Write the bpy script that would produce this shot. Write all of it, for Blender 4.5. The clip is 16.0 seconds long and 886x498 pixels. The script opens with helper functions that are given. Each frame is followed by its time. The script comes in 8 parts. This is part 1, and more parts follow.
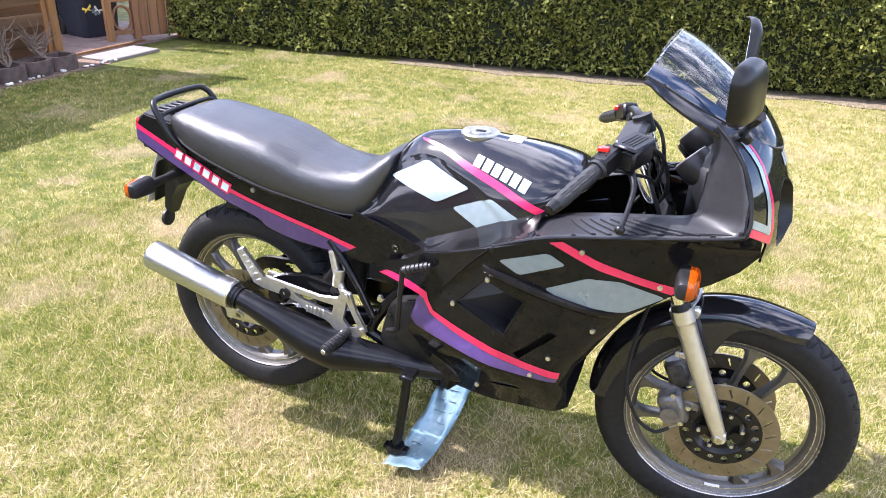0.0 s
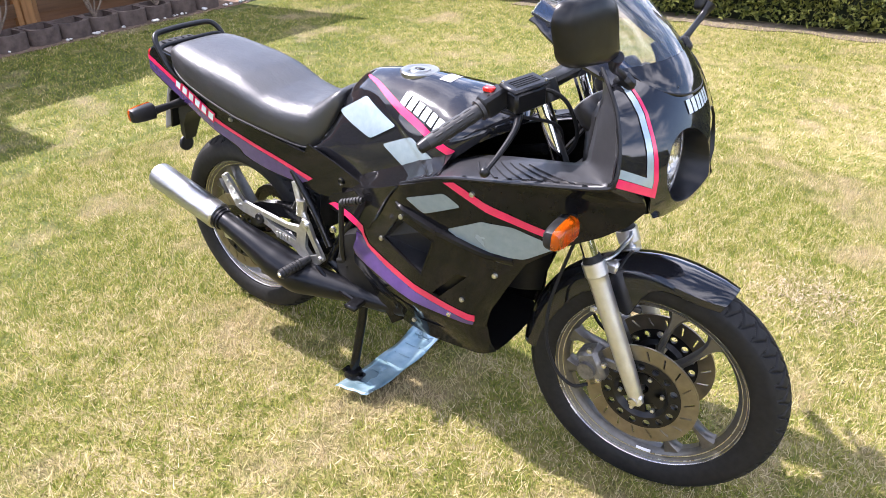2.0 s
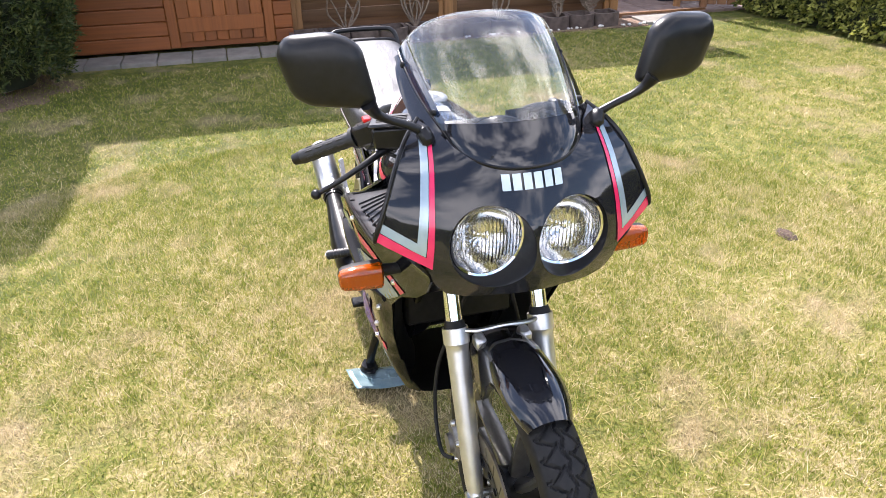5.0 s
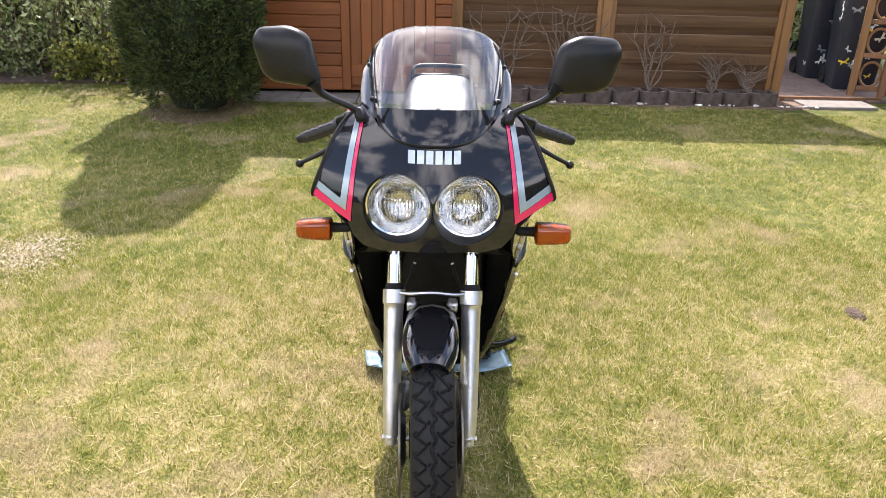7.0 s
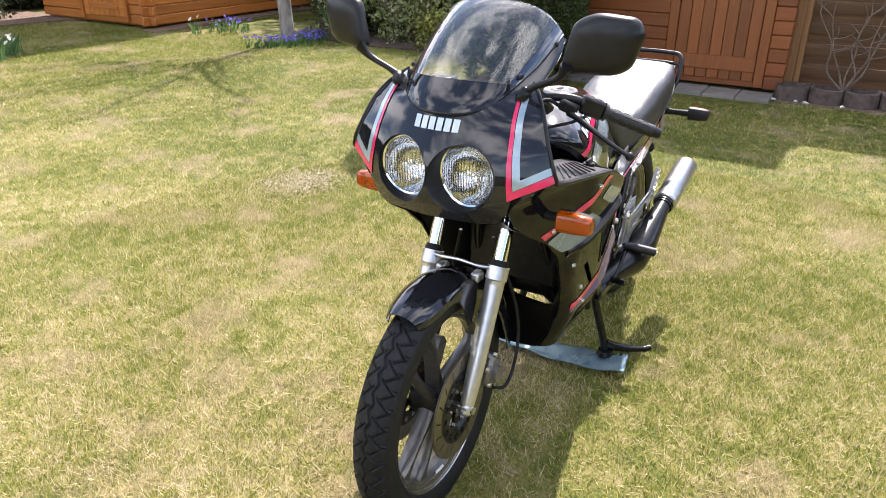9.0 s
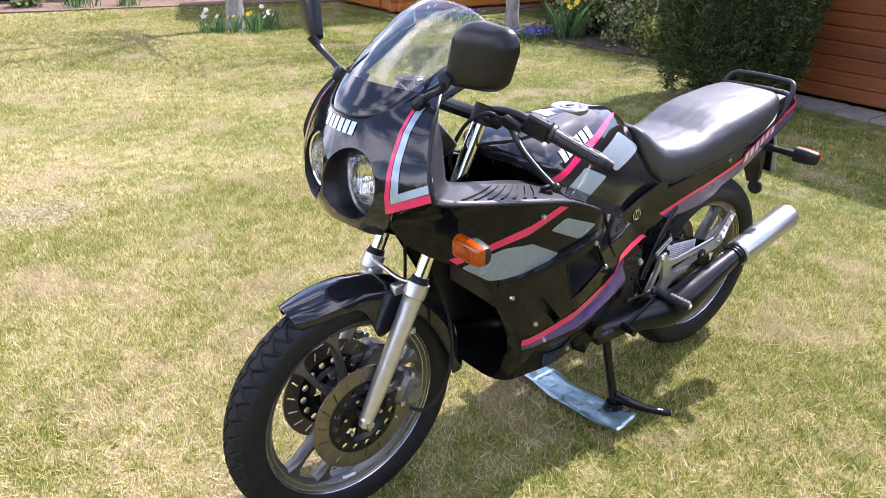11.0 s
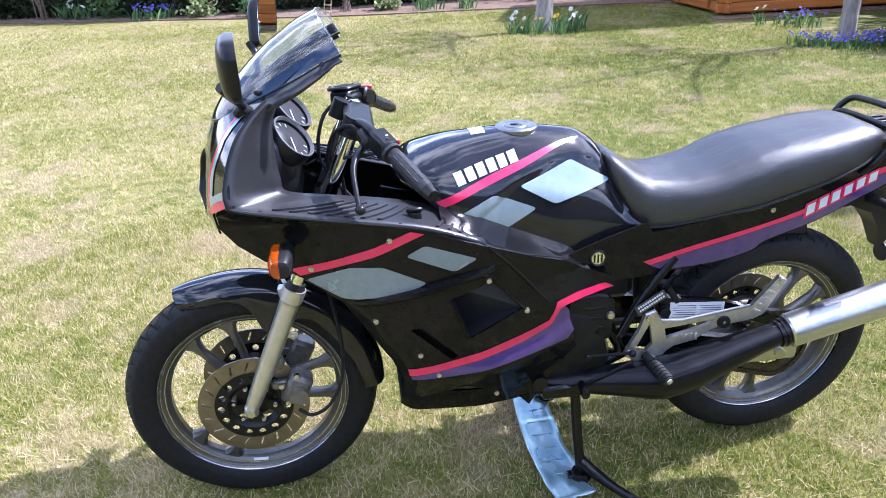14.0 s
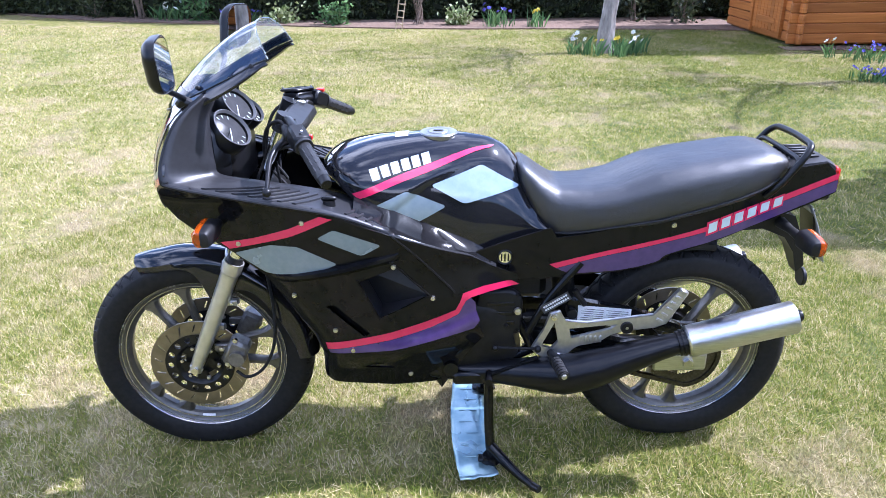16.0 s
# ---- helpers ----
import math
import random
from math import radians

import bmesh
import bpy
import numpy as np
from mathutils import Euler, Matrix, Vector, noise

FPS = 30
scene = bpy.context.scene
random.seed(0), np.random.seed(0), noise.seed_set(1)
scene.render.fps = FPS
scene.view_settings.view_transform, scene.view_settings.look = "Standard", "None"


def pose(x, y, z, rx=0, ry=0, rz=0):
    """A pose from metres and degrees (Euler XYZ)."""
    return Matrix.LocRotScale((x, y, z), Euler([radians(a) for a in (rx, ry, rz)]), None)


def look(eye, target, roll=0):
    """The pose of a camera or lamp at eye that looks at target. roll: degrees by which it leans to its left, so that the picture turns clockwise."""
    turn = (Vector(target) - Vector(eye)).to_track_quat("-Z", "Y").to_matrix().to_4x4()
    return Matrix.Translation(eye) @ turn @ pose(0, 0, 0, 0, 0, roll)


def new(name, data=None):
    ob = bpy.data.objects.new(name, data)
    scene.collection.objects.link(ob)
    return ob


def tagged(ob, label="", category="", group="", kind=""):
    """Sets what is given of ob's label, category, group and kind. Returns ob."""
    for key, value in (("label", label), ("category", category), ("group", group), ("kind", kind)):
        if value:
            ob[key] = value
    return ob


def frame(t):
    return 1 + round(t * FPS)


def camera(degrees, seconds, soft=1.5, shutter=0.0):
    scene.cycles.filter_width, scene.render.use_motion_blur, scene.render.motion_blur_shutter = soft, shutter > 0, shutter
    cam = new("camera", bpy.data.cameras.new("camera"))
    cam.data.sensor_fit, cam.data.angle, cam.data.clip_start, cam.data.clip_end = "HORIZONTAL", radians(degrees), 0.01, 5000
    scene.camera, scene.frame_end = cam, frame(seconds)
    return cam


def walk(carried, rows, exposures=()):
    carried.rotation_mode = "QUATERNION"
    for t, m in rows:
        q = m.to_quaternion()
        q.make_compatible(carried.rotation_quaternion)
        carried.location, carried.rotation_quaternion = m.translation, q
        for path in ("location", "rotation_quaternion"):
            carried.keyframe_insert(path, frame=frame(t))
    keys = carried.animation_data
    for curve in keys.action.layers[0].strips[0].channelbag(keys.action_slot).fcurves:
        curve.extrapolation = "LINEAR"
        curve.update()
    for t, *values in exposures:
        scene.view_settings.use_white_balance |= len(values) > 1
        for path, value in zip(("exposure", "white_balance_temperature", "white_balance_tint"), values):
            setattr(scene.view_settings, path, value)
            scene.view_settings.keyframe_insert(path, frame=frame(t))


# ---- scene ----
cam = camera(63.0, 16.0, soft=0.85)
PATH = [
    (0, (1.219, -1.669, 1.474), (0.596, 0.019, 0.6), 2.6),
    (0.5, (1.363, -1.711, 1.498), (0.671, -0.076, 0.577), 1.6),
    (1, (1.592, -1.632, 1.495), (0.742, -0.086, 0.552), 1.4),
    (1.5, (1.714, -1.548, 1.49), (0.773, -0.078, 0.514), -0.0),
    (2, (1.759, -1.424, 1.48), (0.768, -0.012, 0.468), -0.0),
    (2.5, (1.832, -1.299, 1.485), (0.751, 0.043, 0.469), -0.8),
    (3, (1.993, -1.164, 1.503), (0.755, 0.081, 0.545), 0.2),
    (3.5, (2.139, -1.082, 1.507), (0.779, 0.055, 0.582), 0.7),
    (3.7, (2.166, -1.041, 1.497), (0.775, 0.054, 0.567), 0.2),
    (5.8, (2.508, -0.232, 1.492), (0.771, -0.008, 0.528), -0.5),
    (6, (2.511, -0.235, 1.463), (0.761, 0.03, 0.532), -0.3),
    (6.5, (2.653, -0.131, 1.437), (0.846, 0.033, 0.596), -0.4),
    (7, (2.817, 0.024, 1.427), (0.981, 0.023, 0.633), 1.2),
    (7.5, (2.879, 0.209, 1.395), (1.055, -0.068, 0.622), 0.4),
    (8, (2.856, 0.479, 1.384), (1.136, -0.092, 0.538), 0.4),
    (8.5, (2.798, 0.665, 1.396), (1.152, -0.096, 0.554), -0.5),
    (9, (2.666, 0.8, 1.412), (1.113, -0.141, 0.575), 0.2),
    (9.2, (2.606, 0.854, 1.415), (1.088, -0.138, 0.572), 0.2),
    (11.3, (2.001, 1.331, 1.417), (0.976, -0.165, 0.573), 0.7),
    (11.5, (1.938, 1.346, 1.409), (0.964, -0.188, 0.573), -0.1),
    (12, (1.777, 1.427, 1.412), (0.971, -0.2, 0.574), -0.1),
    (12.5, (1.593, 1.537, 1.42), (0.979, -0.164, 0.566), 1.0),
    (13, (1.406, 1.558, 1.401), (0.929, -0.186, 0.547), -1.3),
    (13.5, (1.227, 1.577, 1.411), (0.904, -0.199, 0.55), -2.1),
    (14, (1.066, 1.623, 1.413), (0.854, -0.178, 0.57), -2.6),
    (14.5, (0.897, 1.673, 1.422), (0.787, -0.141, 0.587), 0.1),
    (15, (0.787, 1.724, 1.418), (0.744, -0.095, 0.589), -0.4),
    (15.5, (0.757, 1.759, 1.415), (0.718, -0.066, 0.598), -0.2),
    (16, (0.687, 1.845, 1.428), (0.682, 0.013, 0.626), -0.7),
]
walk(cam, [(t, look(eye, target, roll)) for t, eye, target, roll in PATH], exposures=[(0.0, 1.59, 5950, 23), (1.5, 1.43, 6150, 22), (3.5, 1.42, 6220, 19), (7.0, 1.23, 6700, 18), (9.0, 1.20, 6500, 17), (11.5, 1.28, 5850, 26), (13.0, 1.25, 5540, 24), (16.0, 1.30, 5200, 23)])


# ---- light ----
SUN_DIR = Vector((1.0, 0.16, -1.18)).normalized()      # the way the sunlight travels
world = bpy.data.worlds.new("sky")
scene.world = world
world.use_nodes = True
wn, wl = world.node_tree.nodes, world.node_tree.links
sky = wn.new("ShaderNodeTexSky")
sky.sky_type = "NISHITA"
sky.sun_disc = False
sky.sun_elevation = math.asin(-SUN_DIR.z)
sky.sun_rotation = math.atan2(-SUN_DIR.x, -SUN_DIR.y)
sky.air_density, sky.dust_density, sky.ozone_density = 1.0, 0.8, 1.0
w_co = wn.new("ShaderNodeTexCoord")
w_map = wn.new("ShaderNodeMapping")
w_map.inputs["Scale"].default_value = (1.0, 1.0, 2.2)
w_noise = wn.new("ShaderNodeTexNoise")
w_noise.inputs["Scale"].default_value = 2.0
w_noise.inputs["Detail"].default_value = 4.5
w_noise.inputs["Roughness"].default_value = 0.6
w_ramp = wn.new("ShaderNodeValToRGB")
w_ramp.color_ramp.elements[0].position, w_ramp.color_ramp.elements[1].position = 0.47, 0.60
w_mix = wn.new("ShaderNodeMix")
w_mix.data_type = "RGBA"
w_mix.inputs[7].default_value = (12.0, 12.2, 12.6, 1)
wl.new(w_co.outputs["Generated"], w_map.inputs[0])
wl.new(w_map.outputs[0], w_noise.inputs["Vector"])
wl.new(w_noise.outputs["Fac"], w_ramp.inputs[0])
wl.new(w_ramp.outputs[0], w_mix.inputs[0])
wl.new(sky.outputs[0], w_mix.inputs[6])
wl.new(w_mix.outputs[2], wn["Background"].inputs[0])
wn["Background"].inputs[1].default_value = 0.148

sun = new("sun", bpy.data.lights.new("sun", "SUN"))
sun.data.energy = 5.0
sun.data.angle = radians(0.55)
sun.data.color = (1.0, 0.955, 0.90)
sun.rotation_mode = "QUATERNION"
sun.rotation_quaternion = SUN_DIR.to_track_quat("-Z", "Y")
sun.location = (-6, -1, 8)


# ---- materials ----
def shader(name, color, rough=0.5, metal=0.0, coat=0.0, spec=0.5, coat_rough=0.05):
    m = bpy.data.materials.new(name)
    m.use_nodes = True
    b = m.node_tree.nodes["Principled BSDF"]
    b.inputs["Base Color"].default_value = (*color, 1)
    b.inputs["Roughness"].default_value = rough
    b.inputs["Metallic"].default_value = metal
    b.inputs["Coat Weight"].default_value = coat
    b.inputs["Coat Roughness"].default_value = coat_rough
    b.inputs["Specular IOR Level"].default_value = spec
    return m, m.node_tree.nodes, m.node_tree.links, b


def noise_node(n, l, scale, detail=4.0, rough=0.55, coords="Object", stretch=None):
    co = n.new("ShaderNodeTexCoord")
    t = n.new("ShaderNodeTexNoise")
    t.inputs["Scale"].default_value = scale
    t.inputs["Detail"].default_value = detail
    t.inputs["Roughness"].default_value = rough
    if stretch:
        mp = n.new("ShaderNodeMapping")
        mp.inputs["Scale"].default_value = stretch
        l.new(co.outputs[coords], mp.inputs[0])
        l.new(mp.outputs[0], t.inputs["Vector"])
    else:
        l.new(co.outputs[coords], t.inputs["Vector"])
    return t


def ramp_node(n, l, src, stops):
    r = n.new("ShaderNodeValToRGB")
    els = r.color_ramp.elements
    while len(els) < len(stops):
        els.new(0.5)
    for e, (p, c) in zip(els, stops):
        e.position, e.color = p, (*c, 1) if len(c) == 3 else c
    l.new(src, r.inputs[0])
    return r


def bump_node(n, l, src, b, strength=0.2, dist=0.002):
    k = n.new("ShaderNodeBump")
    k.inputs["Strength"].default_value = strength
    k.inputs["Distance"].default_value = dist
    l.new(src, k.inputs["Height"])
    l.new(k.outputs[0], b.inputs["Normal"])


def varied(name, c0, c1, scale, rough, metal=0.0, coat=0.0, bump=0.0, dist=0.002, spec=0.5, stretch=None, rvar=0.08, detail=4.0):
    """A surface between two colours with grain, uneven gloss and fine relief."""
    m, n, l, b = shader(name, c0, rough, metal, coat, spec)
    t = noise_node(n, l, scale, detail, stretch=stretch)
    r = ramp_node(n, l, t.outputs["Fac"], [(0.3, c0), (0.7, c1)])
    l.new(r.outputs[0], b.inputs["Base Color"])
    t2 = noise_node(n, l, scale * 0.23, 3.0)
    mr = n.new("ShaderNodeMapRange")
    mr.inputs["To Min"].default_value, mr.inputs["To Max"].default_value = max(0.02, rough - rvar), rough + rvar
    l.new(t2.outputs["Fac"], mr.inputs["Value"])
    l.new(mr.outputs[0], b.inputs["Roughness"])
    if bump:
        bump_node(n, l, t.outputs["Fac"], b, bump, dist)
    return m


def glassy(name, color, rough=0.0, ior=1.45):
    m, n, l, b = shader(name, color, rough)
    b.inputs["Transmission Weight"].default_value = 1.0
    b.inputs["IOR"].default_value = ior
    return m


PAINT = varied("black_paint", (0.006, 0.0058, 0.0062), (0.009, 0.0086, 0.0090), 40, 0.08, coat=0.34, rvar=0.02, spec=0.05)
PAINT_TANK = varied("charcoal_paint", (0.0095, 0.0095, 0.0115), (0.0145, 0.0145, 0.0165), 60, 0.10, coat=0.9, rvar=0.02, spec=0.1)
PLASTIC = varied("black_plastic", (0.0075, 0.0075, 0.0082), (0.0125, 0.0122, 0.0130), 90, 0.48, bump=0.15, dist=0.001, spec=0.32)
SATIN = varied("satin_black_plastic", (0.0045, 0.0045, 0.005), (0.0085, 0.0085, 0.0092), 60, 0.33, bump=0.05, spec=0.32)
RUBBER = varied("tyre_rubber", (0.008, 0.008, 0.0085), (0.016, 0.0155, 0.015), 70, 0.6, bump=0.25, dist=0.001, spec=0.25)
GRIP_RUBBER = varied("grip_rubber", (0.009, 0.009, 0.0095), (0.016, 0.016, 0.0165), 120, 0.5, bump=0.2, dist=0.001)
VINYL = varied("seat_vinyl", (0.0048, 0.0052, 0.0066), (0.0085, 0.0090, 0.0112), 9, 0.45, coat=0.12, spec=1.0, bump=0.0, rvar=0.07)
FRAME = varied("frame_enamel", (0.004, 0.004, 0.0045), (0.007, 0.007, 0.0078), 50, 0.22, coat=0.28, spec=0.15)
EXHAUST = varied("black_exhaust_paint", (0.0035, 0.0037, 0.0046), (0.0075, 0.0075, 0.0085), 30, 0.32, coat=0.16, rvar=0.05, spec=0.2)
ALLOY = varied("cast_alloy", (0.46, 0.45, 0.43), (0.60, 0.59, 0.57), 60, 0.40, metal=0.9, bump=0.1, dist=0.001)
ALU = varied("brushed_aluminium", (0.50, 0.51, 0.51), (0.64, 0.645, 0.64), 30, 0.34, metal=1.0, stretch=(1, 14, 14), rvar=0.06)
FORK = varied("fork_alloy", (0.56, 0.55, 0.53), (0.66, 0.65, 0.63), 40, 0.33, metal=0.85)
CHROME = varied("chrome", (0.80, 0.80, 0.81), (0.88, 0.88, 0.88), 20, 0.06, metal=1.0, rvar=0.03)
STEEL = varied("bright_steel", (0.55, 0.54, 0.52), (0.68, 0.67, 0.65), 80, 0.28, metal=1.0)
WHEEL = varied("bronze_grey_wheel", (0.105, 0.098, 0.085), (0.145, 0.136, 0.120), 60, 0.36, metal=0.6, coat=0.2)
WHEEL_LIP = varied("machined_rim", (0.42, 0.41, 0.39), (0.52, 0.51, 0.49), 60, 0.25, metal=0.9)
DISC = varied("worn_brake_disc", (0.19, 0.165, 0.125), (0.28, 0.250, 0.200), 25, 0.36, metal=0.9, rvar=0.06)
DARKMETAL = varied("dark_casting", (0.006, 0.006, 0.0065), (0.015, 0.0145, 0.014), 45, 0.42, metal=0.15, bump=0.2, dist=0.001, spec=0.3)
CHAIN = varied("oiled_chain", (0.05, 0.045, 0.035), (0.12, 0.105, 0.08), 120, 0.35, metal=0.8)
PINK = varied("pink_red_tape", (0.62, 0.016, 0.085), (0.70, 0.022, 0.10), 40, 0.22, coat=0.6)
PURPLE = varied("purple_tape", (0.055, 0.030, 0.110), (0.075, 0.040, 0.140), 40, 0.22, coat=0.6)
SILVER = varied("silver_grey_tape", (0.19, 0.245, 0.28), (0.23, 0.285, 0.32), 60, 0.25, metal=0.25, coat=0.6)
SILVER_BLUE = varied("pale_blue_silver_tape", (0.30, 0.38, 0.43), (0.36, 0.44, 0.48), 60, 0.22, metal=0.35, coat=0.6)
WHITE_TAPE = varied("white_tape", (0.50, 0.58, 0.60), (0.58, 0.66, 0.68), 60, 0.25, coat=0.5)
# Dark side bands of the screen, the sky's reflection put in as blue.
SCREEN_SKY_TINT = varied("dark_blue_band", (0.010, 0.018, 0.040), (0.014, 0.024, 0.050), 30, 0.10, coat=0.9, rvar=0.03)
GREY_PAPER = varied("grey_sticker", (0.30, 0.30, 0.31), (0.38, 0.38, 0.39), 60, 0.4)
PALE_PAPER = varied("pale_sticker", (0.66, 0.66, 0.66), (0.76, 0.76, 0.76), 60, 0.4)
INK = varied("dark_print", (0.03, 0.03, 0.03), (0.05, 0.05, 0.05), 60, 0.5)
RED_PLASTIC = varied("red_plastic", (0.55, 0.012, 0.010), (0.64, 0.020, 0.015), 50, 0.3)
CAP_METAL = varied("cap_alloy", (0.25, 0.25, 0.24), (0.34, 0.34, 0.33), 50, 0.30, metal=0.95)
SHEET_BLUE = varied("bent_blue_sheet", (0.13, 0.245, 0.280), (0.33, 0.440, 0.465), 14, 0.28, metal=0.6, bump=0.4, dist=0.003)
LENS_AMBER, n_, l_, b_ = shader("amber_lens", (0.90, 0.150, 0.004), 0.10)
b_.inputs["Transmission Weight"].default_value = 0.65
b_.inputs["Coat Weight"].default_value = 0.3
LENS_RED, n_, l_, b_ = shader("red_lens", (0.55, 0.01, 0.008), 0.15)
b_.inputs["Transmission Weight"].default_value = 0.3
MIRROR, *_ = shader("mirror_glass", (0.9, 0.9, 0.92), 0.01, 1.0)
REFLECTOR, *_ = shader("headlamp_reflector", (0.66, 0.66, 0.65), 0.12, 1.0)
GLASS = glassy("headlamp_glass", (1, 1, 1), 0.03, 1.45)
DIAL = varied("dial_face", (0.02, 0.02, 0.022), (0.03, 0.03, 0.032), 60, 0.7, spec=0.2)
SHELF = varied("satin_shelf_plastic", (0.014, 0.014, 0.0155), (0.021, 0.021, 0.023), 80, 0.40, bump=0.08, dist=0.001, spec=0.5)
GREY_RIM = varied("grey_plastic_rim", (0.10, 0.10, 0.105), (0.15, 0.15, 0.155), 60, 0.35)
CALIPER = varied("weathered_caliper", (0.12, 0.115, 0.105), (0.22, 0.21, 0.195), 70, 0.42, metal=0.6)


def screen_material(name, color, amount, gloss):
    """Thin clear sheet: a tinted pass-through with a glossy face."""
    m = bpy.data.materials.new(name)
    m.use_nodes = True
    n, l = m.node_tree.nodes, m.node_tree.links
    n.remove(n["Principled BSDF"])
    tr, gl, df, fr = n.new("ShaderNodeBsdfTransparent"), n.new("ShaderNodeBsdfGlossy"), n.new("ShaderNodeBsdfTranslucent"), n.new("ShaderNodeLayerWeight")
    tr.inputs[0].default_value = (*color, 1)
    gl.inputs["Roughness"].default_value = 0.02
    df.inputs[0].default_value = (0.72, 0.74, 0.74, 1)
    fr.inputs[0].default_value = 0.5
    pw = n.new("ShaderNodeMath")
    pw.operation = "POWER"
    pw.inputs[1].default_value = gloss
    fm = n.new("ShaderNodeMapRange")
    fm.inputs["To Min"].default_value, fm.inputs["To Max"].default_value = 0.09, 0.70
    l.new(fr.outputs["Facing"], pw.inputs[0])
    l.new(pw.outputs[0], fm.inputs["Value"])
    m0, m1 = n.new("ShaderNodeMixShader"), n.new("ShaderNodeMixShader")
    m0.inputs[0].default_value = amount
    l.new(tr.outputs[0], m0.inputs[1])
    l.new(df.outputs[0], m0.inputs[2])
    l.new(fm.outputs[0], m1.inputs[0])
    l.new(m0.outputs[0], m1.inputs[1])
    l.new(gl.outputs[0], m1.inputs[2])
    l.new(m1.outputs[0], n["Material Output"].inputs["Surface"])
    return m


SCREEN = screen_material("clear_screen", (0.90, 0.93, 0.93), 0.10, 2.6)

# vinyl with creases
n_, l_ = VINYL.node_tree.nodes, VINYL.node_tree.links
t_ = noise_node(n_, l_, 14, 5.0, stretch=(1.0, 2.2, 1.0))
t3_ = n_.new("ShaderNodeTexVoronoi")
t3_.inputs["Scale"].default_value = 420
mx_ = n_.new("ShaderNodeMath")
mx_.operation = "MULTIPLY_ADD"
mx_.inputs[1].default_value = 0.06
l_.new(t3_.outputs["Distance"], mx_.inputs[0])
l_.new(t_.outputs["Fac"], mx_.inputs[2])
bump_node(n_, l_, mx_.outputs[0], n_["Principled BSDF"], 0.55, 0.006)


def lawn_material(name, blades):
    m, n, l, b = shader(name, (0.1, 0.12, 0.03), 0.75, spec=0.2)
    geo = n.new("ShaderNodeNewGeometry")

    def pos_noise(scale, detail):
        t = n.new("ShaderNodeTexNoise")
        t.inputs["Scale"].default_value, t.inputs["Detail"].default_value = scale, detail
        t.inputs["Roughness"].default_value = 0.6
        fl = n.new("ShaderNodeVectorMath")
        fl.operation = "MULTIPLY"
        fl.inputs[1].default_value = (1, 1, 0)
        l.new(geo.outputs["Position"], fl.inputs[0])
        l.new(fl.outputs[0], t.inputs["Vector"])
        return t
    big, mid, fine = pos_noise(0.8, 3.0), pos_noise(10.5, 8.0), pos_noise(70.0, 4.0)
    total = None
    for src, gain in ((big.outputs["Fac"], 0.95), (mid.outputs["Fac"], 1.35), (geo.outputs["Random Per Island"] if blades else fine.outputs["Fac"], 1.25)):
        k = n.new("ShaderNodeMath")
        k.operation = "MULTIPLY_ADD"
        k.inputs[1].default_value, k.inputs[2].default_value = gain, -0.5 * gain
        l.new(src, k.inputs[0])
        if total:
            p = n.new("ShaderNodeMath")
            p.operation = "ADD"
            l.new(total, p.inputs[0])
            l.new(k.outputs[0], p.inputs[1])
            total = p.outputs[0]
        else:
            total = k.outputs[0]
    sep = n.new("ShaderNodeSeparateXYZ")
    l.new(geo.outputs["Position"], sep.inputs[0])
    lush = n.new("ShaderNodeMapRange")
    lush.interpolation_type = "SMOOTHSTEP"
    lush.inputs["From Min"].default_value, lush.inputs["From Max"].default_value = -3.2, 1.4
    lush.inputs["To Min"].default_value, lush.inputs["To Max"].default_value = 0.22, 0.47
    l.new(sep.outputs[0], lush.inputs["Value"])
    add = n.new("ShaderNodeMath")
    add.operation = "ADD"
    l.new(lush.outputs[0], add.inputs[1])
    l.new(total, add.inputs[0])
    if blades:
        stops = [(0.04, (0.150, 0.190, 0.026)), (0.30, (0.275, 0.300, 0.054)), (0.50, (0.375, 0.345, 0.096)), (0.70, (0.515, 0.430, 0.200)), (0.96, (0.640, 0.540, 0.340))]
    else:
        # Floor repeats the blade colours at about half: gap shade put into the colour.
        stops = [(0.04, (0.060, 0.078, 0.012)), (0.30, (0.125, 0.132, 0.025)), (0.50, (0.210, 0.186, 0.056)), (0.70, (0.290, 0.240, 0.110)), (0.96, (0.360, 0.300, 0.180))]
    r0 = ramp_node(n, l, add.outputs[0], stops)
    worn = pos_noise(2.1, 4.0)
    wr = ramp_node(n, l, worn.outputs["Fac"], [(0.53, (0, 0, 0)), (0.68, (0.70, 0.70, 0.70))])
    mixed = n.new("ShaderNodeMix")
    mixed.data_type = "RGBA"
    mixed.inputs[7].default_value = (0.54, 0.430, 0.270, 1) if blades else (0.27, 0.205, 0.125, 1)
    l.new(wr.outputs[0], mixed.inputs[0])
    l.new(r0.outputs[0], mixed.inputs[6])
    l.new(mixed.outputs[2], b.inputs["Base Color"])
    if blades:
        tl = n.new("ShaderNodeBsdfTranslucent")
        l.new(mixed.outputs[2], tl.inputs[0])
        mx = n.new("ShaderNodeMixShader")
        mx.inputs[0].default_value = 0.38
        l.new(b.outputs[0], mx.inputs[1])
        l.new(tl.outputs[0], mx.inputs[2])
        l.new(mx.outputs[0], n["Material Output"].inputs["Surface"])
    else:
        bump_node(n, l, fine.outputs["Fac"], b, 0.9, 0.02)
    return m


LAWN, BLADE = lawn_material("lawn_floor", False), lawn_material("grass_blade", True)


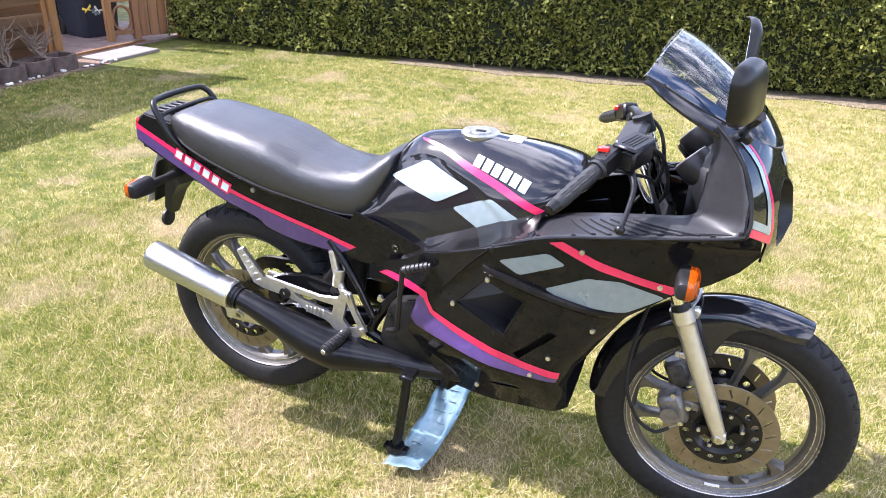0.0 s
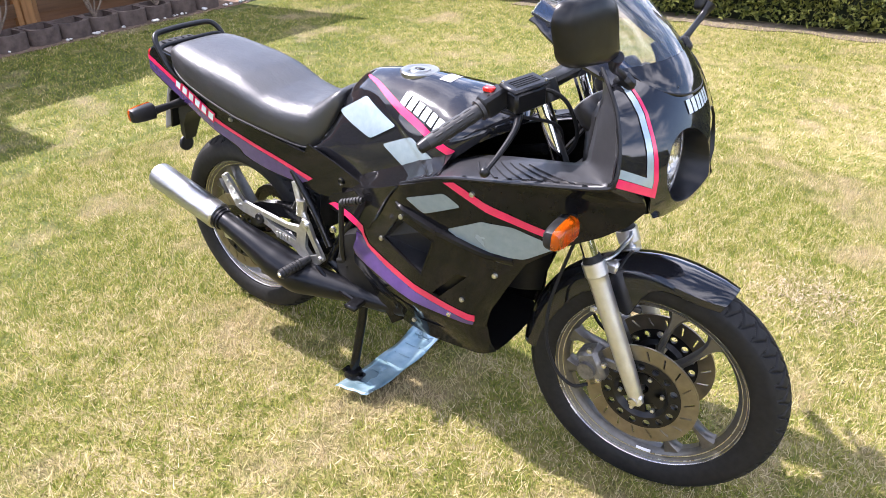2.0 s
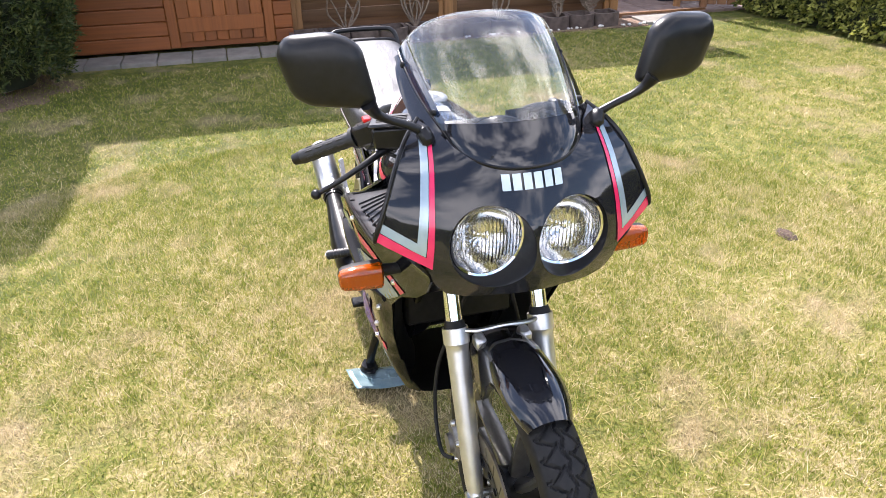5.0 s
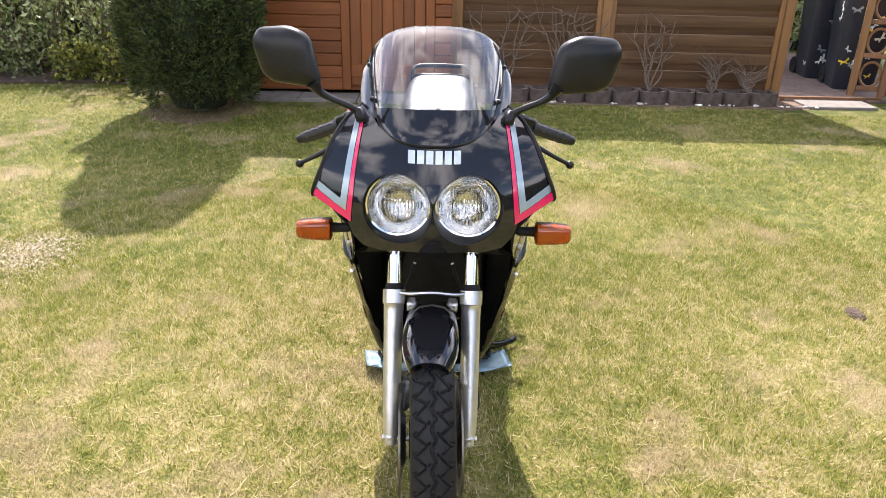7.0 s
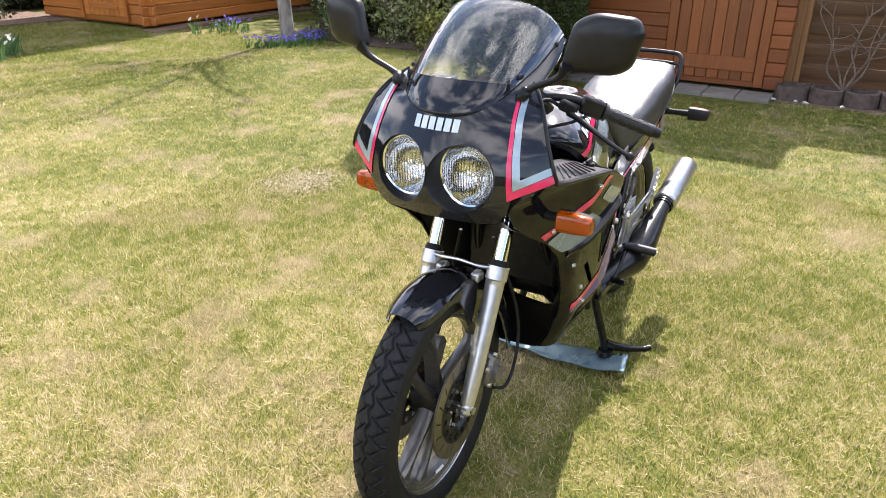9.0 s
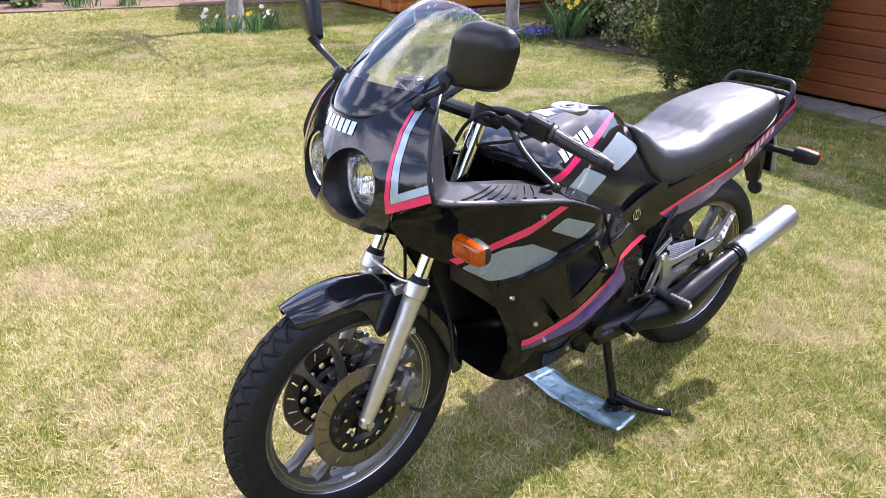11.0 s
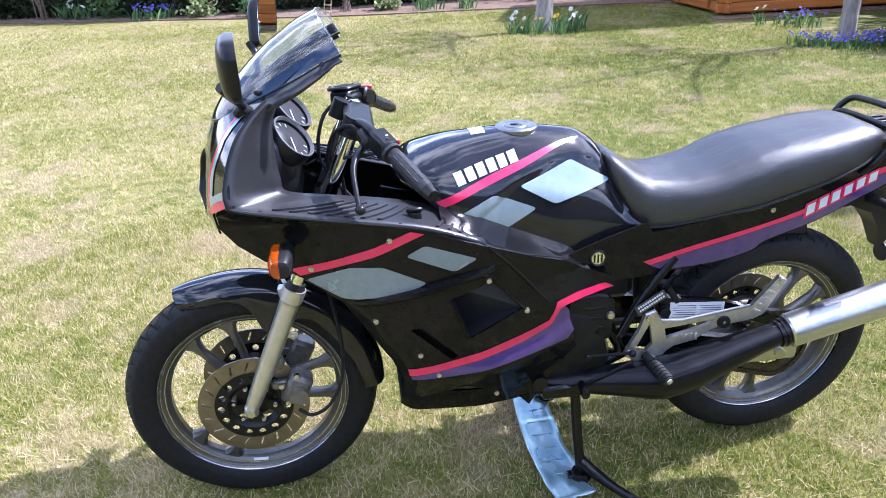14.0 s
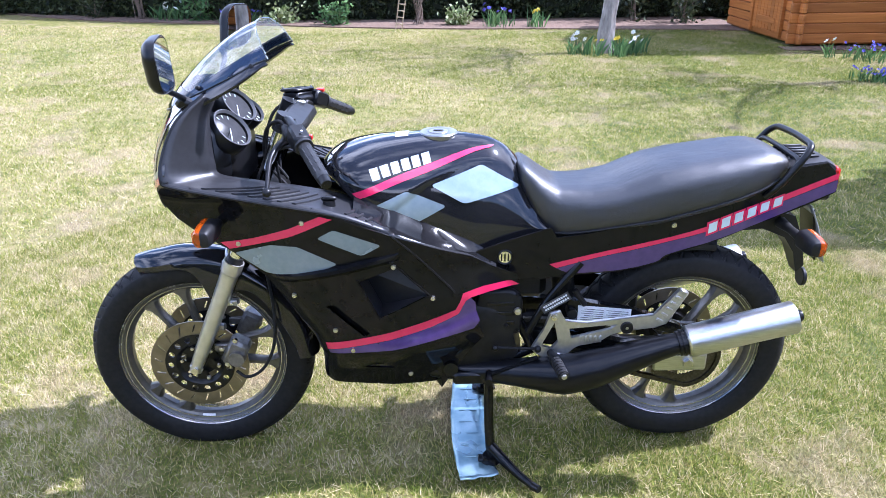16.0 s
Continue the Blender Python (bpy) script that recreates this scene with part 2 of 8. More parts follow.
def wood(name, c0, c1, scale=3.0, axis=(0.6, 6, 14), rough=0.55):
    m, n, l, b = shader(name, c0, rough)
    t = noise_node(n, l, scale, 6.0, stretch=axis)
    oi = n.new("ShaderNodeObjectInfo")
    r = ramp_node(n, l, t.outputs["Fac"], [(0.25, c0), (0.75, c1)])
    hs = n.new("ShaderNodeHueSaturation")
    mr = n.new("ShaderNodeMapRange")
    mr.inputs["To Min"].default_value, mr.inputs["To Max"].default_value = 0.75, 1.2
    l.new(oi.outputs["Random"], mr.inputs["Value"])
    l.new(mr.outputs[0], hs.inputs["Value"])
    l.new(r.outputs[0], hs.inputs["Color"])
    l.new(hs.outputs[0], b.inputs["Base Color"])
    bump_node(n, l, t.outputs["Fac"], b, 0.3, 0.004)
    return m


WOOD_FENCE = wood("weathered_fence_wood", (0.088, 0.048, 0.026), (0.175, 0.098, 0.052), axis=(6, 0.6, 14))
WOOD_POST = wood("honey_post_wood", (0.17, 0.080, 0.026), (0.27, 0.135, 0.048), axis=(12, 12, 0.6))
WOOD_SHED = wood("orange_shed_wood", (0.16, 0.042, 0.007), (0.25, 0.074, 0.014), axis=(6, 0.5, 14))
WOOD_DOOR = wood("orange_door_wood", (0.17, 0.048, 0.008), (0.25, 0.078, 0.015), axis=(14, 14, 0.5))
WOOD_CABIN = wood("bright_cabin_wood", (0.36, 0.115, 0.018), (0.54, 0.195, 0.038), axis=(0.6, 0.6, 12))
WOOD_DARK = wood("brown_gate_wood", (0.15, 0.065, 0.025), (0.25, 0.12, 0.05), axis=(12, 12, 0.6))
STONE = varied("planter_concrete", (0.052, 0.036, 0.029), (0.108, 0.080, 0.066), 18, 0.85, bump=0.6, dist=0.006)
SLAB = varied("pale_concrete_slab", (0.15, 0.137, 0.118), (0.225, 0.205, 0.180), 9, 0.8, bump=0.3, dist=0.004)
PAVER = varied("reddish_paver", (0.13, 0.088, 0.070), (0.20, 0.142, 0.118), 12, 0.85, bump=0.3, dist=0.004)
PEBBLE = varied("white_pebble", (0.40, 0.385, 0.36), (0.62, 0.60, 0.56), 30, 0.6)
SOIL = varied("bark_mulch", (0.030, 0.020, 0.014), (0.105, 0.068, 0.048), 34, 0.9, bump=1.0, dist=0.03)
SOIL_PALE = varied("dry_soil", (0.095, 0.060, 0.040), (0.22, 0.145, 0.098), 26, 0.9, bump=0.8, dist=0.02)
SOIL_SAND = varied("sandy_soil", (0.085, 0.064, 0.038), (0.20, 0.155, 0.100), 22, 0.9, bump=0.8, dist=0.02)
BARK = varied("grey_bark", (0.13, 0.115, 0.10), (0.34, 0.31, 0.28), 22, 0.85, bump=0.9, dist=0.02, stretch=(1, 1, 0.25))
TWIG = varied("pale_twig", (0.095, 0.068, 0.048), (0.19, 0.142, 0.105), 40, 0.7, bump=0.3)
BIN = varied("dark_blue_bin", (0.014, 0.017, 0.028), (0.022, 0.026, 0.040), 30, 0.4)
BIN_LID = varied("green_bin_lid", (0.02, 0.10, 0.085), (0.03, 0.14, 0.12), 30, 0.4)
POT = varied("terracotta_grey_pot", (0.14, 0.12, 0.11), (0.22, 0.19, 0.17), 30, 0.7)


def leafy(name, dark, mid, light, trans=0.25):
    m, n, l, b = shader(name, mid, 0.5, spec=0.35)
    geo = n.new("ShaderNodeNewGeometry")
    r = ramp_node(n, l, geo.outputs["Random Per Island"], [(0.05, dark), (0.5, mid), (0.95, light)])
    l.new(r.outputs[0], b.inputs["Base Color"])
    tl = n.new("ShaderNodeBsdfTranslucent")
    l.new(r.outputs[0], tl.inputs[0])
    mx = n.new("ShaderNodeMixShader")
    mx.inputs[0].default_value = trans
    l.new(b.outputs[0], mx.inputs[1])
    l.new(tl.outputs[0], mx.inputs[2])
    l.new(mx.outputs[0], n["Material Output"].inputs["Surface"])
    return m


LEAF_HEDGE = leafy("hedge_leaf", (0.050, 0.068, 0.014), (0.205, 0.225, 0.048), (0.46, 0.46, 0.120), 0.40)
LEAF_BUSH = leafy("conifer_leaf", (0.020, 0.036, 0.012), (0.055, 0.078, 0.022), (0.140, 0.155, 0.045))
LEAF_DARK = leafy("dark_shrub_leaf", (0.015, 0.022, 0.010), (0.035, 0.048, 0.018), (0.08, 0.095, 0.035))
LEAF_PALE = leafy("pale_shrub_leaf", (0.08, 0.12, 0.03), (0.22, 0.27, 0.09), (0.42, 0.44, 0.26))
LEAF_STEM = leafy("bulb_leaf", (0.05, 0.11, 0.04), (0.09, 0.18, 0.06), (0.16, 0.26, 0.09))
# Shade among the leaves, put into the core's near-black green.
CORE_SHADE = varied("shaded_foliage_core", (0.010, 0.014, 0.006), (0.020, 0.028, 0.010), 12, 0.9)
PETAL_BLUE = leafy("blue_petal", (0.06, 0.05, 0.30), (0.10, 0.09, 0.46), (0.20, 0.18, 0.60))
PETAL_WHITE = leafy("white_petal", (0.65, 0.66, 0.60), (0.78, 0.78, 0.72), (0.85, 0.85, 0.80))
PETAL_YELLOW = leafy("yellow_petal", (0.70, 0.45, 0.02), (0.80, 0.58, 0.04), (0.85, 0.70, 0.10))


# ---- mesh helpers ----
def part(name, bm, material, parent=None, label="", smooth=True):
    """Link a bmesh as one mesh object under a thing or part."""
    me = bpy.data.meshes.new(name)
    bmesh.ops.recalc_face_normals(bm, faces=bm.faces)
    bm.to_mesh(me)
    bm.free()
    return part_mesh(name, me, material, parent, label, smooth)


def part_mesh(name, me, material, parent=None, label="", smooth=True):
    ob = new(name, me)
    if material and not me.materials:
        me.materials.append(material)
    if smooth and len(me.polygons):
        me.polygons.foreach_set("use_smooth", [True] * len(me.polygons))
        me.set_sharp_from_angle(angle=radians(38))
    if parent:
        ob.parent = parent
        ob.matrix_parent_inverse = parent.matrix_basis.inverted()
    if label:
        ob["label"] = label
    return ob


def empty(name, at=(0, 0, 0)):
    ob = new(name)
    ob.location = at
    return ob


def box(bm, lo, hi, bevel=0.0, m=None, segs=1):
    c = [(a + b) / 2 for a, b in zip(lo, hi)]
    s = [abs(b - a) for a, b in zip(lo, hi)]
    mat = Matrix.Translation(c) @ Matrix.Diagonal((*s, 1))
    r = bmesh.ops.create_cube(bm, size=1, matrix=(m @ mat) if m else mat)
    if bevel:
        es = list({e for v in r["verts"] for e in v.link_edges})
        bmesh.ops.bevel(bm, geom=es, offset=bevel, segments=segs, affect="EDGES", profile=0.5)
    return bm


def cyl(bm, a, b, r0, r1=None, segs=16, cap=True):
    a, b = Vector(a), Vector(b)
    d = b - a
    m = Matrix.Translation((a + b) / 2) @ d.to_track_quat("Z", "Y").to_matrix().to_4x4()
    bmesh.ops.create_cone(bm, cap_ends=cap, segments=segs, radius1=r0, radius2=r0 if r1 is None else r1, depth=d.length, matrix=m)
    return bm


def ball(bm, at, r, scale=(1, 1, 1), u=16, v=10, m=None):
    mat = Matrix.Translation(at) @ (m or Matrix()) @ Matrix.Diagonal((*scale, 1))
    bmesh.ops.create_uvsphere(bm, u_segments=u, v_segments=v, radius=r, matrix=mat)
    return bm


def smooth_path(pts, steps=6):
    """Catmull-Rom through the points."""
    p = [Vector(q) for q in pts]
    if len(p) < 3:
        return p
    p = [2 * p[0] - p[1]] + p + [2 * p[-1] - p[-2]]
    out = []
    for i in range(1, len(p) - 2):
        for k in range(steps):
            t = k / steps
            out.append(0.5 * ((2 * p[i]) + (p[i + 1] - p[i - 1]) * t + (2 * p[i - 1] - 5 * p[i] + 4 * p[i + 1] - p[i + 2]) * t * t
                              + (3 * p[i] - p[i - 1] - 3 * p[i + 1] + p[i + 2]) * t ** 3))
    return out + [p[-2]]


def tube(bm, pts, r, segs=10, steps=6, flat=1.0):
    """A round bar swept along a smooth path; r is one radius or one per given point."""
    path = smooth_path(pts, steps)
    n = len(path)
    if isinstance(r, (int, float)):
        rad = [r] * n
    else:
        rad = [float(v) for v in np.interp(np.linspace(0, len(r) - 1, n), range(len(r)), r)]
    tan = [(path[min(i + 1, n - 1)] - path[max(i - 1, 0)]).normalized() for i in range(n)]
    up = Vector((0, 0, 1)) if abs(tan[0].z) < 0.9 else Vector((1, 0, 0))
    nrm = (up - tan[0] * up.dot(tan[0])).normalized()
    rings = []
    for i in range(n):
        nrm = (nrm - tan[i] * nrm.dot(tan[i])).normalized()
        bi = tan[i].cross(nrm)
        rings.append([bm.verts.new(path[i] + (nrm * math.cos(a) * flat + bi * math.sin(a)) * rad[i]) for a in (2 * math.pi * k / segs for k in range(segs))])
    for a, b in zip(rings, rings[1:]):
        for k in range(segs):
            bm.faces.new((a[k], a[(k + 1) % segs], b[(k + 1) % segs], b[k]))
    bm.faces.new(rings[0][::-1])
    bm.faces.new(rings[-1])
    return bm


def lathe(bm, profile, centre=(0, 0, 0), segs=64, closed=True, m=None):
    """Turn a profile of (radius, offset along y) about the y axis."""
    base = m or Matrix.Translation(centre)
    rings = []
    for k in range(segs):
        a = 2 * math.pi * k / segs
        rings.append([bm.verts.new(base @ Vector((r * math.cos(a), y, r * math.sin(a)))) for r, y in profile])
    cnt = len(profile)
    for k in range(segs):
        a, b = rings[k], rings[(k + 1) % segs]
        for i in range(cnt if closed else cnt - 1):
            j = (i + 1) % cnt
            bm.faces.new((a[i], a[j], b[j], b[i]))
    return bm


def loft(bm, rings, caps=True, closed=True):
    rows = [[bm.verts.new(p) for p in ring] for ring in rings]
    n = len(rows[0])
    for a, b in zip(rows, rows[1:]):
        for k in range(n if closed else n - 1):
            bm.faces.new((a[k], a[(k + 1) % n], b[(k + 1) % n], b[k]))
    if caps and closed:
        bm.faces.new(rows[0][::-1])
        bm.faces.new(rows[-1])
    return bm


def shell(outline, f, side=1, thick=0.004, step=0.03, lift=0.0, normal=False):
    """A curved panel: a side outline in (x, z), laid on the surface y = f(x, z), with thickness inwards. side: 1 left, -1 right."""
    bm = bmesh.new()
    bm.faces.new([bm.verts.new((x, 0, z)) for x, z in outline])
    xs, zs = [p[0] for p in outline], [p[1] for p in outline]
    for axis, lo, hi in ((0, min(xs), max(xs)), (2, min(zs), max(zs))):
        v = math.floor(lo / step) * step + step
        while v < hi - 1e-4:
            co, no = [0, 0, 0], [0, 0, 0]
            co[axis], no[axis] = v, 1
            bmesh.ops.bisect_plane(bm, geom=list(bm.verts) + list(bm.edges) + list(bm.faces), plane_co=co, plane_no=no, dist=1e-5)
            v += step
    bmesh.ops.triangulate(bm, faces=[fc for fc in bm.faces if len(fc.verts) > 4])

    def place(x, z, h):
        y = f(x, z)
        if not h:
            return Vector((x, side * y, z))
        e = 0.004
        nx, nz = -(f(x + e, z) - f(x - e, z)) / (2 * e), -(f(x, z + e) - f(x, z - e)) / (2 * e)
        k = h / math.sqrt(1 + nx * nx + nz * nz)
        return Vector((x + nx * k, side * (y + k), z + nz * k))
    base = [(v.co.x, v.co.z) for v in bm.verts]
    for v, (x, z) in zip(bm.verts, base):
        v.co = place(x, z, lift)
    if thick:
        bm.verts.ensure_lookup_table()
        faces = list(bm.faces)
        edges = [e for e in bm.edges if e.is_boundary]
        twin = {v: bm.verts.new(place(x, z, lift - thick)) for v, (x, z) in zip(list(bm.verts), base)}
        for fc in faces:
            bm.faces.new([twin[v] for v in reversed(fc.verts)])
        for e in edges:
            a, b = e.verts
            bm.faces.new((a, b, twin[b], twin[a]))
    return bm


def rounded(poly, r=0.006, segs=3):
    """Round a polygon's corners."""
    out, n = [], len(poly)
    for i in range(n):
        a, b, c = Vector(poly[i - 1]), Vector(poly[i]), Vector(poly[(i + 1) % n])
        u, w = (a - b), (c - b)
        k = min(r, u.length * 0.45, w.length * 0.45)
        p, q = b + u.normalized() * k, b + w.normalized() * k
        for s in range(segs + 1):
            t = s / segs
            out.append(tuple((1 - t) ** 2 * p + 2 * t * (1 - t) * b + t * t * q))
    return out


def curved(poly, steps=4):
    """An open (x, z) line smoothed through its points."""
    return [(v.x, v.y) for v in smooth_path([(*p, 0) for p in poly], steps)]


def carve(ob, cutter_bm):
    """Cut a closed shape out of an object's mesh for good."""
    me = bpy.data.meshes.new("cutter")
    bmesh.ops.recalc_face_normals(cutter_bm, faces=cutter_bm.faces)
    cutter_bm.to_mesh(me)
    cutter_bm.free()
    c = new("cutter", me)
    mod = ob.modifiers.new("cut", "BOOLEAN")
    mod.operation, mod.object, mod.solver = "DIFFERENCE", c, "EXACT"
    bpy.context.view_layer.update()
    got = bpy.data.meshes.new_from_object(ob.evaluated_get(bpy.context.evaluated_depsgraph_get()))
    ob.modifiers.remove(mod)
    old = ob.data
    ob.data = got
    got.name = old.name
    bpy.data.meshes.remove(old)
    bpy.data.objects.remove(c)
    bpy.data.meshes.remove(me)
    got.polygons.foreach_set("use_smooth", [True] * len(got.polygons))
    got.set_sharp_from_angle(angle=radians(38))
    return ob


def raw_mesh(name, verts, faces):
    """A mesh out of numpy arrays: verts (n, 3), faces (m, k)."""
    me = bpy.data.meshes.new(name)
    m, k = faces.shape
    me.vertices.add(len(verts))
    me.vertices.foreach_set("co", np.ascontiguousarray(verts, dtype=np.float32).ravel())
    me.loops.add(m * k)
    me.loops.foreach_set("vertex_index", np.ascontiguousarray(faces, dtype=np.int32).ravel())
    me.polygons.add(m)
    me.polygons.foreach_set("loop_start", np.arange(0, m * k, k, dtype=np.int32))
    me.update(calc_edges=True)
    me.validate()
    return me


def lerp_table(table, x):
    xs = [r[0] for r in table]
    return [float(np.interp(x, xs, [r[i] for r in table])) for i in range(1, len(table[0]))]


# ---- ground ----
rng = np.random.default_rng(7)
bm = bmesh.new()
bmesh.ops.create_grid(bm, x_segments=60, y_segments=60, size=90)
for v in bm.verts:
    v.co.z = 0.0 if v.co.length < 14 else 0.12 * noise.noise(v.co * 0.05)
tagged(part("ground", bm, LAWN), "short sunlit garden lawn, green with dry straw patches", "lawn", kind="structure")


def blades(name, xy, width, height, lean, label):
    """Short grass: one pointed leaf at each place."""
    n = len(xy)
    ang = rng.uniform(0, 2 * np.pi, n)
    h = height * rng.uniform(0.55, 1.25, n)
    w = width * rng.uniform(0.7, 1.3, n)
    la = rng.uniform(0, 2 * np.pi, n)
    ll = h * lean * np.abs(rng.normal(0, 1, n))
    v = np.zeros((n, 3, 3))
    v[:, 0, 0], v[:, 0, 1] = xy[:, 0] - np.cos(ang) * w / 2, xy[:, 1] - np.sin(ang) * w / 2
    v[:, 1, 0], v[:, 1, 1] = xy[:, 0] + np.cos(ang) * w / 2, xy[:, 1] + np.sin(ang) * w / 2
    v[:, 2, 0], v[:, 2, 1] = xy[:, 0] + np.cos(la) * ll, xy[:, 1] + np.sin(la) * ll
    v[:, :2, 2] = -0.003
    v[:, 2, 2] = h
    me = raw_mesh(name, v.reshape(-1, 3), np.arange(n * 3).reshape(n, 3))
    return tagged(part_mesh(name, me, BLADE, smooth=False), label, "grass", kind="stuff")


def scatter(count, x0, x1, y0, y1):
    return np.column_stack((rng.uniform(x0, x1, count), rng.uniform(y0, y1, count)))


def on_lawn(p):
    """Keep what lies on the lawn, outside the beds, paving and sheds."""
    x, y = p[:, 0], p[:, 1]
    keep = (x > -3.93) & (y < 5.15 + 0.14 * x) | (x > -4.4) & (x <= -3.93) & (y < -3.0) & (y > -7.0)
    keep &= y > -10.1 - 0.22 * np.maximum(x - 1.5, 0)
    keep &= ~((x < -3.6) & (y > -1.75) & (y < 0.05))
    keep &= ~((x < -3.7) & (y > 3.0) & (y < 4.2))
    return p[keep]


def tufted(p, amount):
    """Thin the blades where the turf is sparse."""
    dens = np.array([noise.noise((q[0] * 2.6, q[1] * 2.6, 3.0)) for q in p]) if len(p) < 60000 else (
        np.sin(p[:, 0] * 3.1 + 1.3 * np.sin(p[:, 1] * 2.3)) * np.sin(p[:, 1] * 2.7 + 1.1 * np.sin(p[:, 0] * 1.9)))
    return p[rng.uniform(-1, 1, len(p)) < dens + amount]


ang_, rad_ = rng.uniform(0, 2 * np.pi, 520000), 2.5 * np.sqrt(rng.uniform(0, 1, 520000))
near_ = np.column_stack((0.75 + rad_ * np.cos(ang_), rad_ * np.sin(ang_)))
blades("short_grass", tufted(near_, 0.85), 0.0038, 0.019, 1.25, "short dry and green grass blades round the motorcycle")
far_ = on_lawn(scatter(780000, -4.4, 5.0, -9.5, 5.4))
far_ = far_[(far_[:, 0] - 0.75) ** 2 + far_[:, 1] ** 2 > 2.4 ** 2]
blades("short_grass", tufted(far_, 1.0), 0.0058, 0.018, 1.5, "short dry and green grass blades across the lawn")
back_ = on_lawn(scatter(210000, -4.4, 12.0, -14.0, -5.0))
blades("short_grass", back_, 0.010, 0.022, 1.4, "short grass blades at the far end of the lawn")


# ---- leaves ----
def leaf_mesh(name, at, out, size, droop=0.0, fan=3, slim=0.45):
    """Sprays of small pointed leaves at the places `at`, facing roughly `out`."""
    n = len(at)
    vs, fs = [], []
    for k in range(fan):
        d = out + rng.normal(0, 0.75, (n, 3))
        d[:, 2] -= droop * rng.uniform(0, 1, n)
        d /= np.linalg.norm(d, axis=1)[:, None]
        s = np.cross(d, rng.normal(0, 1, (n, 3)))
        s /= np.linalg.norm(s, axis=1)[:, None]
        ln = (size * rng.uniform(0.5, 1.3, n))[:, None]
        a = at
        b = at + d * ln * 0.5 + s * ln * slim * 0.5
        c = at + d * ln
        e = at + d * ln * 0.5 - s * ln * slim * 0.5
        vs.append(np.stack((a, b, c, e), 1).reshape(-1, 3))
        fs.append(np.arange(n * 4).reshape(n, 4) + k * n * 4)
    return raw_mesh(name, np.concatenate(vs), np.concatenate(fs))


def hedge(name, a, b, height, depth, count, material, label, size=0.06, top=True):
    """A clipped hedge from a to b: a dark core, a shell of leaf sprays, its face to the left of the way from a to b."""
    a, b = Vector((*a, 0)), Vector((*b, 0))
    d = (b - a).normalized()
    o = Vector((-d.y, d.x, 0))
    ob = empty(name, (a + b) / 2)
    bm = bmesh.new()
    ln = (b - a).length
    nx, nz = max(4, int(ln / 0.25)), 8
    face = []
    for i in range(nx + 1):
        col = []
        for k in range(nz + 1):
            p = a + d * ln * i / nx + Vector((0, 0, height * k / nz * 0.97))
            bulge = 0.10 * noise.noise(p * 1.7) + 0.05 * noise.noise(p * 5)
            col.append(bm.verts.new(p + o * (bulge - 0.07 - (0.10 if k == 0 else 0))))
        col.append(bm.verts.new(a + d * ln * i / nx + Vector((0, 0, height * 0.97)) - o * depth))
        col.append(bm.verts.new(a + d * ln * i / nx - o * depth))
        face.append(col)
    for p, q in zip(face, face[1:]):
        for k in range(len(p) - 1):
            bm.faces.new((p[k], p[k + 1], q[k + 1], q[k]))
    part("core", bm, CORE_SHADE, ob)
    u, h = rng.uniform(0, ln, count), height * rng.uniform(0.015, 1, count) ** 0.9
    at = np.array([(a + d * float(x)) for x in u]) + np.column_stack((np.zeros(count), np.zeros(count), h))
    bul = np.array([0.10 * noise.noise(Vector(p) * 1.7) + 0.05 * noise.noise(Vector(p) * 5) + 0.05 * noise.noise(Vector(p) * 11) for p in at])
    at += np.array(o)[None] * (bul - 0.05 + rng.uniform(-0.05, 0.04, count))[:, None]
    out = np.tile(np.array(o) + np.array((0, 0, 0.25)), (count, 1))
    part_mesh("foliage", leaf_mesh("foliage", at, out, size, 0.5), material, ob, smooth=False)
    return tagged(ob, label, "hedge")


hedge("hedge", (9.5, 6.55), (-4.3, 4.62), 1.9, 0.9, 62000, LEAF_HEDGE, "dense clipped green conifer hedge along the lawn", 0.052)
hedge("hedge", (-5.5, -11.3), (4.0, -11.6), 1.9, 0.8, 9000, LEAF_DARK, "dark evergreen hedge behind the flower bed", 0.11)
hedge("hedge", (4.0, -11.6), (13.5, -15.0), 1.7, 0.8, 8000, LEAF_DARK, "dark evergreen hedge at the lawn's far end", 0.11)
hedge("hedge", (-7.3, -2.6), (-7.3, -8.1), 2.0, 0.6, 7000, LEAF_DARK, "dark evergreen hedge at the back of the shrub bed", 0.11)
# Added sun blocker: the unseen height of this hedge keeps the terrace shaded.
hedge("hedge", (-7.9, 6.2), (-7.9, 2.0), 4.1, 0.6, 9000, LEAF_DARK, "added dark evergreen hedge, unseen top raised to shade the terrace", 0.11)
hedge("hedge", (13.5, -15.0), (9.5, 6.55), 1.8, 0.8, 7000, LEAF_HEDGE, "clipped green hedge closing the garden", 0.14)


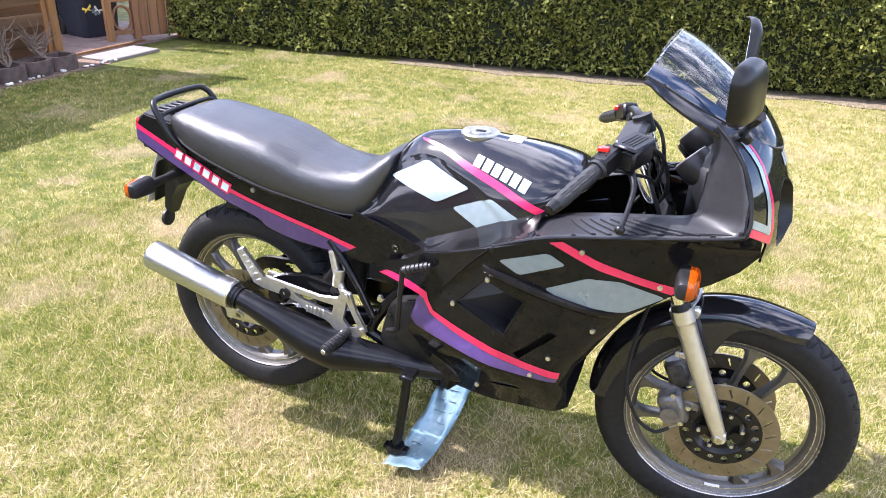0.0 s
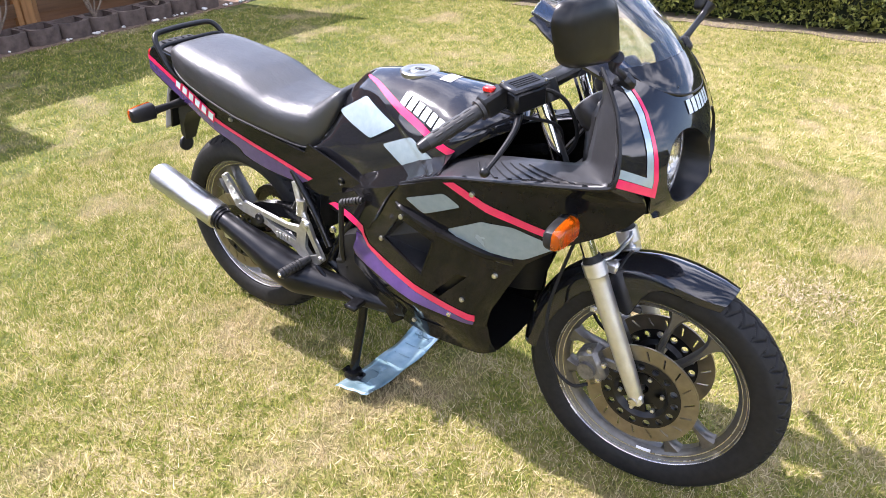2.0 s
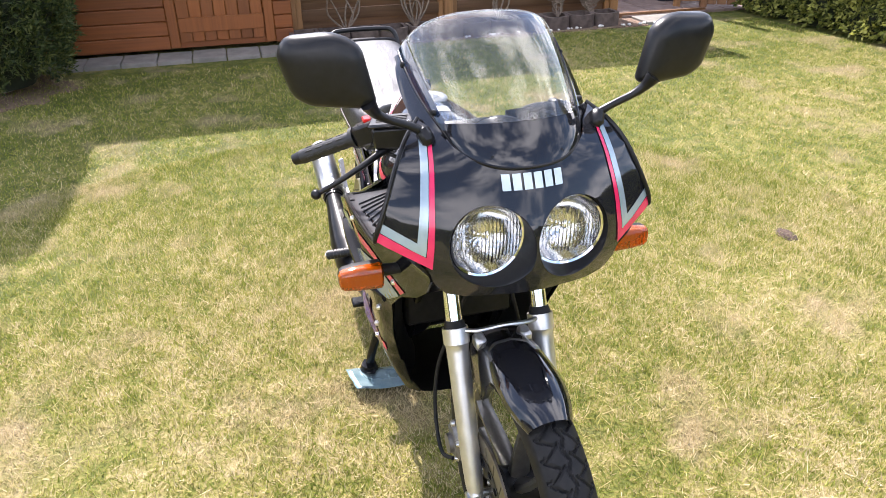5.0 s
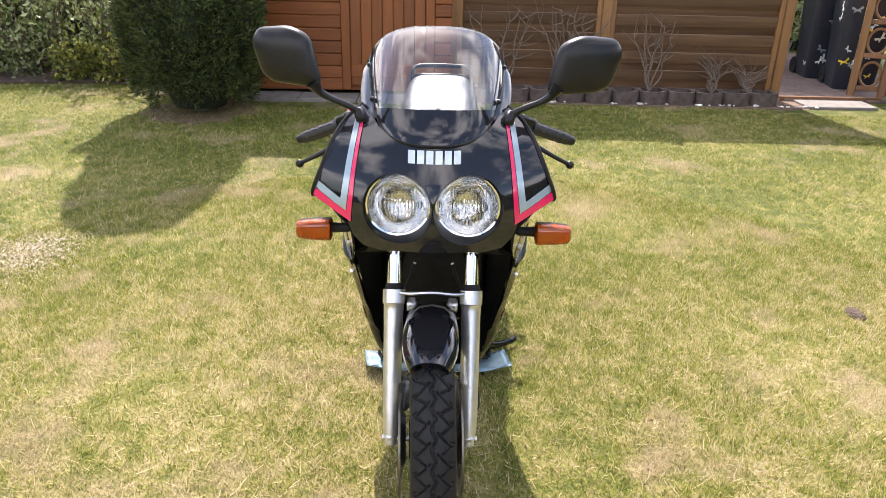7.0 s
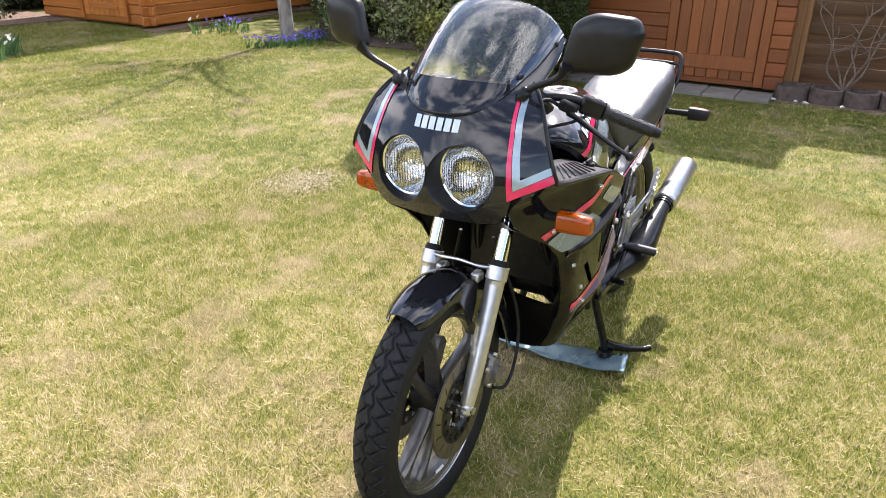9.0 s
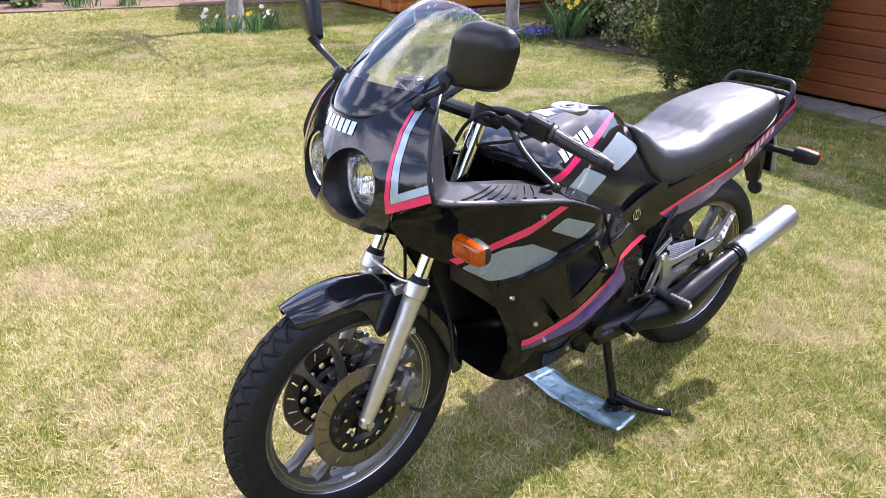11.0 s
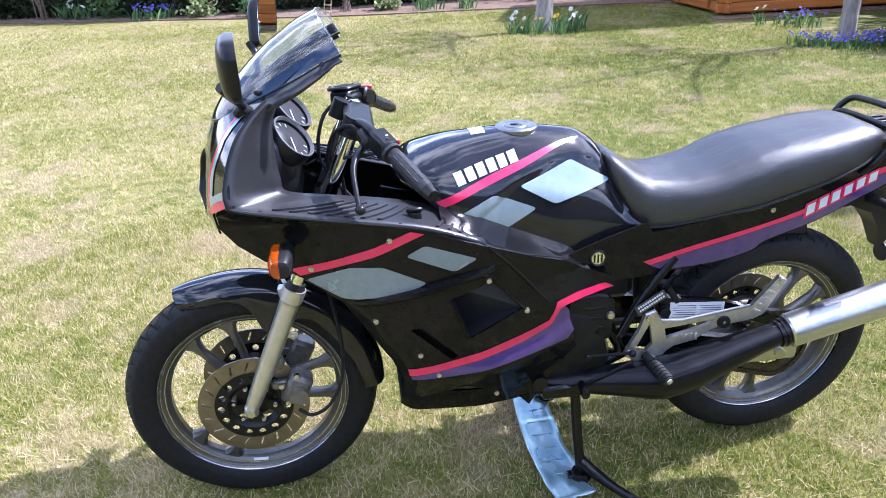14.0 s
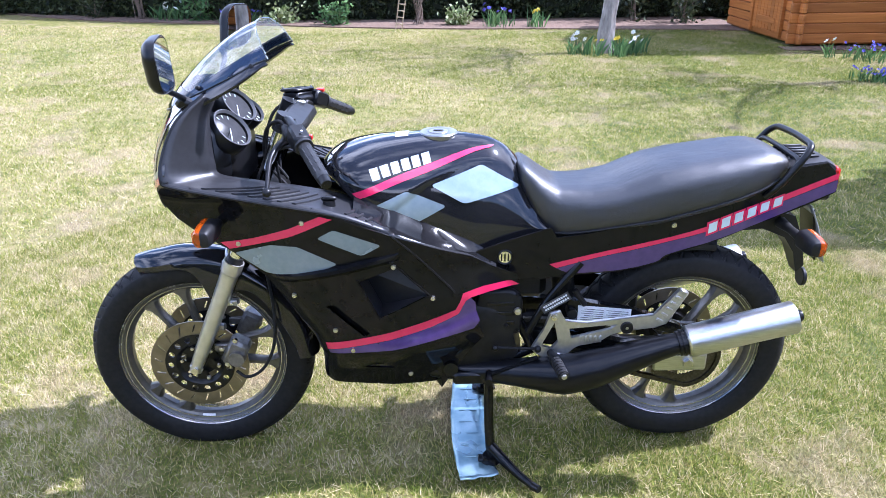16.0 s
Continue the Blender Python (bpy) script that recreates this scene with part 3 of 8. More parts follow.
def conifer(at, radius, height, count):
    ob = empty("conifer_bush", (*at, 0))

    def r_at(t):
        """Rounded foot, widest at a quarter of the height, then tapering to a blunt top."""
        r = 0.80 + 0.80 * t if t < 0.25 else 1.0 - 0.62 * (t - 0.25)
        return radius * r * (1 if t < 0.9 else math.sqrt(max(0.0, 1 - ((t - 0.9) / 0.12) ** 2)))
    bm = bmesh.new()
    rings = []
    for i in range(15):
        t = i / 14
        slim = 0.86 * min(1.0, 0.50 + 2.6 * t)
        rings.append([(at[0] + r_at(t) * slim * math.cos(a) * (1 + 0.08 * noise.noise((math.cos(a) * 2, math.sin(a) * 2, t * 4))),
                       at[1] + r_at(t) * slim * math.sin(a), 0.05 + t * (height - 0.1)) for a in (2 * math.pi * k / 20 for k in range(20))])
    loft(bm, rings[:-1])
    part("core", bm, CORE_SHADE, ob)
    t = rng.uniform(0.01, 0.98, count)
    a = rng.uniform(0, 2 * np.pi, count)
    hem = np.array([0.055 + 0.085 * noise.noise((math.cos(q) * 4.5, math.sin(q) * 4.5, 0.7)) for q in a])
    keep = t > hem * rng.uniform(0.55, 1.1, count)
    t, a = t[keep], a[keep]
    count = len(t)
    rr = np.array([r_at(float(q)) for q in t])
    out = np.column_stack((np.cos(a), np.sin(a), np.full(count, 0.55)))
    lump = np.array([noise.noise((math.cos(q) * 4.6, math.sin(q) * 4.6, w * height * 1.9)) for q, w in zip(a, t)])
    k = rr * (0.92 + 0.20 * lump) + rng.uniform(-0.05, 0.03, count)
    pos = np.column_stack((at[0] + k * np.cos(a), at[1] + k * np.sin(a), 0.04 + t * (height - 0.08)))
    part_mesh("foliage", leaf_mesh("foliage", pos, out, 0.044, 0.0, 4, 0.26), LEAF_BUSH, ob, smooth=False)
    bm = bmesh.new()
    cyl(bm, (*at, -0.02), (*at, 0.4), 0.06, 0.05)
    part("trunk", bm, BARK, ob)
    return tagged(ob, "tall rounded dark green conifer bush on the lawn", "bush")


conifer((-3.42, -2.10), 0.62, 3.15, 34000)


# ---- lamella fence ----
def fence_panel(y0, y1, x, h=2.02):
    ob = empty("lamella_fence", (x, (y0 + y1) / 2, 0))
    bm = bmesh.new()
    box(bm, (x - 0.03, y0, 0.06), (x + 0.03, y0 + 0.05, h), 0.005)
    part("stile", bm, WOOD_POST, ob)
    bm = bmesh.new()
    box(bm, (x - 0.03, y1 - 0.05, 0.06), (x + 0.03, y1, h), 0.005)
    part("stile", bm, WOOD_POST, ob)
    k, z = 0, 0.08
    while z < h - 0.08:
        bm = bmesh.new()
        dx = 0.012 if k % 2 else -0.010
        box(bm, (x + dx - 0.006, y0 + 0.048, z), (x + dx + 0.006, y1 - 0.048, z + 0.105), 0.004,
            Matrix.Translation((0, 0, 0.0)) @ pose(0, 0, 0, 0, 0, 0))
        for v in bm.verts:
            v.co.x += 0.010 * (1 if k % 2 else -1) * math.cos((v.co.y - y0) / (y1 - y0) * math.pi * 2) + (0.012 if v.co.z > z + 0.05 else 0)
        part("board", bm, WOOD_FENCE, ob)
        z += 0.086
        k += 1
    return tagged(ob, "weathered brown lamella wood fence panel behind planter stones", "fence", "fence panels")


def fence_post(y, x, w=0.09, h=2.10):
    bm = bmesh.new()
    box(bm, (x - w / 2, y - w / 2, 0), (x + w / 2, y + w / 2, h), 0.006)
    return tagged(part("fence_post", bm, WOOD_POST), "square honey-brown wooden fence post", "fence post", "fence posts")


FX = -4.38
fence_panel(0.112, 1.478, FX)
fence_panel(1.562, 3.198, FX)
for y in (0.07, 1.52, 3.24):
    fence_post(y, FX + 0.01)


# ---- planter stones ----
def planter(y, x=-4.12, w=0.262, h=0.125):
    """A half-round hollow planter stone with soil in it."""
    ob = empty("planter_stone", (x, y, 0))
    bm = bmesh.new()
    tilt, turn = random.uniform(-1.5, 1.5), random.uniform(-4, 4)
    m = pose(x, y, 0, tilt, random.uniform(-1, 1), turn)
    outer, inner = [], []
    for k in range(17):
        a = -math.pi / 2 + math.pi * k / 16
        outer.append((0.13 * math.cos(a) ** 0.6 if math.cos(a) > 1e-6 else 0.0, w / 2 * math.sin(a)))
    outer = [(-0.13, -w / 2)] + outer + [(-0.13, w / 2)]
    inner = [(p[0] * 0.72, p[1] * 0.74) for p in outer]
    lay = []
    for ring, z in ((outer, -0.02), (outer, h - 0.01), ([(p[0] * 0.97, p[1] * 0.97) for p in outer], h), (inner, h), (inner, h - 0.045)):
        lay.append([m @ Vector((p[0], p[1], z)) for p in ring])
    loft(bm, lay, caps=False)
    part("ring", bm, STONE, ob)
    bm = bmesh.new()
    vs = [bm.verts.new(m @ Vector((p[0] * 0.98, p[1] * 0.98, h - 0.05))) for p in inner]
    bm.faces.new(vs)
    part("soil", bm, SOIL, ob, "dry earth")
    return tagged(ob, "half-round brownish concrete planter stone along the fence", "planter stone", "planter stones")


for k in range(12):
    planter(0.15 + 0.262 * k)

# white pebbles along the stones
for k in range(44):
    y = random.choice([0.02 + 0.262 * j for j in range(14)]) + random.gauss(0, 0.045)
    bm = bmesh.new()
    r = random.uniform(0.010, 0.022)
    ball(bm, (-3.985 + random.gauss(0.01, 0.02), y, 0.018), r, (1, random.uniform(0.8, 1.5), 0.65), 8, 5, pose(0, 0, 0, 0, 0, random.uniform(0, 180)))
    tagged(part("pebble", bm, PEBBLE), "small white pebble at the foot of a planter stone", "pebble", "pebbles")

# bare strip of soil below the fence
bm = bmesh.new()
box(bm, (-4.6, 0.02, -0.05), (-3.93, 3.42, 0.006))
tagged(part("soil_strip", bm, SOIL_PALE), "dry brown earth below the fence", "soil", kind="structure")


# ---- bare climbers on the fence ----
def climber(y, spread, height, seed):
    r = random.Random(seed)
    ob = empty("bare_shrub", (-4.14, y, 0.1))
    for k in range(r.randint(7, 9)):
        bm = bmesh.new()
        lean = r.uniform(-1, 1) * spread
        pts = [(-4.14, y, 0.10)]
        x, yy = -4.14, y
        for j in range(1, 6):
            t = j / 5
            yy = y + lean * t ** 0.8 + r.gauss(0, 0.03)
            x = -4.14 - 0.10 * t + r.gauss(0, 0.015)
            pts.append((x, yy, 0.10 + height * t * r.uniform(0.85, 1.05)))
        tube(bm, pts, [0.010, 0.008, 0.007, 0.005, 0.004, 0.002], 6, 4)
        for j in (2, 3, 4):
            p = pts[j]
            q = (p[0] + r.gauss(0, 0.02), p[1] + r.uniform(-0.25, 0.25), p[2] + r.uniform(0.05, 0.22))
            tube(bm, [p, ((p[0] + q[0]) / 2, (p[1] + q[1]) / 2 + 0.02, (p[2] + q[2]) / 2 - 0.01), q], [0.005, 0.004, 0.002], 5, 3)
        part("stem", bm, TWIG, ob)
    return tagged(ob, "bare leafless climbing shrub tied against the fence", "shrub", "bare shrubs")


for y, sp, h, s in ((0.52, 0.40, 0.75, 3), (1.15, 0.35, 0.8, 5), (1.95, 0.22, 0.70, 8), (2.55, 0.10, 0.30, 11), (2.9, 0.06, 0.20, 13)):
    climber(y, sp, h, s)


# ---- garden shed with door ----
def garden_shed():
    ob = empty("garden_shed", (-5.2, -1.0, 0))
    x, y0, y1, h = -4.16, -2.7, 0.0, 2.2
    bm = bmesh.new()
    box(bm, (x - 2.0, y0, 0.05), (x - 0.035, y1, h))
    part("body", bm, WOOD_SHED, ob)
    z = 0.05
    while z < h:
        bm = bmesh.new()
        box(bm, (x - 0.05, y0, z), (x, -0.97, z + 0.112), 0.008)
        part("log", bm, WOOD_SHED, ob)
        z += 0.115
    z = 0.05
    while z < h:
        bm = bmesh.new()
        box(bm, (x - 0.05, -0.10, z), (x + 0.002, 0.06, z + 0.112), 0.008)
        part("log_end", bm, WOOD_SHED, ob)
        z += 0.115
    d = empty("door")
    d.parent = ob
    d.matrix_parent_inverse = ob.matrix_basis.inverted()
    for lo, hi in (((-0.97, 0.06), (-0.89, 2.05)), ((-0.18, 0.06), (-0.10, 2.05))):
        bm = bmesh.new()
        box(bm, (x - 0.04, lo[0], lo[1]), (x + 0.012, hi[0], hi[1]), 0.005)
        part("door_frame", bm, WOOD_DOOR, d)
    for k in range(7):
        bm = bmesh.new()
        a = -0.885 + k * 0.1
        box(bm, (x - 0.035, a, 0.10), (x - 0.008, a + 0.097, 2.03), 0.004)
        part("door_board", bm, WOOD_DOOR, d)
    bm = bmesh.new()
    box(bm, (x - 0.008, -0.885, 0.18), (x + 0.006, -0.185, 0.30), 0.004)
    part("door_rail", bm, WOOD_DOOR, d)
    bm = bmesh.new()
    box(bm, (x - 2.2, y0 - 0.2, h), (x + 0.25, y1 + 0.05, h + 0.06), 0.01)
    part("roof", bm, SOIL, ob)
    return tagged(ob, "orange-brown wooden garden shed with a boarded door", "shed")


garden_shed()
for k in range(7):
    bm = bmesh.new()
    y = -1.9 + k * 0.275
    box(bm, (-4.14, y, -0.03), (-3.83, y + 0.265, 0.03 + random.uniform(0, 0.006)), 0.006)
    tagged(part("doorstep_slab", bm, SLAB), "pale concrete slab before the shed", "slab", "shed slabs")


# ---- terrace corner with bins and gate ----
bm = bmesh.new()
box(bm, (-7.6, 3.30, -0.04), (-4.36, 5.2, 0.012))
terrace = tagged(part("terrace", bm, PAVER), "reddish concrete paved terrace corner", "terrace", kind="structure")
for i in range(8):
    for j in range(4):
        bm = bmesh.new()
        lo = (-7.5 + i * 0.40, 3.34 + j * 0.40, 0.0)
        box(bm, lo, (lo[0] + 0.392, lo[1] + 0.392, 0.028), 0.004)
        if lo[0] < -4.5:
            part("paver", bm, PAVER, terrace)
        else:
            bm.free()
bm = bmesh.new()
box(bm, (-4.36, 3.30, -0.03), (-4.32, 4.3, 0.05), 0.004)
tagged(part("edging_board", bm, WOOD_DARK), "thin dark edging board at the terrace", "edging")
bm = bmesh.new()
box(bm, (-4.28, 3.42, -0.03), (-3.96, 4.08, 0.028), 0.006, pose(0, 0, 0, 0, 0, 0))
tagged(part("stone_slab", bm, SLAB), "pale grey concrete slab set into the lawn", "slab")


def wheelie_bin(at, turn, lid, seed, stickers):
    ob = empty("wheelie_bin", (*at, 0))
    m = pose(*at, 0.03, 0, 0, turn)
    bm = bmesh.new()
    rings = []
    for z, s in ((0.0, 0.80), (0.04, 0.84), (0.88, 1.0), (0.93, 1.03), (0.95, 1.03)):
        ring = rounded([(0.25 * s, 0.24 * s), (-0.25 * s, 0.24 * s), (-0.25 * s, -0.24 * s), (0.25 * s, -0.24 * s)], 0.05)
        rings.append([m @ Vector((p[0], p[1], z)) for p in ring])
    loft(bm, rings)
    body = part("body", bm, BIN, ob)
    bm = bmesh.new()
    rings = []
    for z, s in ((0.952, 1.06), (0.985, 1.06), (1.02, 0.95), (1.03, 0.8)):
        ring = rounded([(0.25 * s, 0.24 * s), (-0.27 * s, 0.24 * s), (-0.27 * s, -0.24 * s), (0.25 * s, -0.24 * s)], 0.05)
        rings.append([m @ Vector((p[0], p[1], z)) for p in ring])
    loft(bm, rings)
    part("lid", bm, lid, ob)
    for s in (-1, 1):
        bm = bmesh.new()
        lathe(bm, [(0.02, -0.02), (0.09, -0.02), (0.10, -0.01), (0.10, 0.01), (0.09, 0.02), (0.02, 0.02)], m=m @ Matrix.Translation((-0.22, s * 0.20, 0.08)), segs=20)
        part("wheel", bm, RUBBER, ob)
    r = random.Random(seed)
    for k in range(stickers):
        bm = bmesh.new()
        face = r.random() < 0.6
        u, z = r.uniform(-0.17, 0.17), r.uniform(0.12, 0.85)
        wd = (0.80 + 0.20 * z / 0.9)
        s = r.uniform(0.03, 0.05)
        tilt = r.uniform(-60, 60)
        # two wing shapes and a body
        for sx in (-1, 1):
            loop = [(0, 0), (sx * s, s * 0.7), (sx * s * 1.2, s * 0.2), (sx * s * 0.6, -s * 0.1), (sx * s * 0.8, -s * 0.7), (0, -s * 0.3)]
            if face:
                base = m @ Matrix.Translation((0.25 * wd + 0.008, u, z)) @ pose(0, 0, 0, tilt, 0, 0) @ pose(0, 0, 0, 90, 0, 90)
            else:
                base = m @ Matrix.Translation((u, -0.24 * wd - 0.008, z)) @ pose(0, 0, 0, 0, tilt, 0) @ pose(0, 0, 0, 90, 0, 0)
            vs = [bm.verts.new(base @ Vector((p[0], p[1], 0.0))) for p in loop]
            top = [bm.verts.new(base @ Vector((p[0], p[1], 0.002))) for p in loop]
            bm.faces.new(vs[::-1])
            bm.faces.new(top)
            for i in range(6):
                bm.faces.new((vs[i], vs[(i + 1) % 6], top[(i + 1) % 6], top[i]))
        part("butterfly_sticker", bm, [WHITE_TAPE, PETAL_YELLOW, SILVER_BLUE, PETAL_WHITE][k % 4], body)
    return tagged(ob, "dark wheeled refuse bin with butterfly stickers", "bin", "refuse bins")


wheelie_bin((-5.05, 4.32), -12, BIN, 4, 16)
wheelie_bin((-5.70, 4.30), -6, BIN_LID, 9, 8)
bm = bmesh.new()
lathe(bm, [(0.0, 0.03), (0.15, 0.03), (0.20, 0.34), (0.22, 0.35), (0.19, 0.36), (0.17, 0.33), (0.0, 0.32)], m=pose(-6.3, 4.0, 0, 90, 0, 0), segs=28, closed=False)
pot = tagged(part("plant_pot", bm, POT), "grey-brown round pot on the terrace", "pot")
pl = empty("potted_plant", (-6.3, 4.0, 0.33))
k_ = 500
p_ = np.column_stack((rng.normal(-6.3, 0.16, k_), rng.normal(4.0, 0.16, k_), 0.36 + np.abs(rng.normal(0, 0.35, k_))))
part_mesh("foliage", leaf_mesh("leaves", p_, rng.normal(0, 1, (k_, 3)), 0.10, 0.0, 2, 0.5), LEAF_PALE, pl, smooth=False)
bm = bmesh.new()
for k in range(5):
    tube(bm, [(-6.3, 4.0, 0.30), (-6.3 + random.gauss(0, 0.08), 4 + random.gauss(0, 0.08), 0.6), (-6.3 + random.gauss(0, 0.15), 4 + random.gauss(0, 0.15), 0.95)], 0.008, 6, 3)
part("stem", bm, TWIG, pl)
tagged(pl, "leafy pale green plant growing in a pot", "plant")


def gate():
    """A low wooden gate: a post, a round trellis field, upright boards."""
    a, b = Vector((-4.62, 4.10, 0)), Vector((-4.30, 4.80, 0))
    d = (b - a).normalized()
    m = Matrix.Translation(a) @ Matrix(((d.x, -d.y, 0, 0), (d.y, d.x, 0, 0), (0, 0, 1, 0), (0, 0, 0, 1)))
    ob = empty("garden_gate", a)
    for u in (0.0, 0.27, 0.74):
        bm = bmesh.new()
        box(bm, (u, -0.035, 0), (u + 0.07, 0.035, 1.5), 0.006, m)
        part("post", bm, WOOD_POST if u < 0.1 else WOOD_DARK, ob)
    for k in range(4):
        bm = bmesh.new()
        box(bm, (0.345 + k * 0.10, -0.012, 0.05), (0.435 + k * 0.10, 0.012, 1.45), 0.004, m)
        part("board", bm, WOOD_DARK, ob)
    for z in (0.08, 0.40, 0.72, 1.05):
        bm = bmesh.new()
        box(bm, (0.07, -0.015, z), (0.27, 0.015, z + 0.045), 0.004, m)
        part("rail", bm, WOOD_DARK, ob)
    for z in (0.24, 0.56, 0.89):
        bm = bmesh.new()
        tube(bm, [m @ Vector((0.17 + 0.09 * math.cos(t), 0, z + 0.12 * math.sin(t))) for t in (2 * math.pi * k / 12 for k in range(13))], 0.014, 6, 2)
        part("ring", bm, WOOD_DARK, ob)
    return tagged(ob, "brown wooden garden gate with round trellis pieces", "gate")


gate()


# ---- log cabin ----
def cabin():
    x1, y1 = -3.96, -7.86
    x0, y0, h = x1 - 3.8, y1 - 2.4, 2.3
    ob = empty("log_cabin", ((x0 + x1) / 2, (y0 + y1) / 2, 0))
    bm = bmesh.new()
    box(bm, (x0 + 0.06, y0 + 0.06, 0.02), (x1 - 0.06, y1 - 0.06, h))
    part("body", bm, WOOD_CABIN, ob)
    z, k = 0.04, 0
    while z < h:
        for side in (0, 1):
            bm = bmesh.new()
            if side == 0:
                box(bm, (x0, y1 - 0.055, z), (x1 + 0.10, y1, z + 0.126), 0.012)
            else:
                box(bm, (x1 - 0.055, y0, z + 0.002), (x1, y1 + 0.10, z + 0.124), 0.012)
            part("log", bm, WOOD_CABIN, ob)
        z += 0.128
    d = empty("door")
    d.parent = ob
    d.matrix_parent_inverse = ob.matrix_basis.inverted()
    for k in range(8):
        bm = bmesh.new()
        a = y1 - 1.35 + k * 0.11
        box(bm, (x1 + 0.002, a, 0.12), (x1 + 0.026, a + 0.107, 1.9), 0.004)
        part("door_board", bm, WOOD_CABIN, d)
    for lo, hi in (((y1 - 1.43, 0.06), (y1 - 1.36, 1.98)), ((y1 - 0.46, 0.06), (y1 - 0.39, 1.98))):
        bm = bmesh.new()
        box(bm, (x1 + 0.002, lo[0], lo[1]), (x1 + 0.045, hi[0], hi[1]), 0.005)
        part("door_frame", bm, WOOD_CABIN, d)
    bm = bmesh.new()
    box(bm, (x1 + 0.028, y1 - 1.22, 0.22), (x1 + 0.036, y1 - 0.60, 0.30), 0.004)
    part("door_rail", bm, WOOD_CABIN, d)
    bm = bmesh.new()
    rings = [[(x0 - 0.3, y0 - 0.3, h), (x0 - 0.3, (y0 + y1) / 2, h + 0.7), (x0 - 0.3, y1 + 0.3, h), (x0 - 0.3, (y0 + y1) / 2, h + 0.05)],
             [(x1 + 0.4, y0 - 0.3, h), (x1 + 0.4, (y0 + y1) / 2, h + 0.7), (x1 + 0.4, y1 + 0.3, h), (x1 + 0.4, (y0 + y1) / 2, h + 0.05)]]
    loft(bm, rings)
    part("roof", bm, SOIL, ob)
    return tagged(ob, "bright orange log cabin with a boarded door", "cabin")


cabin()
bm = bmesh.new()
box(bm, (-8.2, -7.86, -0.05), (-3.75, -7.55, 0.012))
tagged(part("cabin_edge", bm, SOIL_PALE), "strip of dry earth along the cabin", "soil", kind="structure")

# ---- beds ----
def bed(name, outline, z, material, label):
    bm = bmesh.new()
    lo = [bm.verts.new((x, y, -0.05)) for x, y in outline]
    hi = [bm.verts.new((x, y, z)) for x, y in outline]
    bm.faces.new(hi)
    for i in range(len(lo)):
        j = (i + 1) % len(lo)
        bm.faces.new((lo[i], lo[j], hi[j], hi[i]))
    return tagged(part(name, bm, material, smooth=False), label, "flower bed", kind="structure")


bed("flower_bed", curved([(-4.45, -2.8), (-4.5, -3.6), (-4.35, -4.6), (-4.6, -5.6)]) + [(-9, -6.5), (-9, -2.8)], 0.02, SOIL, "bark-mulched bed with shrubs")
bed("bare_earth", [(-3.42 + r * math.cos(a), -2.10 + r * math.sin(a)) for r, a in ((0.47 + 0.16 * noise.noise((3 * math.cos(q), 3 * math.sin(q), 5.0)), q) for q in (2 * math.pi * k / 40 for k in range(40)))],
    0.004, SOIL_PALE, "ring of bare dry earth under the conifer")
bed("flower_bed", [(-4.1, -9.5)] + curved([(-3.2, -9.75), (-1.0, -10.05), (0.5, -10.2), (2.3, -10.6), (4.4, -11.3), (7.0, -12.1), (10.0, -14.0)]) + [(10.5, -16.5), (-4.2, -13)], 0.02, SOIL_PALE, "dry earth flower bed before the hedge")


edge_ = []
for k in range(60):
    x = -1.8 + 8.0 * k / 59
    edge_.append((x, 5.05 + 0.14 * x - (0.02 + 0.10 * noise.noise((x * 2.1, 0.3, 0.0)) + 0.06 * noise.noise((x * 7.0, 1.3, 0.0))) * min(1.0, (x + 1.9) / 1.2)))
bed("bare_strip", edge_ + [(6.2, 6.3), (-1.8, 5.1)], 0.007, SOIL_SAND, "bare sandy earth at the foot of the hedge")


# ---- shrubs, flowers, trees ----
def shrub(at, radius, height, count, material, leaf, label, stems=9, bare=False):
    ob = empty("garden_shrub", (*at, 0))
    bm = bmesh.new()
    tips = []
    for k in range(stems):
        a = random.uniform(0, 2 * math.pi)
        r = radius * random.uniform(0.4, 1.0)
        tip = (at[0] + r * math.cos(a), at[1] + r * math.sin(a), height * random.uniform(0.7, 1.0))
        mid = (at[0] + 0.35 * r * math.cos(a) + random.gauss(0, 0.03), at[1] + 0.35 * r * math.sin(a), tip[2] * 0.55)
        tube(bm, [(at[0] + random.gauss(0, 0.04), at[1] + random.gauss(0, 0.04), 0), mid, tip], [0.009, 0.006, 0.003], 6, 4)
        tips.append((mid, tip))
    part("stem", bm, TWIG, ob)
    if not bare:
        pick = rng.integers(0, len(tips), count)
        t = rng.uniform(-0.95, 1.05, count)[:, None]
        m_, t_ = np.array([tips[i][0] for i in pick]), np.array([tips[i][1] for i in pick])
        pos = m_ + (t_ - m_) * t + rng.normal(0, 0.16 * radius + 0.03, (count, 3))
        pos[:, 2] = np.maximum(pos[:, 2], 0.03)
        part_mesh("foliage", leaf_mesh("leaves", pos, rng.normal(0, 1, (count, 3)) + np.array((0, 0, 0.5)), leaf, 0, 2, 0.55), material, ob, smooth=False)
    return tagged(ob, label, "shrub", "garden shrubs")


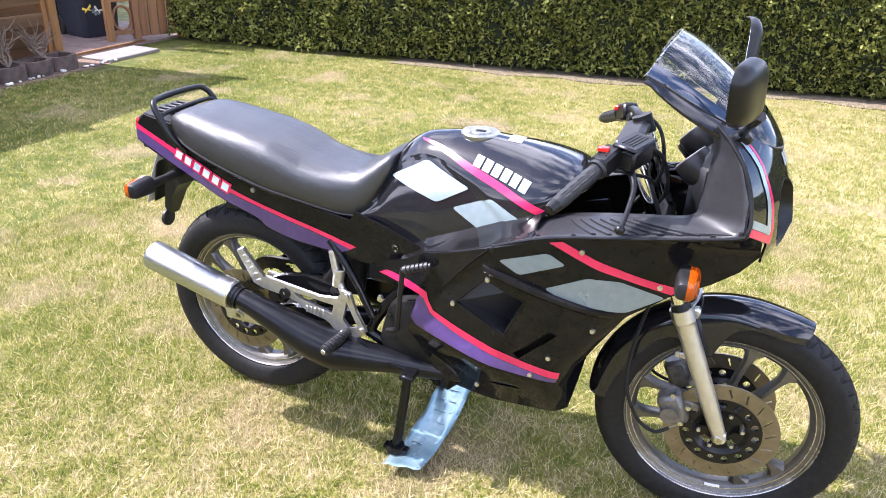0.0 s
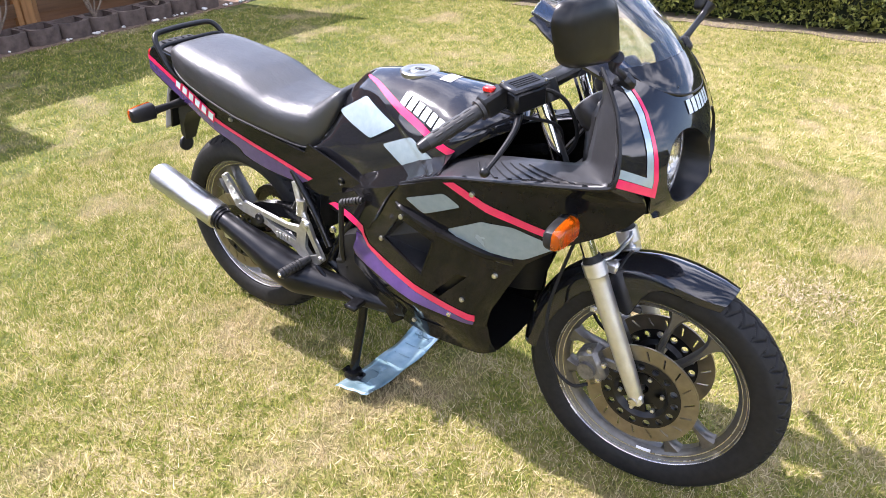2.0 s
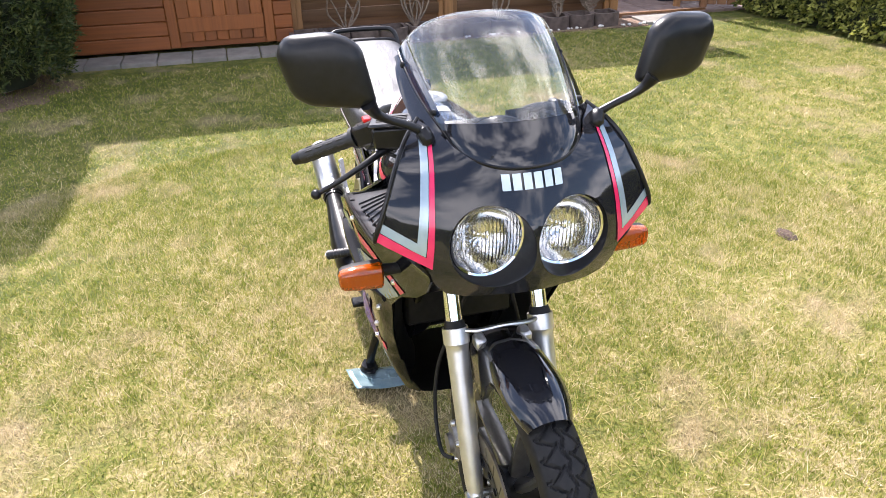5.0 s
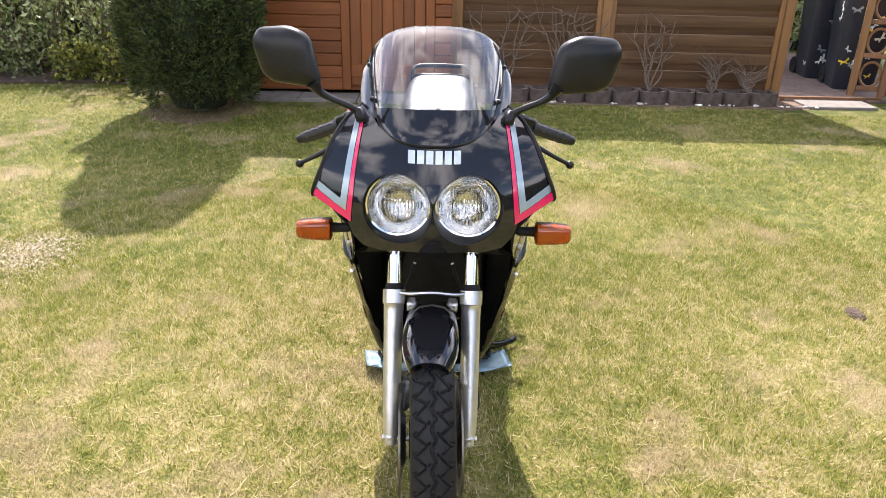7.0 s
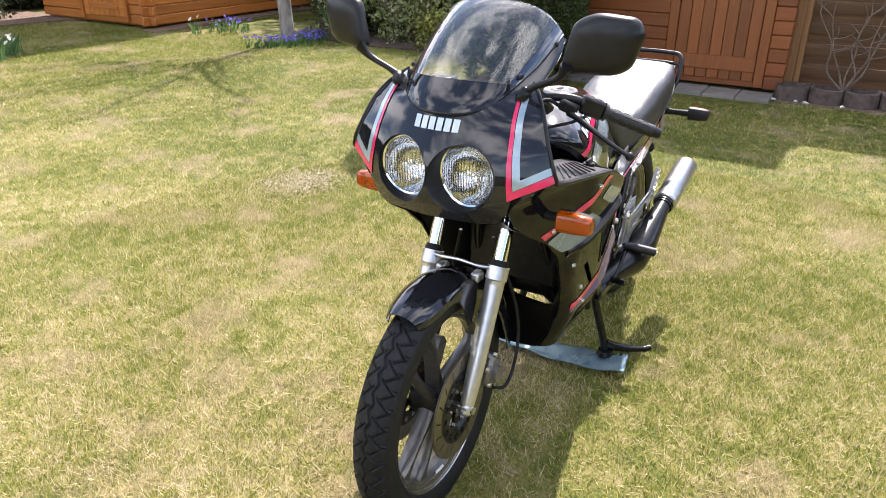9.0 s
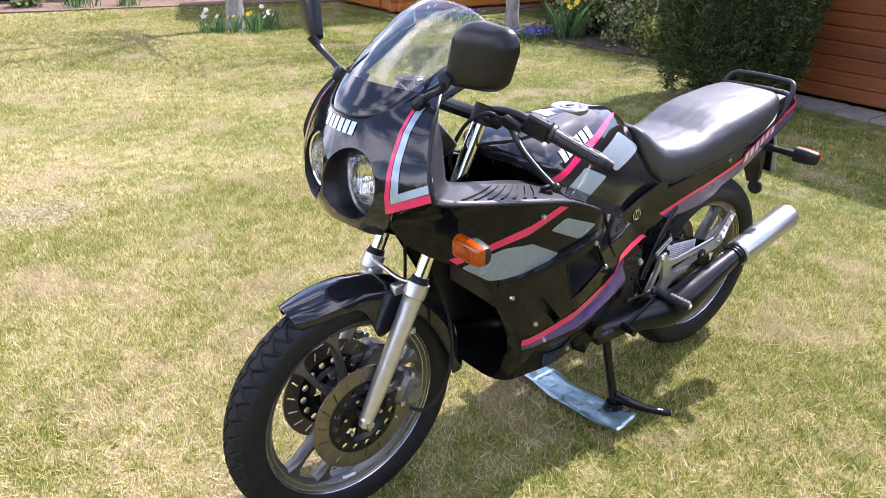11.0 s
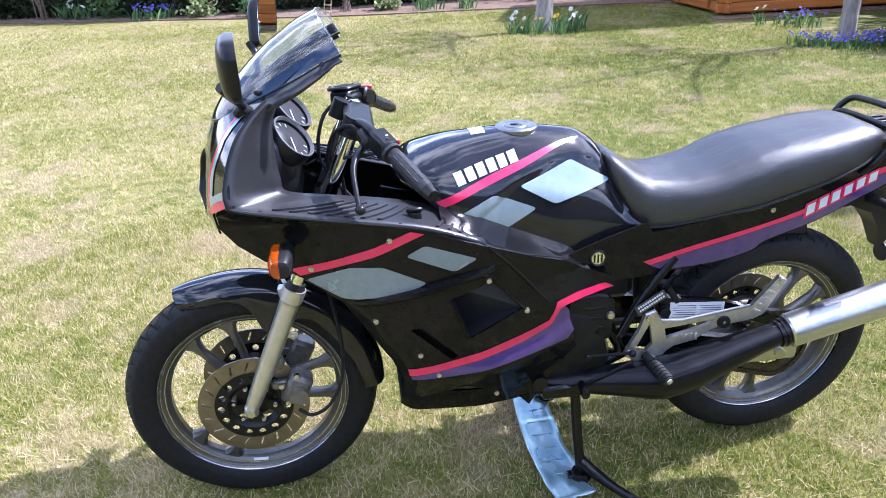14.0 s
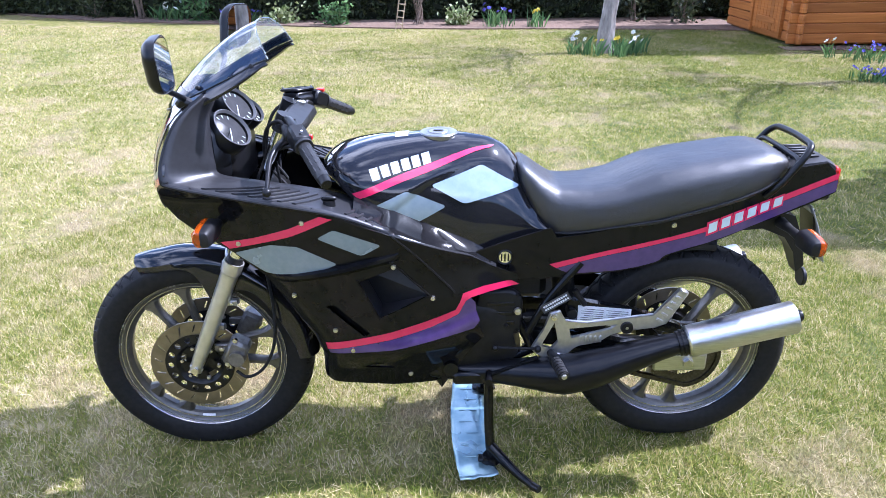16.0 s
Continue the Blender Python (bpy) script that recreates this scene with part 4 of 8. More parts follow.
for k in range(18):
    shrub((-4.85 - 0.35 * (k % 3) + random.gauss(0, 0.1), -2.95 - 0.17 * k + random.gauss(0, 0.1)), 0.40, random.uniform(0.6, 1.4), 560, LEAF_DARK if k % 3 == 1 else LEAF_HEDGE if k % 3 == 2 else LEAF_PALE, 0.06,
          "twiggy shrub with small spring leaves", 18)
for k in range(5):
    shrub((-4.62 - 0.10 * (k % 2), -2.85 - 0.24 * k), 0.22, 0.42, 420, LEAF_HEDGE, 0.055, "low bright green leafy perennial", 10)
for k in range(6):
    shrub((-6.4 - 0.3 * (k % 2), -2.9 - 0.75 * k), 0.75, 2.2, 900, LEAF_DARK, 0.11, "tall dark evergreen shrub at the back of the bed", 10)
for x, y, r, h, mat, lab in ((6.2, -12.2, 0.55, 1.5, None, "large bare twiggy red-brown shrub"), (5.0, -11.9, 0.4, 0.45, LEAF_STEM, "low green leafy perennial"),
                             (7.2, -12.6, 0.4, 0.45, LEAF_DARK, "low grey-green leafy garden perennial"), (2.4, -10.95, 0.28, 0.32, LEAF_STEM, "low green leafy perennial"),
                             (1.0, -10.8, 0.15, 0.55, None, "thin bare rose in the bed"), (0.35, -10.7, 0.25, 0.22, LEAF_PALE, "pale dried grass clump"),
                             (-3.4, -10.6, 0.5, 0.7, LEAF_DARK, "dark leafy shrub beside the cabin"), (-2.6, -10.9, 0.5, 1.3, LEAF_DARK, "dark leafy shrub beside the cabin"),
                             (3.4, -11.3, 0.35, 0.25, LEAF_PALE, "low reddish dry ground cover plant")):
    shrub((x, y), r, h, 260, mat or LEAF_PALE, 0.08, lab, 16 if mat is None else 8, bare=mat is None)


def bulbs(at, radius, count, petal, flowers, height, label, petal_size=0.03):
    """A clump of strap leaves with flowers over it."""
    ob = empty("flower_clump", (*at, 0))
    n = count
    a, r = rng.uniform(0, 2 * np.pi, n), radius * np.sqrt(rng.uniform(0, 1, n))
    bx, by = at[0] + r * np.cos(a), at[1] + r * np.sin(a)
    h = height * rng.uniform(0.6, 1.1, n)
    la, ll = rng.uniform(0, 2 * np.pi, n), 0.8 * h * rng.uniform(0, 1, n) ** 1.5
    w = 0.007
    v = np.zeros((n, 4, 3))
    v[:, 0] = np.column_stack((bx - w, by, np.full(n, -0.01)))
    v[:, 1] = np.column_stack((bx + w, by, np.full(n, -0.01)))
    v[:, 2] = np.column_stack((bx + w * 0.8 + 0.4 * ll * np.cos(la), by + 0.4 * ll * np.sin(la), h * 0.6))
    v[:, 3] = np.column_stack((bx + ll * np.cos(la), by + ll * np.sin(la), h))
    part_mesh("foliage", raw_mesh("leaves", v.reshape(-1, 3), np.arange(n * 4).reshape(n, 4)), LEAF_STEM, ob, smooth=False)
    for k in range(flowers):
        bm = bmesh.new()
        fa, fr = random.uniform(0, 6.28), radius * math.sqrt(random.random())
        p = Vector((at[0] + fr * math.cos(fa), at[1] + fr * math.sin(fa), height * random.uniform(0.75, 1.15)))
        tilt = pose(0, 0, 0, random.uniform(-60, 60), random.uniform(-60, 60), 0)
        for q in range(6):
            m = Matrix.Translation(p) @ tilt @ pose(0, 0, 0, 0, 0, 60 * q)
            pts = [(0, 0, 0), (petal_size * 0.6, petal_size * 0.35, 0.004), (petal_size, 0, 0.008), (petal_size * 0.6, -petal_size * 0.35, 0.004)]
            bm.faces.new([bm.verts.new(m @ Vector(w_)) for w_ in pts])
        ball(bm, p + (tilt @ Vector((0, 0, 0.01))), petal_size * 0.3, (1, 1, 1), 6, 4)
        part("flower", bm, petal, ob)
    return tagged(ob, label, "flowers", "flower clumps")


for dx, dy in ((0.25, 0.15), (-0.25, 0.25), (0.05, 0.35), (0.45, -0.1), (-0.5, 0.1)):
    bulbs((-4.10 + 0.8 * dx, -5.50 + 0.7 * dy), 0.22, 90, PETAL_BLUE, 34, 0.10, "clump of blue spring flowers below a tree", 0.017)
for dx, dy, pet, nf in ((0.5, 0.1, PETAL_WHITE, 6), (0.25, 0.22, PETAL_YELLOW, 2), (-0.28, 0.2, PETAL_WHITE, 3), (-0.1, 0.3, PETAL_YELLOW, 2), (-0.5, 0.05, PETAL_WHITE, 4)):
    bulbs((-1.45 + 0.8 * dx, -7.60 + dy), 0.13, 34, pet, nf, 0.22, "clump of daffodils at the foot of a tree", 0.035)
bulbs((4.2, -11.55), 0.4, 150, PETAL_BLUE, 45, 0.2, "clump of blue flowers in the bed", 0.03)
bulbs((5.6, -12.1), 0.3, 80, PETAL_WHITE, 8, 0.3, "white daffodils in the bed", 0.06)
bulbs((-0.3, -10.5), 0.3, 60, PETAL_BLUE, 8, 0.3, "blue and green spring flowers in the bed", 0.04)
bulbs((-0.9, -10.3), 0.15, 30, PETAL_YELLOW, 2, 0.32, "yellow daffodils in the bed", 0.05)
bulbs((-4.35, -6.75), 0.3, 60, PETAL_BLUE, 25, 0.16, "blue spring flowers near the cabin", 0.022)
bulbs((-4.0, -7.0), 0.08, 14, PETAL_WHITE, 2, 0.20, "white daffodils in the lawn", 0.035)


def tree(at, radius, height, seed, label, lean=(0.0, 0.0), limbs=8):
    r = random.Random(seed)
    ob = empty("tree", (*at, 0))
    bm = bmesh.new()
    top = Vector((at[0] + lean[0], at[1] + lean[1], height * 0.45))
    tube(bm, [(*at, -0.05), (at[0] + 0.02, at[1], 0.12), (at[0] + lean[0] * 0.4, at[1] + lean[1] * 0.4 - 0.02, height * 0.2), top], [radius * 1.5, radius * 1.05, radius * 0.9, radius * 0.75], 12, 5)
    for v in bm.verts:
        v.co += Vector((noise.noise(v.co * 9), noise.noise(v.co * 9 + Vector((5, 0, 0))), 0)) * radius * 0.25
    part("trunk", bm, BARK, ob)
    bm = bmesh.new()
    tips = []
    for k in range(limbs):
        a = k * 2.4 + r.uniform(-0.3, 0.3)
        ln = r.uniform(0.30, 0.46) * height
        base = Vector((at[0] + lean[0] * 0.9, at[1] + lean[1] * 0.9, height * r.uniform(0.32, 0.44)))
        mid = base + Vector((math.cos(a) * ln * 0.4, math.sin(a) * ln * 0.4, r.uniform(0.10, 0.22) * height))
        tip = mid + Vector((math.cos(a) * ln * 0.5, math.sin(a) * ln * 0.5, r.uniform(0.12, 0.30) * height))
        tube(bm, [base, mid, tip], [radius * 0.42, radius * 0.28, radius * 0.10], 7, 4)
        for j in range(8):
            p = base.lerp(mid, r.uniform(0.5, 1.0)) if j < 2 else mid.lerp(tip, r.uniform(0.0, 1.0))
            q = p + Vector((r.gauss(0, 0.11) * height, r.gauss(0, 0.11) * height, r.uniform(0.02, 0.16) * height))
            tube(bm, [p, p.lerp(q, 0.5) + Vector((0, 0, 0.05)), q], [radius * 0.16, radius * 0.09, 0.005], 5, 3)
            tips.append((p, q))
            for i in range(3):
                p2 = p.lerp(q, r.uniform(0.3, 0.95))
                q2 = p2 + Vector((r.gauss(0, 0.05) * height, r.gauss(0, 0.05) * height, r.uniform(0.0, 0.08) * height))
                tube(bm, [p2, q2], [0.007, 0.003], 4, 1)
                tips.append((p2, q2))
    part("branchwork", bm, BARK, ob)
    n = 700
    pick = rng.integers(0, len(tips), n)
    A, B = np.array([tips[i][0] for i in pick]), np.array([tips[i][1] for i in pick])
    pos = A + (B - A) * rng.uniform(0.3, 1.1, n)[:, None] + rng.normal(0, 0.06, (n, 3))
    part_mesh("crown", leaf_mesh("crown", pos, rng.normal(0, 1, (n, 3)), 0.06, 0, 1, 0.5), LEAF_PALE, ob, smooth=False)
    return tagged(ob, label, "tree")


tree((-4.15, -5.55), 0.085, 4.4, 21, "fruit tree with grey bark above blue flowers", (0.0, 0.0))
tree((-1.45, -7.62), 0.10, 3.8, 33, "small fruit tree with grey bark above daffodils", (-0.10, 0.0))
tree((-5.3, -2.75), 0.10, 2.6, 40, "dark-trunked tree in the shrub bed", limbs=4)
bm = bmesh.new()
ball(bm, (0.12, 1.76, 0.004), 0.055, (1.1, 0.7, 0.25), 12, 6)
tagged(part("earth_clod", bm, SOIL), "small dark clod of earth in the lawn", "clod")


# ---- small trellis and bare patches ----
def trellis(at, lean, height=0.75, width=0.10):
    """A narrow wooden ladder for a climbing plant, leaning a little."""
    ob = empty("plant_trellis", (*at, 0))
    m = Matrix.Translation((*at, 0)) @ pose(0, 0, 0, 0, lean, 0)
    for sx in (-1, 1):
        bm = bmesh.new()
        box(bm, (sx * width / 2 - 0.009, -0.007, -0.04), (sx * width / 2 + 0.009, 0.007, height), 0.002, m)
        part("upright", bm, WOOD_TRELLIS, ob)
    for k in range(7):
        bm = bmesh.new()
        z = 0.10 + k * height / 7.5
        box(bm, (-width / 2 - 0.012, 0.007, z), (width / 2 + 0.012, 0.016, z + 0.018), 0.002, m)
        part("rung", bm, WOOD_TRELLIS, ob)
    return tagged(ob, "narrow pale wooden plant trellis leaning in the bed", "trellis")


WOOD_TRELLIS = wood("pale_trellis_wood", (0.36, 0.26, 0.16), (0.52, 0.40, 0.27), axis=(12, 12, 0.6))
trellis((1.32, -10.12), -9)


def bare_patch(at, rx, ry, count):
    """Dead grass lying flat in a worn spot of the lawn."""
    px, py = at[0] + rx * rng.normal(0, 0.75, count), at[1] + ry * rng.normal(0, 0.75, count)
    d, ln = rng.uniform(0, 2 * np.pi, count), rng.uniform(0.010, 0.028, count)
    z = rng.uniform(0.006, 0.018, count)
    v = np.zeros((count, 3, 3))
    v[:, 0] = np.column_stack((px, py, z))
    v[:, 1] = np.column_stack((px + 0.0045 * np.sin(d), py - 0.0045 * np.cos(d), z))
    v[:, 2] = np.column_stack((px + ln * np.cos(d), py + ln * np.sin(d), z + rng.uniform(-0.006, 0.008, count)))
    me = raw_mesh("dead_grass", v.reshape(-1, 3), np.arange(count * 3).reshape(count, 3))
    return tagged(part_mesh("dead_grass", me, DEAD_GRASS, smooth=False), "flattened patch of dead brown grass in the lawn", "dead grass", kind="stuff")


DEAD_GRASS = leafy("dead_grass_blade", (0.16, 0.115, 0.065), (0.34, 0.265, 0.160), (0.50, 0.410, 0.280), 0.1)
for at_, rx_, ry_, n_ in (((-0.32, -1.95), 0.20, 0.16, 2200), ((-0.38, 3.19), 0.20, 0.10, 1600), ((1.67, -2.53), 0.22, 0.14, 1500), ((1.60, 1.12), 0.16, 0.12, 700)):
    bare_patch(at_, rx_, ry_, n_)


# ---- motorcycle: x forward from the rear axle, y to its left ----
FRONT_AXLE, REAR_AXLE = (1.385, 0.0, 0.304), (0.0, 0.0, 0.314)
bike = empty("motorcycle", (0.7, 0, 0))
tagged(bike, "black sports motorcycle with pink and silver stripes on its centre stand", "motorcycle")


def both(fn):
    for s in (1, -1):
        fn(s)


def bolt(at, d, r=0.008, parent=None, material=STEEL, name="screw"):
    bm = bmesh.new()
    a = Vector(at)
    d = Vector(d).normalized()
    cyl(bm, a - d * 0.004, a + d * 0.003, r, r * 0.8, 12)
    cyl(bm, a + d * 0.003, a + d * 0.0045, r * 0.45, r * 0.4, 6)
    return part(name, bm, material, parent or bike)


# ---- surfaces of the bodywork ----
def f_fair(x, z):
    """Half-width of the side fairing."""
    y = 0.262 - 0.155 * max(0.0, 0.87 - z)
    y += 0.010 * math.sin(math.pi * min(1, max(0, (x - 0.6) / 0.5)))
    y -= 0.6 * max(0.0, 0.42 - z) ** 1.5
    k = min(1.0, max(0.0, (0.905 - z) / 0.06))
    y -= 0.25 * max(0.0, x - 1.05) * k + 0.5 * max(0.0, x - 1.30) * min(1.0, max(0.0, (0.925 - z) / 0.03)) * (1 - k)
    up = min(1.0, max(0.0, (z - 0.56) / 0.08))
    y -= (0.17 + 0.12 * up) * max(0.0, 0.82 - x)
    if x < 0.7:
        y = max(y, 0.152)
    edge = float(np.interp(z, (0.33, 0.39, 0.46, 0.555, 0.64, 0.708), (1.022, 1.009, 1.027, 1.077, 1.125, 1.206)))
    y -= 0.11 * max(0.0, 0.69 - z) * max(0.0, (x - edge + 0.05) / 0.05) ** 2
    # a ledge along the lower stripe: the belly stands further out
    top = float(np.interp(x, (0.60, 0.652, 0.72, 0.823, 0.93), (0.54, 0.510, 0.481, 0.454, 0.431)))
    low = float(np.interp(x, (0.60, 0.64, 0.72, 0.811, 0.93), (0.478, 0.462, 0.445, 0.428, 0.414)))
    t = min(1.0, max(0.0, (top - z) / (top - low)))
    fade = min(1.0, max(0.0, (0.98 - x) / 0.22)) * min(1.0, max(0.0, 1 - (low - z) / 0.11))
    return y + 0.017 * t * t * (3 - 2 * t) * fade


def f_side(x, z):
    """Half-width of the side cover and tail."""
    y = float(np.interp(x, (-0.36, -0.15, 0.0, 0.2, 0.4, 0.5, 0.62), (0.074, 0.100, 0.124, 0.134, 0.136, 0.141, 0.157)))
    return y - 0.10 * max(0.0, 0.74 - z)


TANK = [(0.405, 0.712, 0.742, 0.122), (0.43, 0.706, 0.785, 0.124), (0.455, 0.700, 0.832, 0.124), (0.48, 0.692, 0.878, 0.126), (0.50, 0.686, 0.902, 0.128), (0.54, 0.675, 0.931, 0.134),
        (0.60, 0.658, 0.947, 0.145), (0.69, 0.690, 0.955, 0.150), (0.80, 0.738, 0.950, 0.160), (0.86, 0.785, 0.944, 0.165), (0.91, 0.830, 0.933, 0.155), (0.95, 0.862, 0.920, 0.125),
        (0.975, 0.872, 0.905, 0.085), (0.99, 0.876, 0.890, 0.040)]


def densify(table, k=6):
    """The same table with smooth rows between its own."""
    a = np.array(table, float)
    xs, slope = a[:, 0], np.gradient(a[:, 1:], a[:, 0], axis=0)
    out = []
    for i in range(len(a) - 1):
        h = xs[i + 1] - xs[i]
        for j in range(k):
            t = j / k
            h0, h1, h2, h3 = 2 * t ** 3 - 3 * t ** 2 + 1, t ** 3 - 2 * t ** 2 + t, 3 * t ** 2 - 2 * t ** 3, t ** 3 - t ** 2
            row = h0 * a[i, 1:] + h1 * h * slope[i] + h2 * a[i + 1, 1:] + h3 * h * slope[i + 1]
            out.append((float(xs[i] + t * h), *(float(q) for q in row)))
    return out + [tuple(table[-1])]


TANK = densify(TANK)


def tank_y(x, u):
    b, t, w = lerp_table(TANK, x)
    p = float(np.interp(x, (0.45, 0.52, 0.72), (1.6, 1.7, 2.5)))
    q = float(np.interp(x, (0.45, 0.52, 0.72), (1.5, 1.6, 2.0)))
    s = max(0.0, (u - 0.15) / 0.85)
    z = b + (t - b) * u
    line = float(np.interp(x, (0.44, 0.48, 0.52, 0.57, 0.62, 0.72, 0.82, 0.87), (0.76, 0.845, 0.887, 0.903, 0.899, 0.862, 0.800, 0.755)))
    k = min(1.0, max(0.0, (line - z) / 0.014)) * min(1.0, max(0.0, (0.87 - x) / 0.12))
    w -= 0.009 * k * k * (3 - 2 * k)
    return w * max(0.0, 1 - s ** p) ** (1 / q) * (0.97 + 0.03 * min(1, u / 0.15))


def f_tank(x, z):
    b, t, w = lerp_table(TANK, x)
    return tank_y(x, min(1.0, max(0.0, (z - b) / max(1e-4, t - b))))


NOSE_F = [(0.70, 1.34), (0.760, 1.374), (0.800, 1.402), (0.830, 1.418), (0.864, 1.428), (0.94, 1.412), (1.013, 1.377), (1.056, 1.352), (1.09, 1.315)]
NOSE_E = [(0.70, 1.300, 0.262), (0.90, 1.327, 0.264), (0.969, 1.321, 0.242), (1.027, 1.297, 0.216), (1.064, 1.266, 0.190), (1.090, 1.235, 0.160)]


def g_nose(y, z):
    """How far forward the nose reaches."""
    xf, = lerp_table(NOSE_F, z)
    xr, w = lerp_table(NOSE_E, z)
    return xf - (xf - xr) * (min(abs(y), w * 1.05) / w) ** 1.75


def face_shell(outline, g, thick=0.004, step=0.02, lift=0.0):
    """A curved panel facing forward: an outline in (y, z) laid on x = g(y, z)."""
    bm = shell([(y, z) for y, z in outline], lambda y, z: g(y, z), 1, thick, step, lift)
    for v in bm.verts:
        v.co = Vector((v.co.y, v.co.x, v.co.z))
    return bm


# ---- wheels ----
def groove(theta, y, half, pitch_n):
    """Depth of the tread grooves: a zigzag at the centre and slanted sipes."""
    t = theta / (2 * math.pi) * pitch_n
    zig = 0.10 * half * (4 * abs((t % 1) - 0.5) - 1)
    d = 0.0
    if abs(y - zig) < 0.0028:
        d = 0.0042
    a = abs(y) / half
    for off, slope, lo, hi, wid in ((0.0, 1.1, 0.16, 0.72, 0.065), (0.5, -0.8, 0.30, 0.84, 0.06), (0.25, 0.5, 0.70, 0.90, 0.055)):
        sh = off + (0.5 if y < 0 else 0.0)
        if lo < a < hi and abs(((t + sh + slope * a) % 1) - 0.5) < wid:
            d = 0.0042
    return d


def tyre_mesh(centre, R, half, pitch_n, segs=720):
    bm = bmesh.new()
    inner = 0.232
    side = [(inner, 0.80), (inner + 0.006, 0.92), (inner + 0.3 * (R - inner), 1.02), (inner + 0.55 * (R - inner), 1.04)]
    tread = []
    n = 34
    for k in range(n + 1):
        v = 1 - 2 * k / n
        tread.append((R - 0.30 * (R - inner) * abs(v) ** 2.3, v * 0.99))
    prof = side + tread + [(r, -w) for r, w in side[::-1]]
    rings = []
    for k in range(segs):
        th = 2 * math.pi * k / segs
        ring = []
        for i, (r, w) in enumerate(prof):
            y = w * half
            rr = r - (groove(th, y, half, pitch_n) if 4 <= i < 4 + n + 1 else 0)
            ring.append(bm.verts.new((centre[0] + rr * math.cos(th), centre[1] + y, centre[2] + rr * math.sin(th))))
        rings.append(ring)
    for k in range(segs):
        a, b = rings[k], rings[(k + 1) % segs]
        for i in range(len(prof) - 1):
            bm.faces.new((a[i], a[i + 1], b[i + 1], b[i]))
    return bm


def wheel(name, c, R, half, rim_half, phase, pitch_n):
    w = empty(name, c)
    w.parent = bike
    w.matrix_parent_inverse = bike.matrix_basis.inverted()
    tyre = part("tyre", tyre_mesh(c, R, half, pitch_n), RUBBER, w, "black road tyre with a zigzag tread")
    h = rim_half
    bm = bmesh.new()
    lathe(bm, [(0.2385, -h), (0.2385, -h - 0.004), (0.231, -h - 0.005), (0.226, -h + 0.002), (0.219, -h + 0.006), (0.214, -h + 0.008), (0.207, -h * 0.45), (0.203, -h * 0.3),
               (0.203, h * 0.3), (0.207, h * 0.45), (0.214, h - 0.008), (0.219, h - 0.006), (0.226, h - 0.002), (0.231, h + 0.005), (0.2385, h + 0.004), (0.2385, h), (0.224, h * 0.6), (0.224, -h * 0.6)], c, 96)
    rim = part("rim", bm, WHEEL, w, "bronze-grey cast rim")
    for s in (1, -1):
        bm = bmesh.new()
        lathe(bm, [(0.2385, s * (h + 0.0045)), (0.231, s * (h + 0.0058)), (0.2295, s * (h + 0.0040)), (0.237, s * (h + 0.0030))], c, 96)
        part("rim_lip", bm, WHEEL_LIP, rim)
        bm = bmesh.new()
        lathe(bm, [(0.2165, s * (h - 0.0060)), (0.2145, s * (h - 0.0066)), (0.2145, s * (h - 0.009)), (0.2165, s * (h - 0.009))], c, 96)
        part("rim_line", bm, WHEEL_LIP, rim)
        bm = bmesh.new()
        lathe(bm, [(0.2265, s * (h - 0.0005)), (0.2250, s * (h - 0.0012)), (0.2250, s * (h - 0.004)), (0.2265, s * (h - 0.004))], c, 96)
        part("rim_line", bm, WHEEL_LIP, rim)
    for k in range(3):
        for e in (-1, 1):
            bm = bmesh.new()
            rings = []
            for t in np.linspace(0, 1, 9):
                r = 0.030 + t * 0.182
                a = radians(phase[k]) + e * (radians(21) - radians(7.5) * t)
                wd = 0.0080 + 0.009 * (1 - min(1, t * 3)) + 0.026 * max(0, (t - 0.70) / 0.30) ** 2.4
                th = 0.016 + 0.006 * (1 - t)
                cs = Vector((c[0] + r * math.cos(a), c[1], c[2] + r * math.sin(a)))
                tg = Vector((-math.sin(a), 0, math.cos(a)))
                ring = [(wd, th * 0.5), (wd * 0.55, th), (-wd * 0.55, th), (-wd, th * 0.5), (-wd, -th * 0.5), (-wd * 0.55, -th), (wd * 0.55, -th), (wd, -th * 0.5)]
                rings.append([cs + tg * p + Vector((0, q, 0)) for p, q in ring])
            loft(bm, rings)
            part("spoke", bm, WHEEL, w)
    bm = bmesh.new()
    lathe(bm, [(0.012, -0.05), (0.045, -0.05), (0.052, -0.035), (0.044, -0.02), (0.044, 0.02), (0.052, 0.035), (0.045, 0.05), (0.012, 0.05)], c, 48)
    part("hub", bm, DARKMETAL, w)
    return w


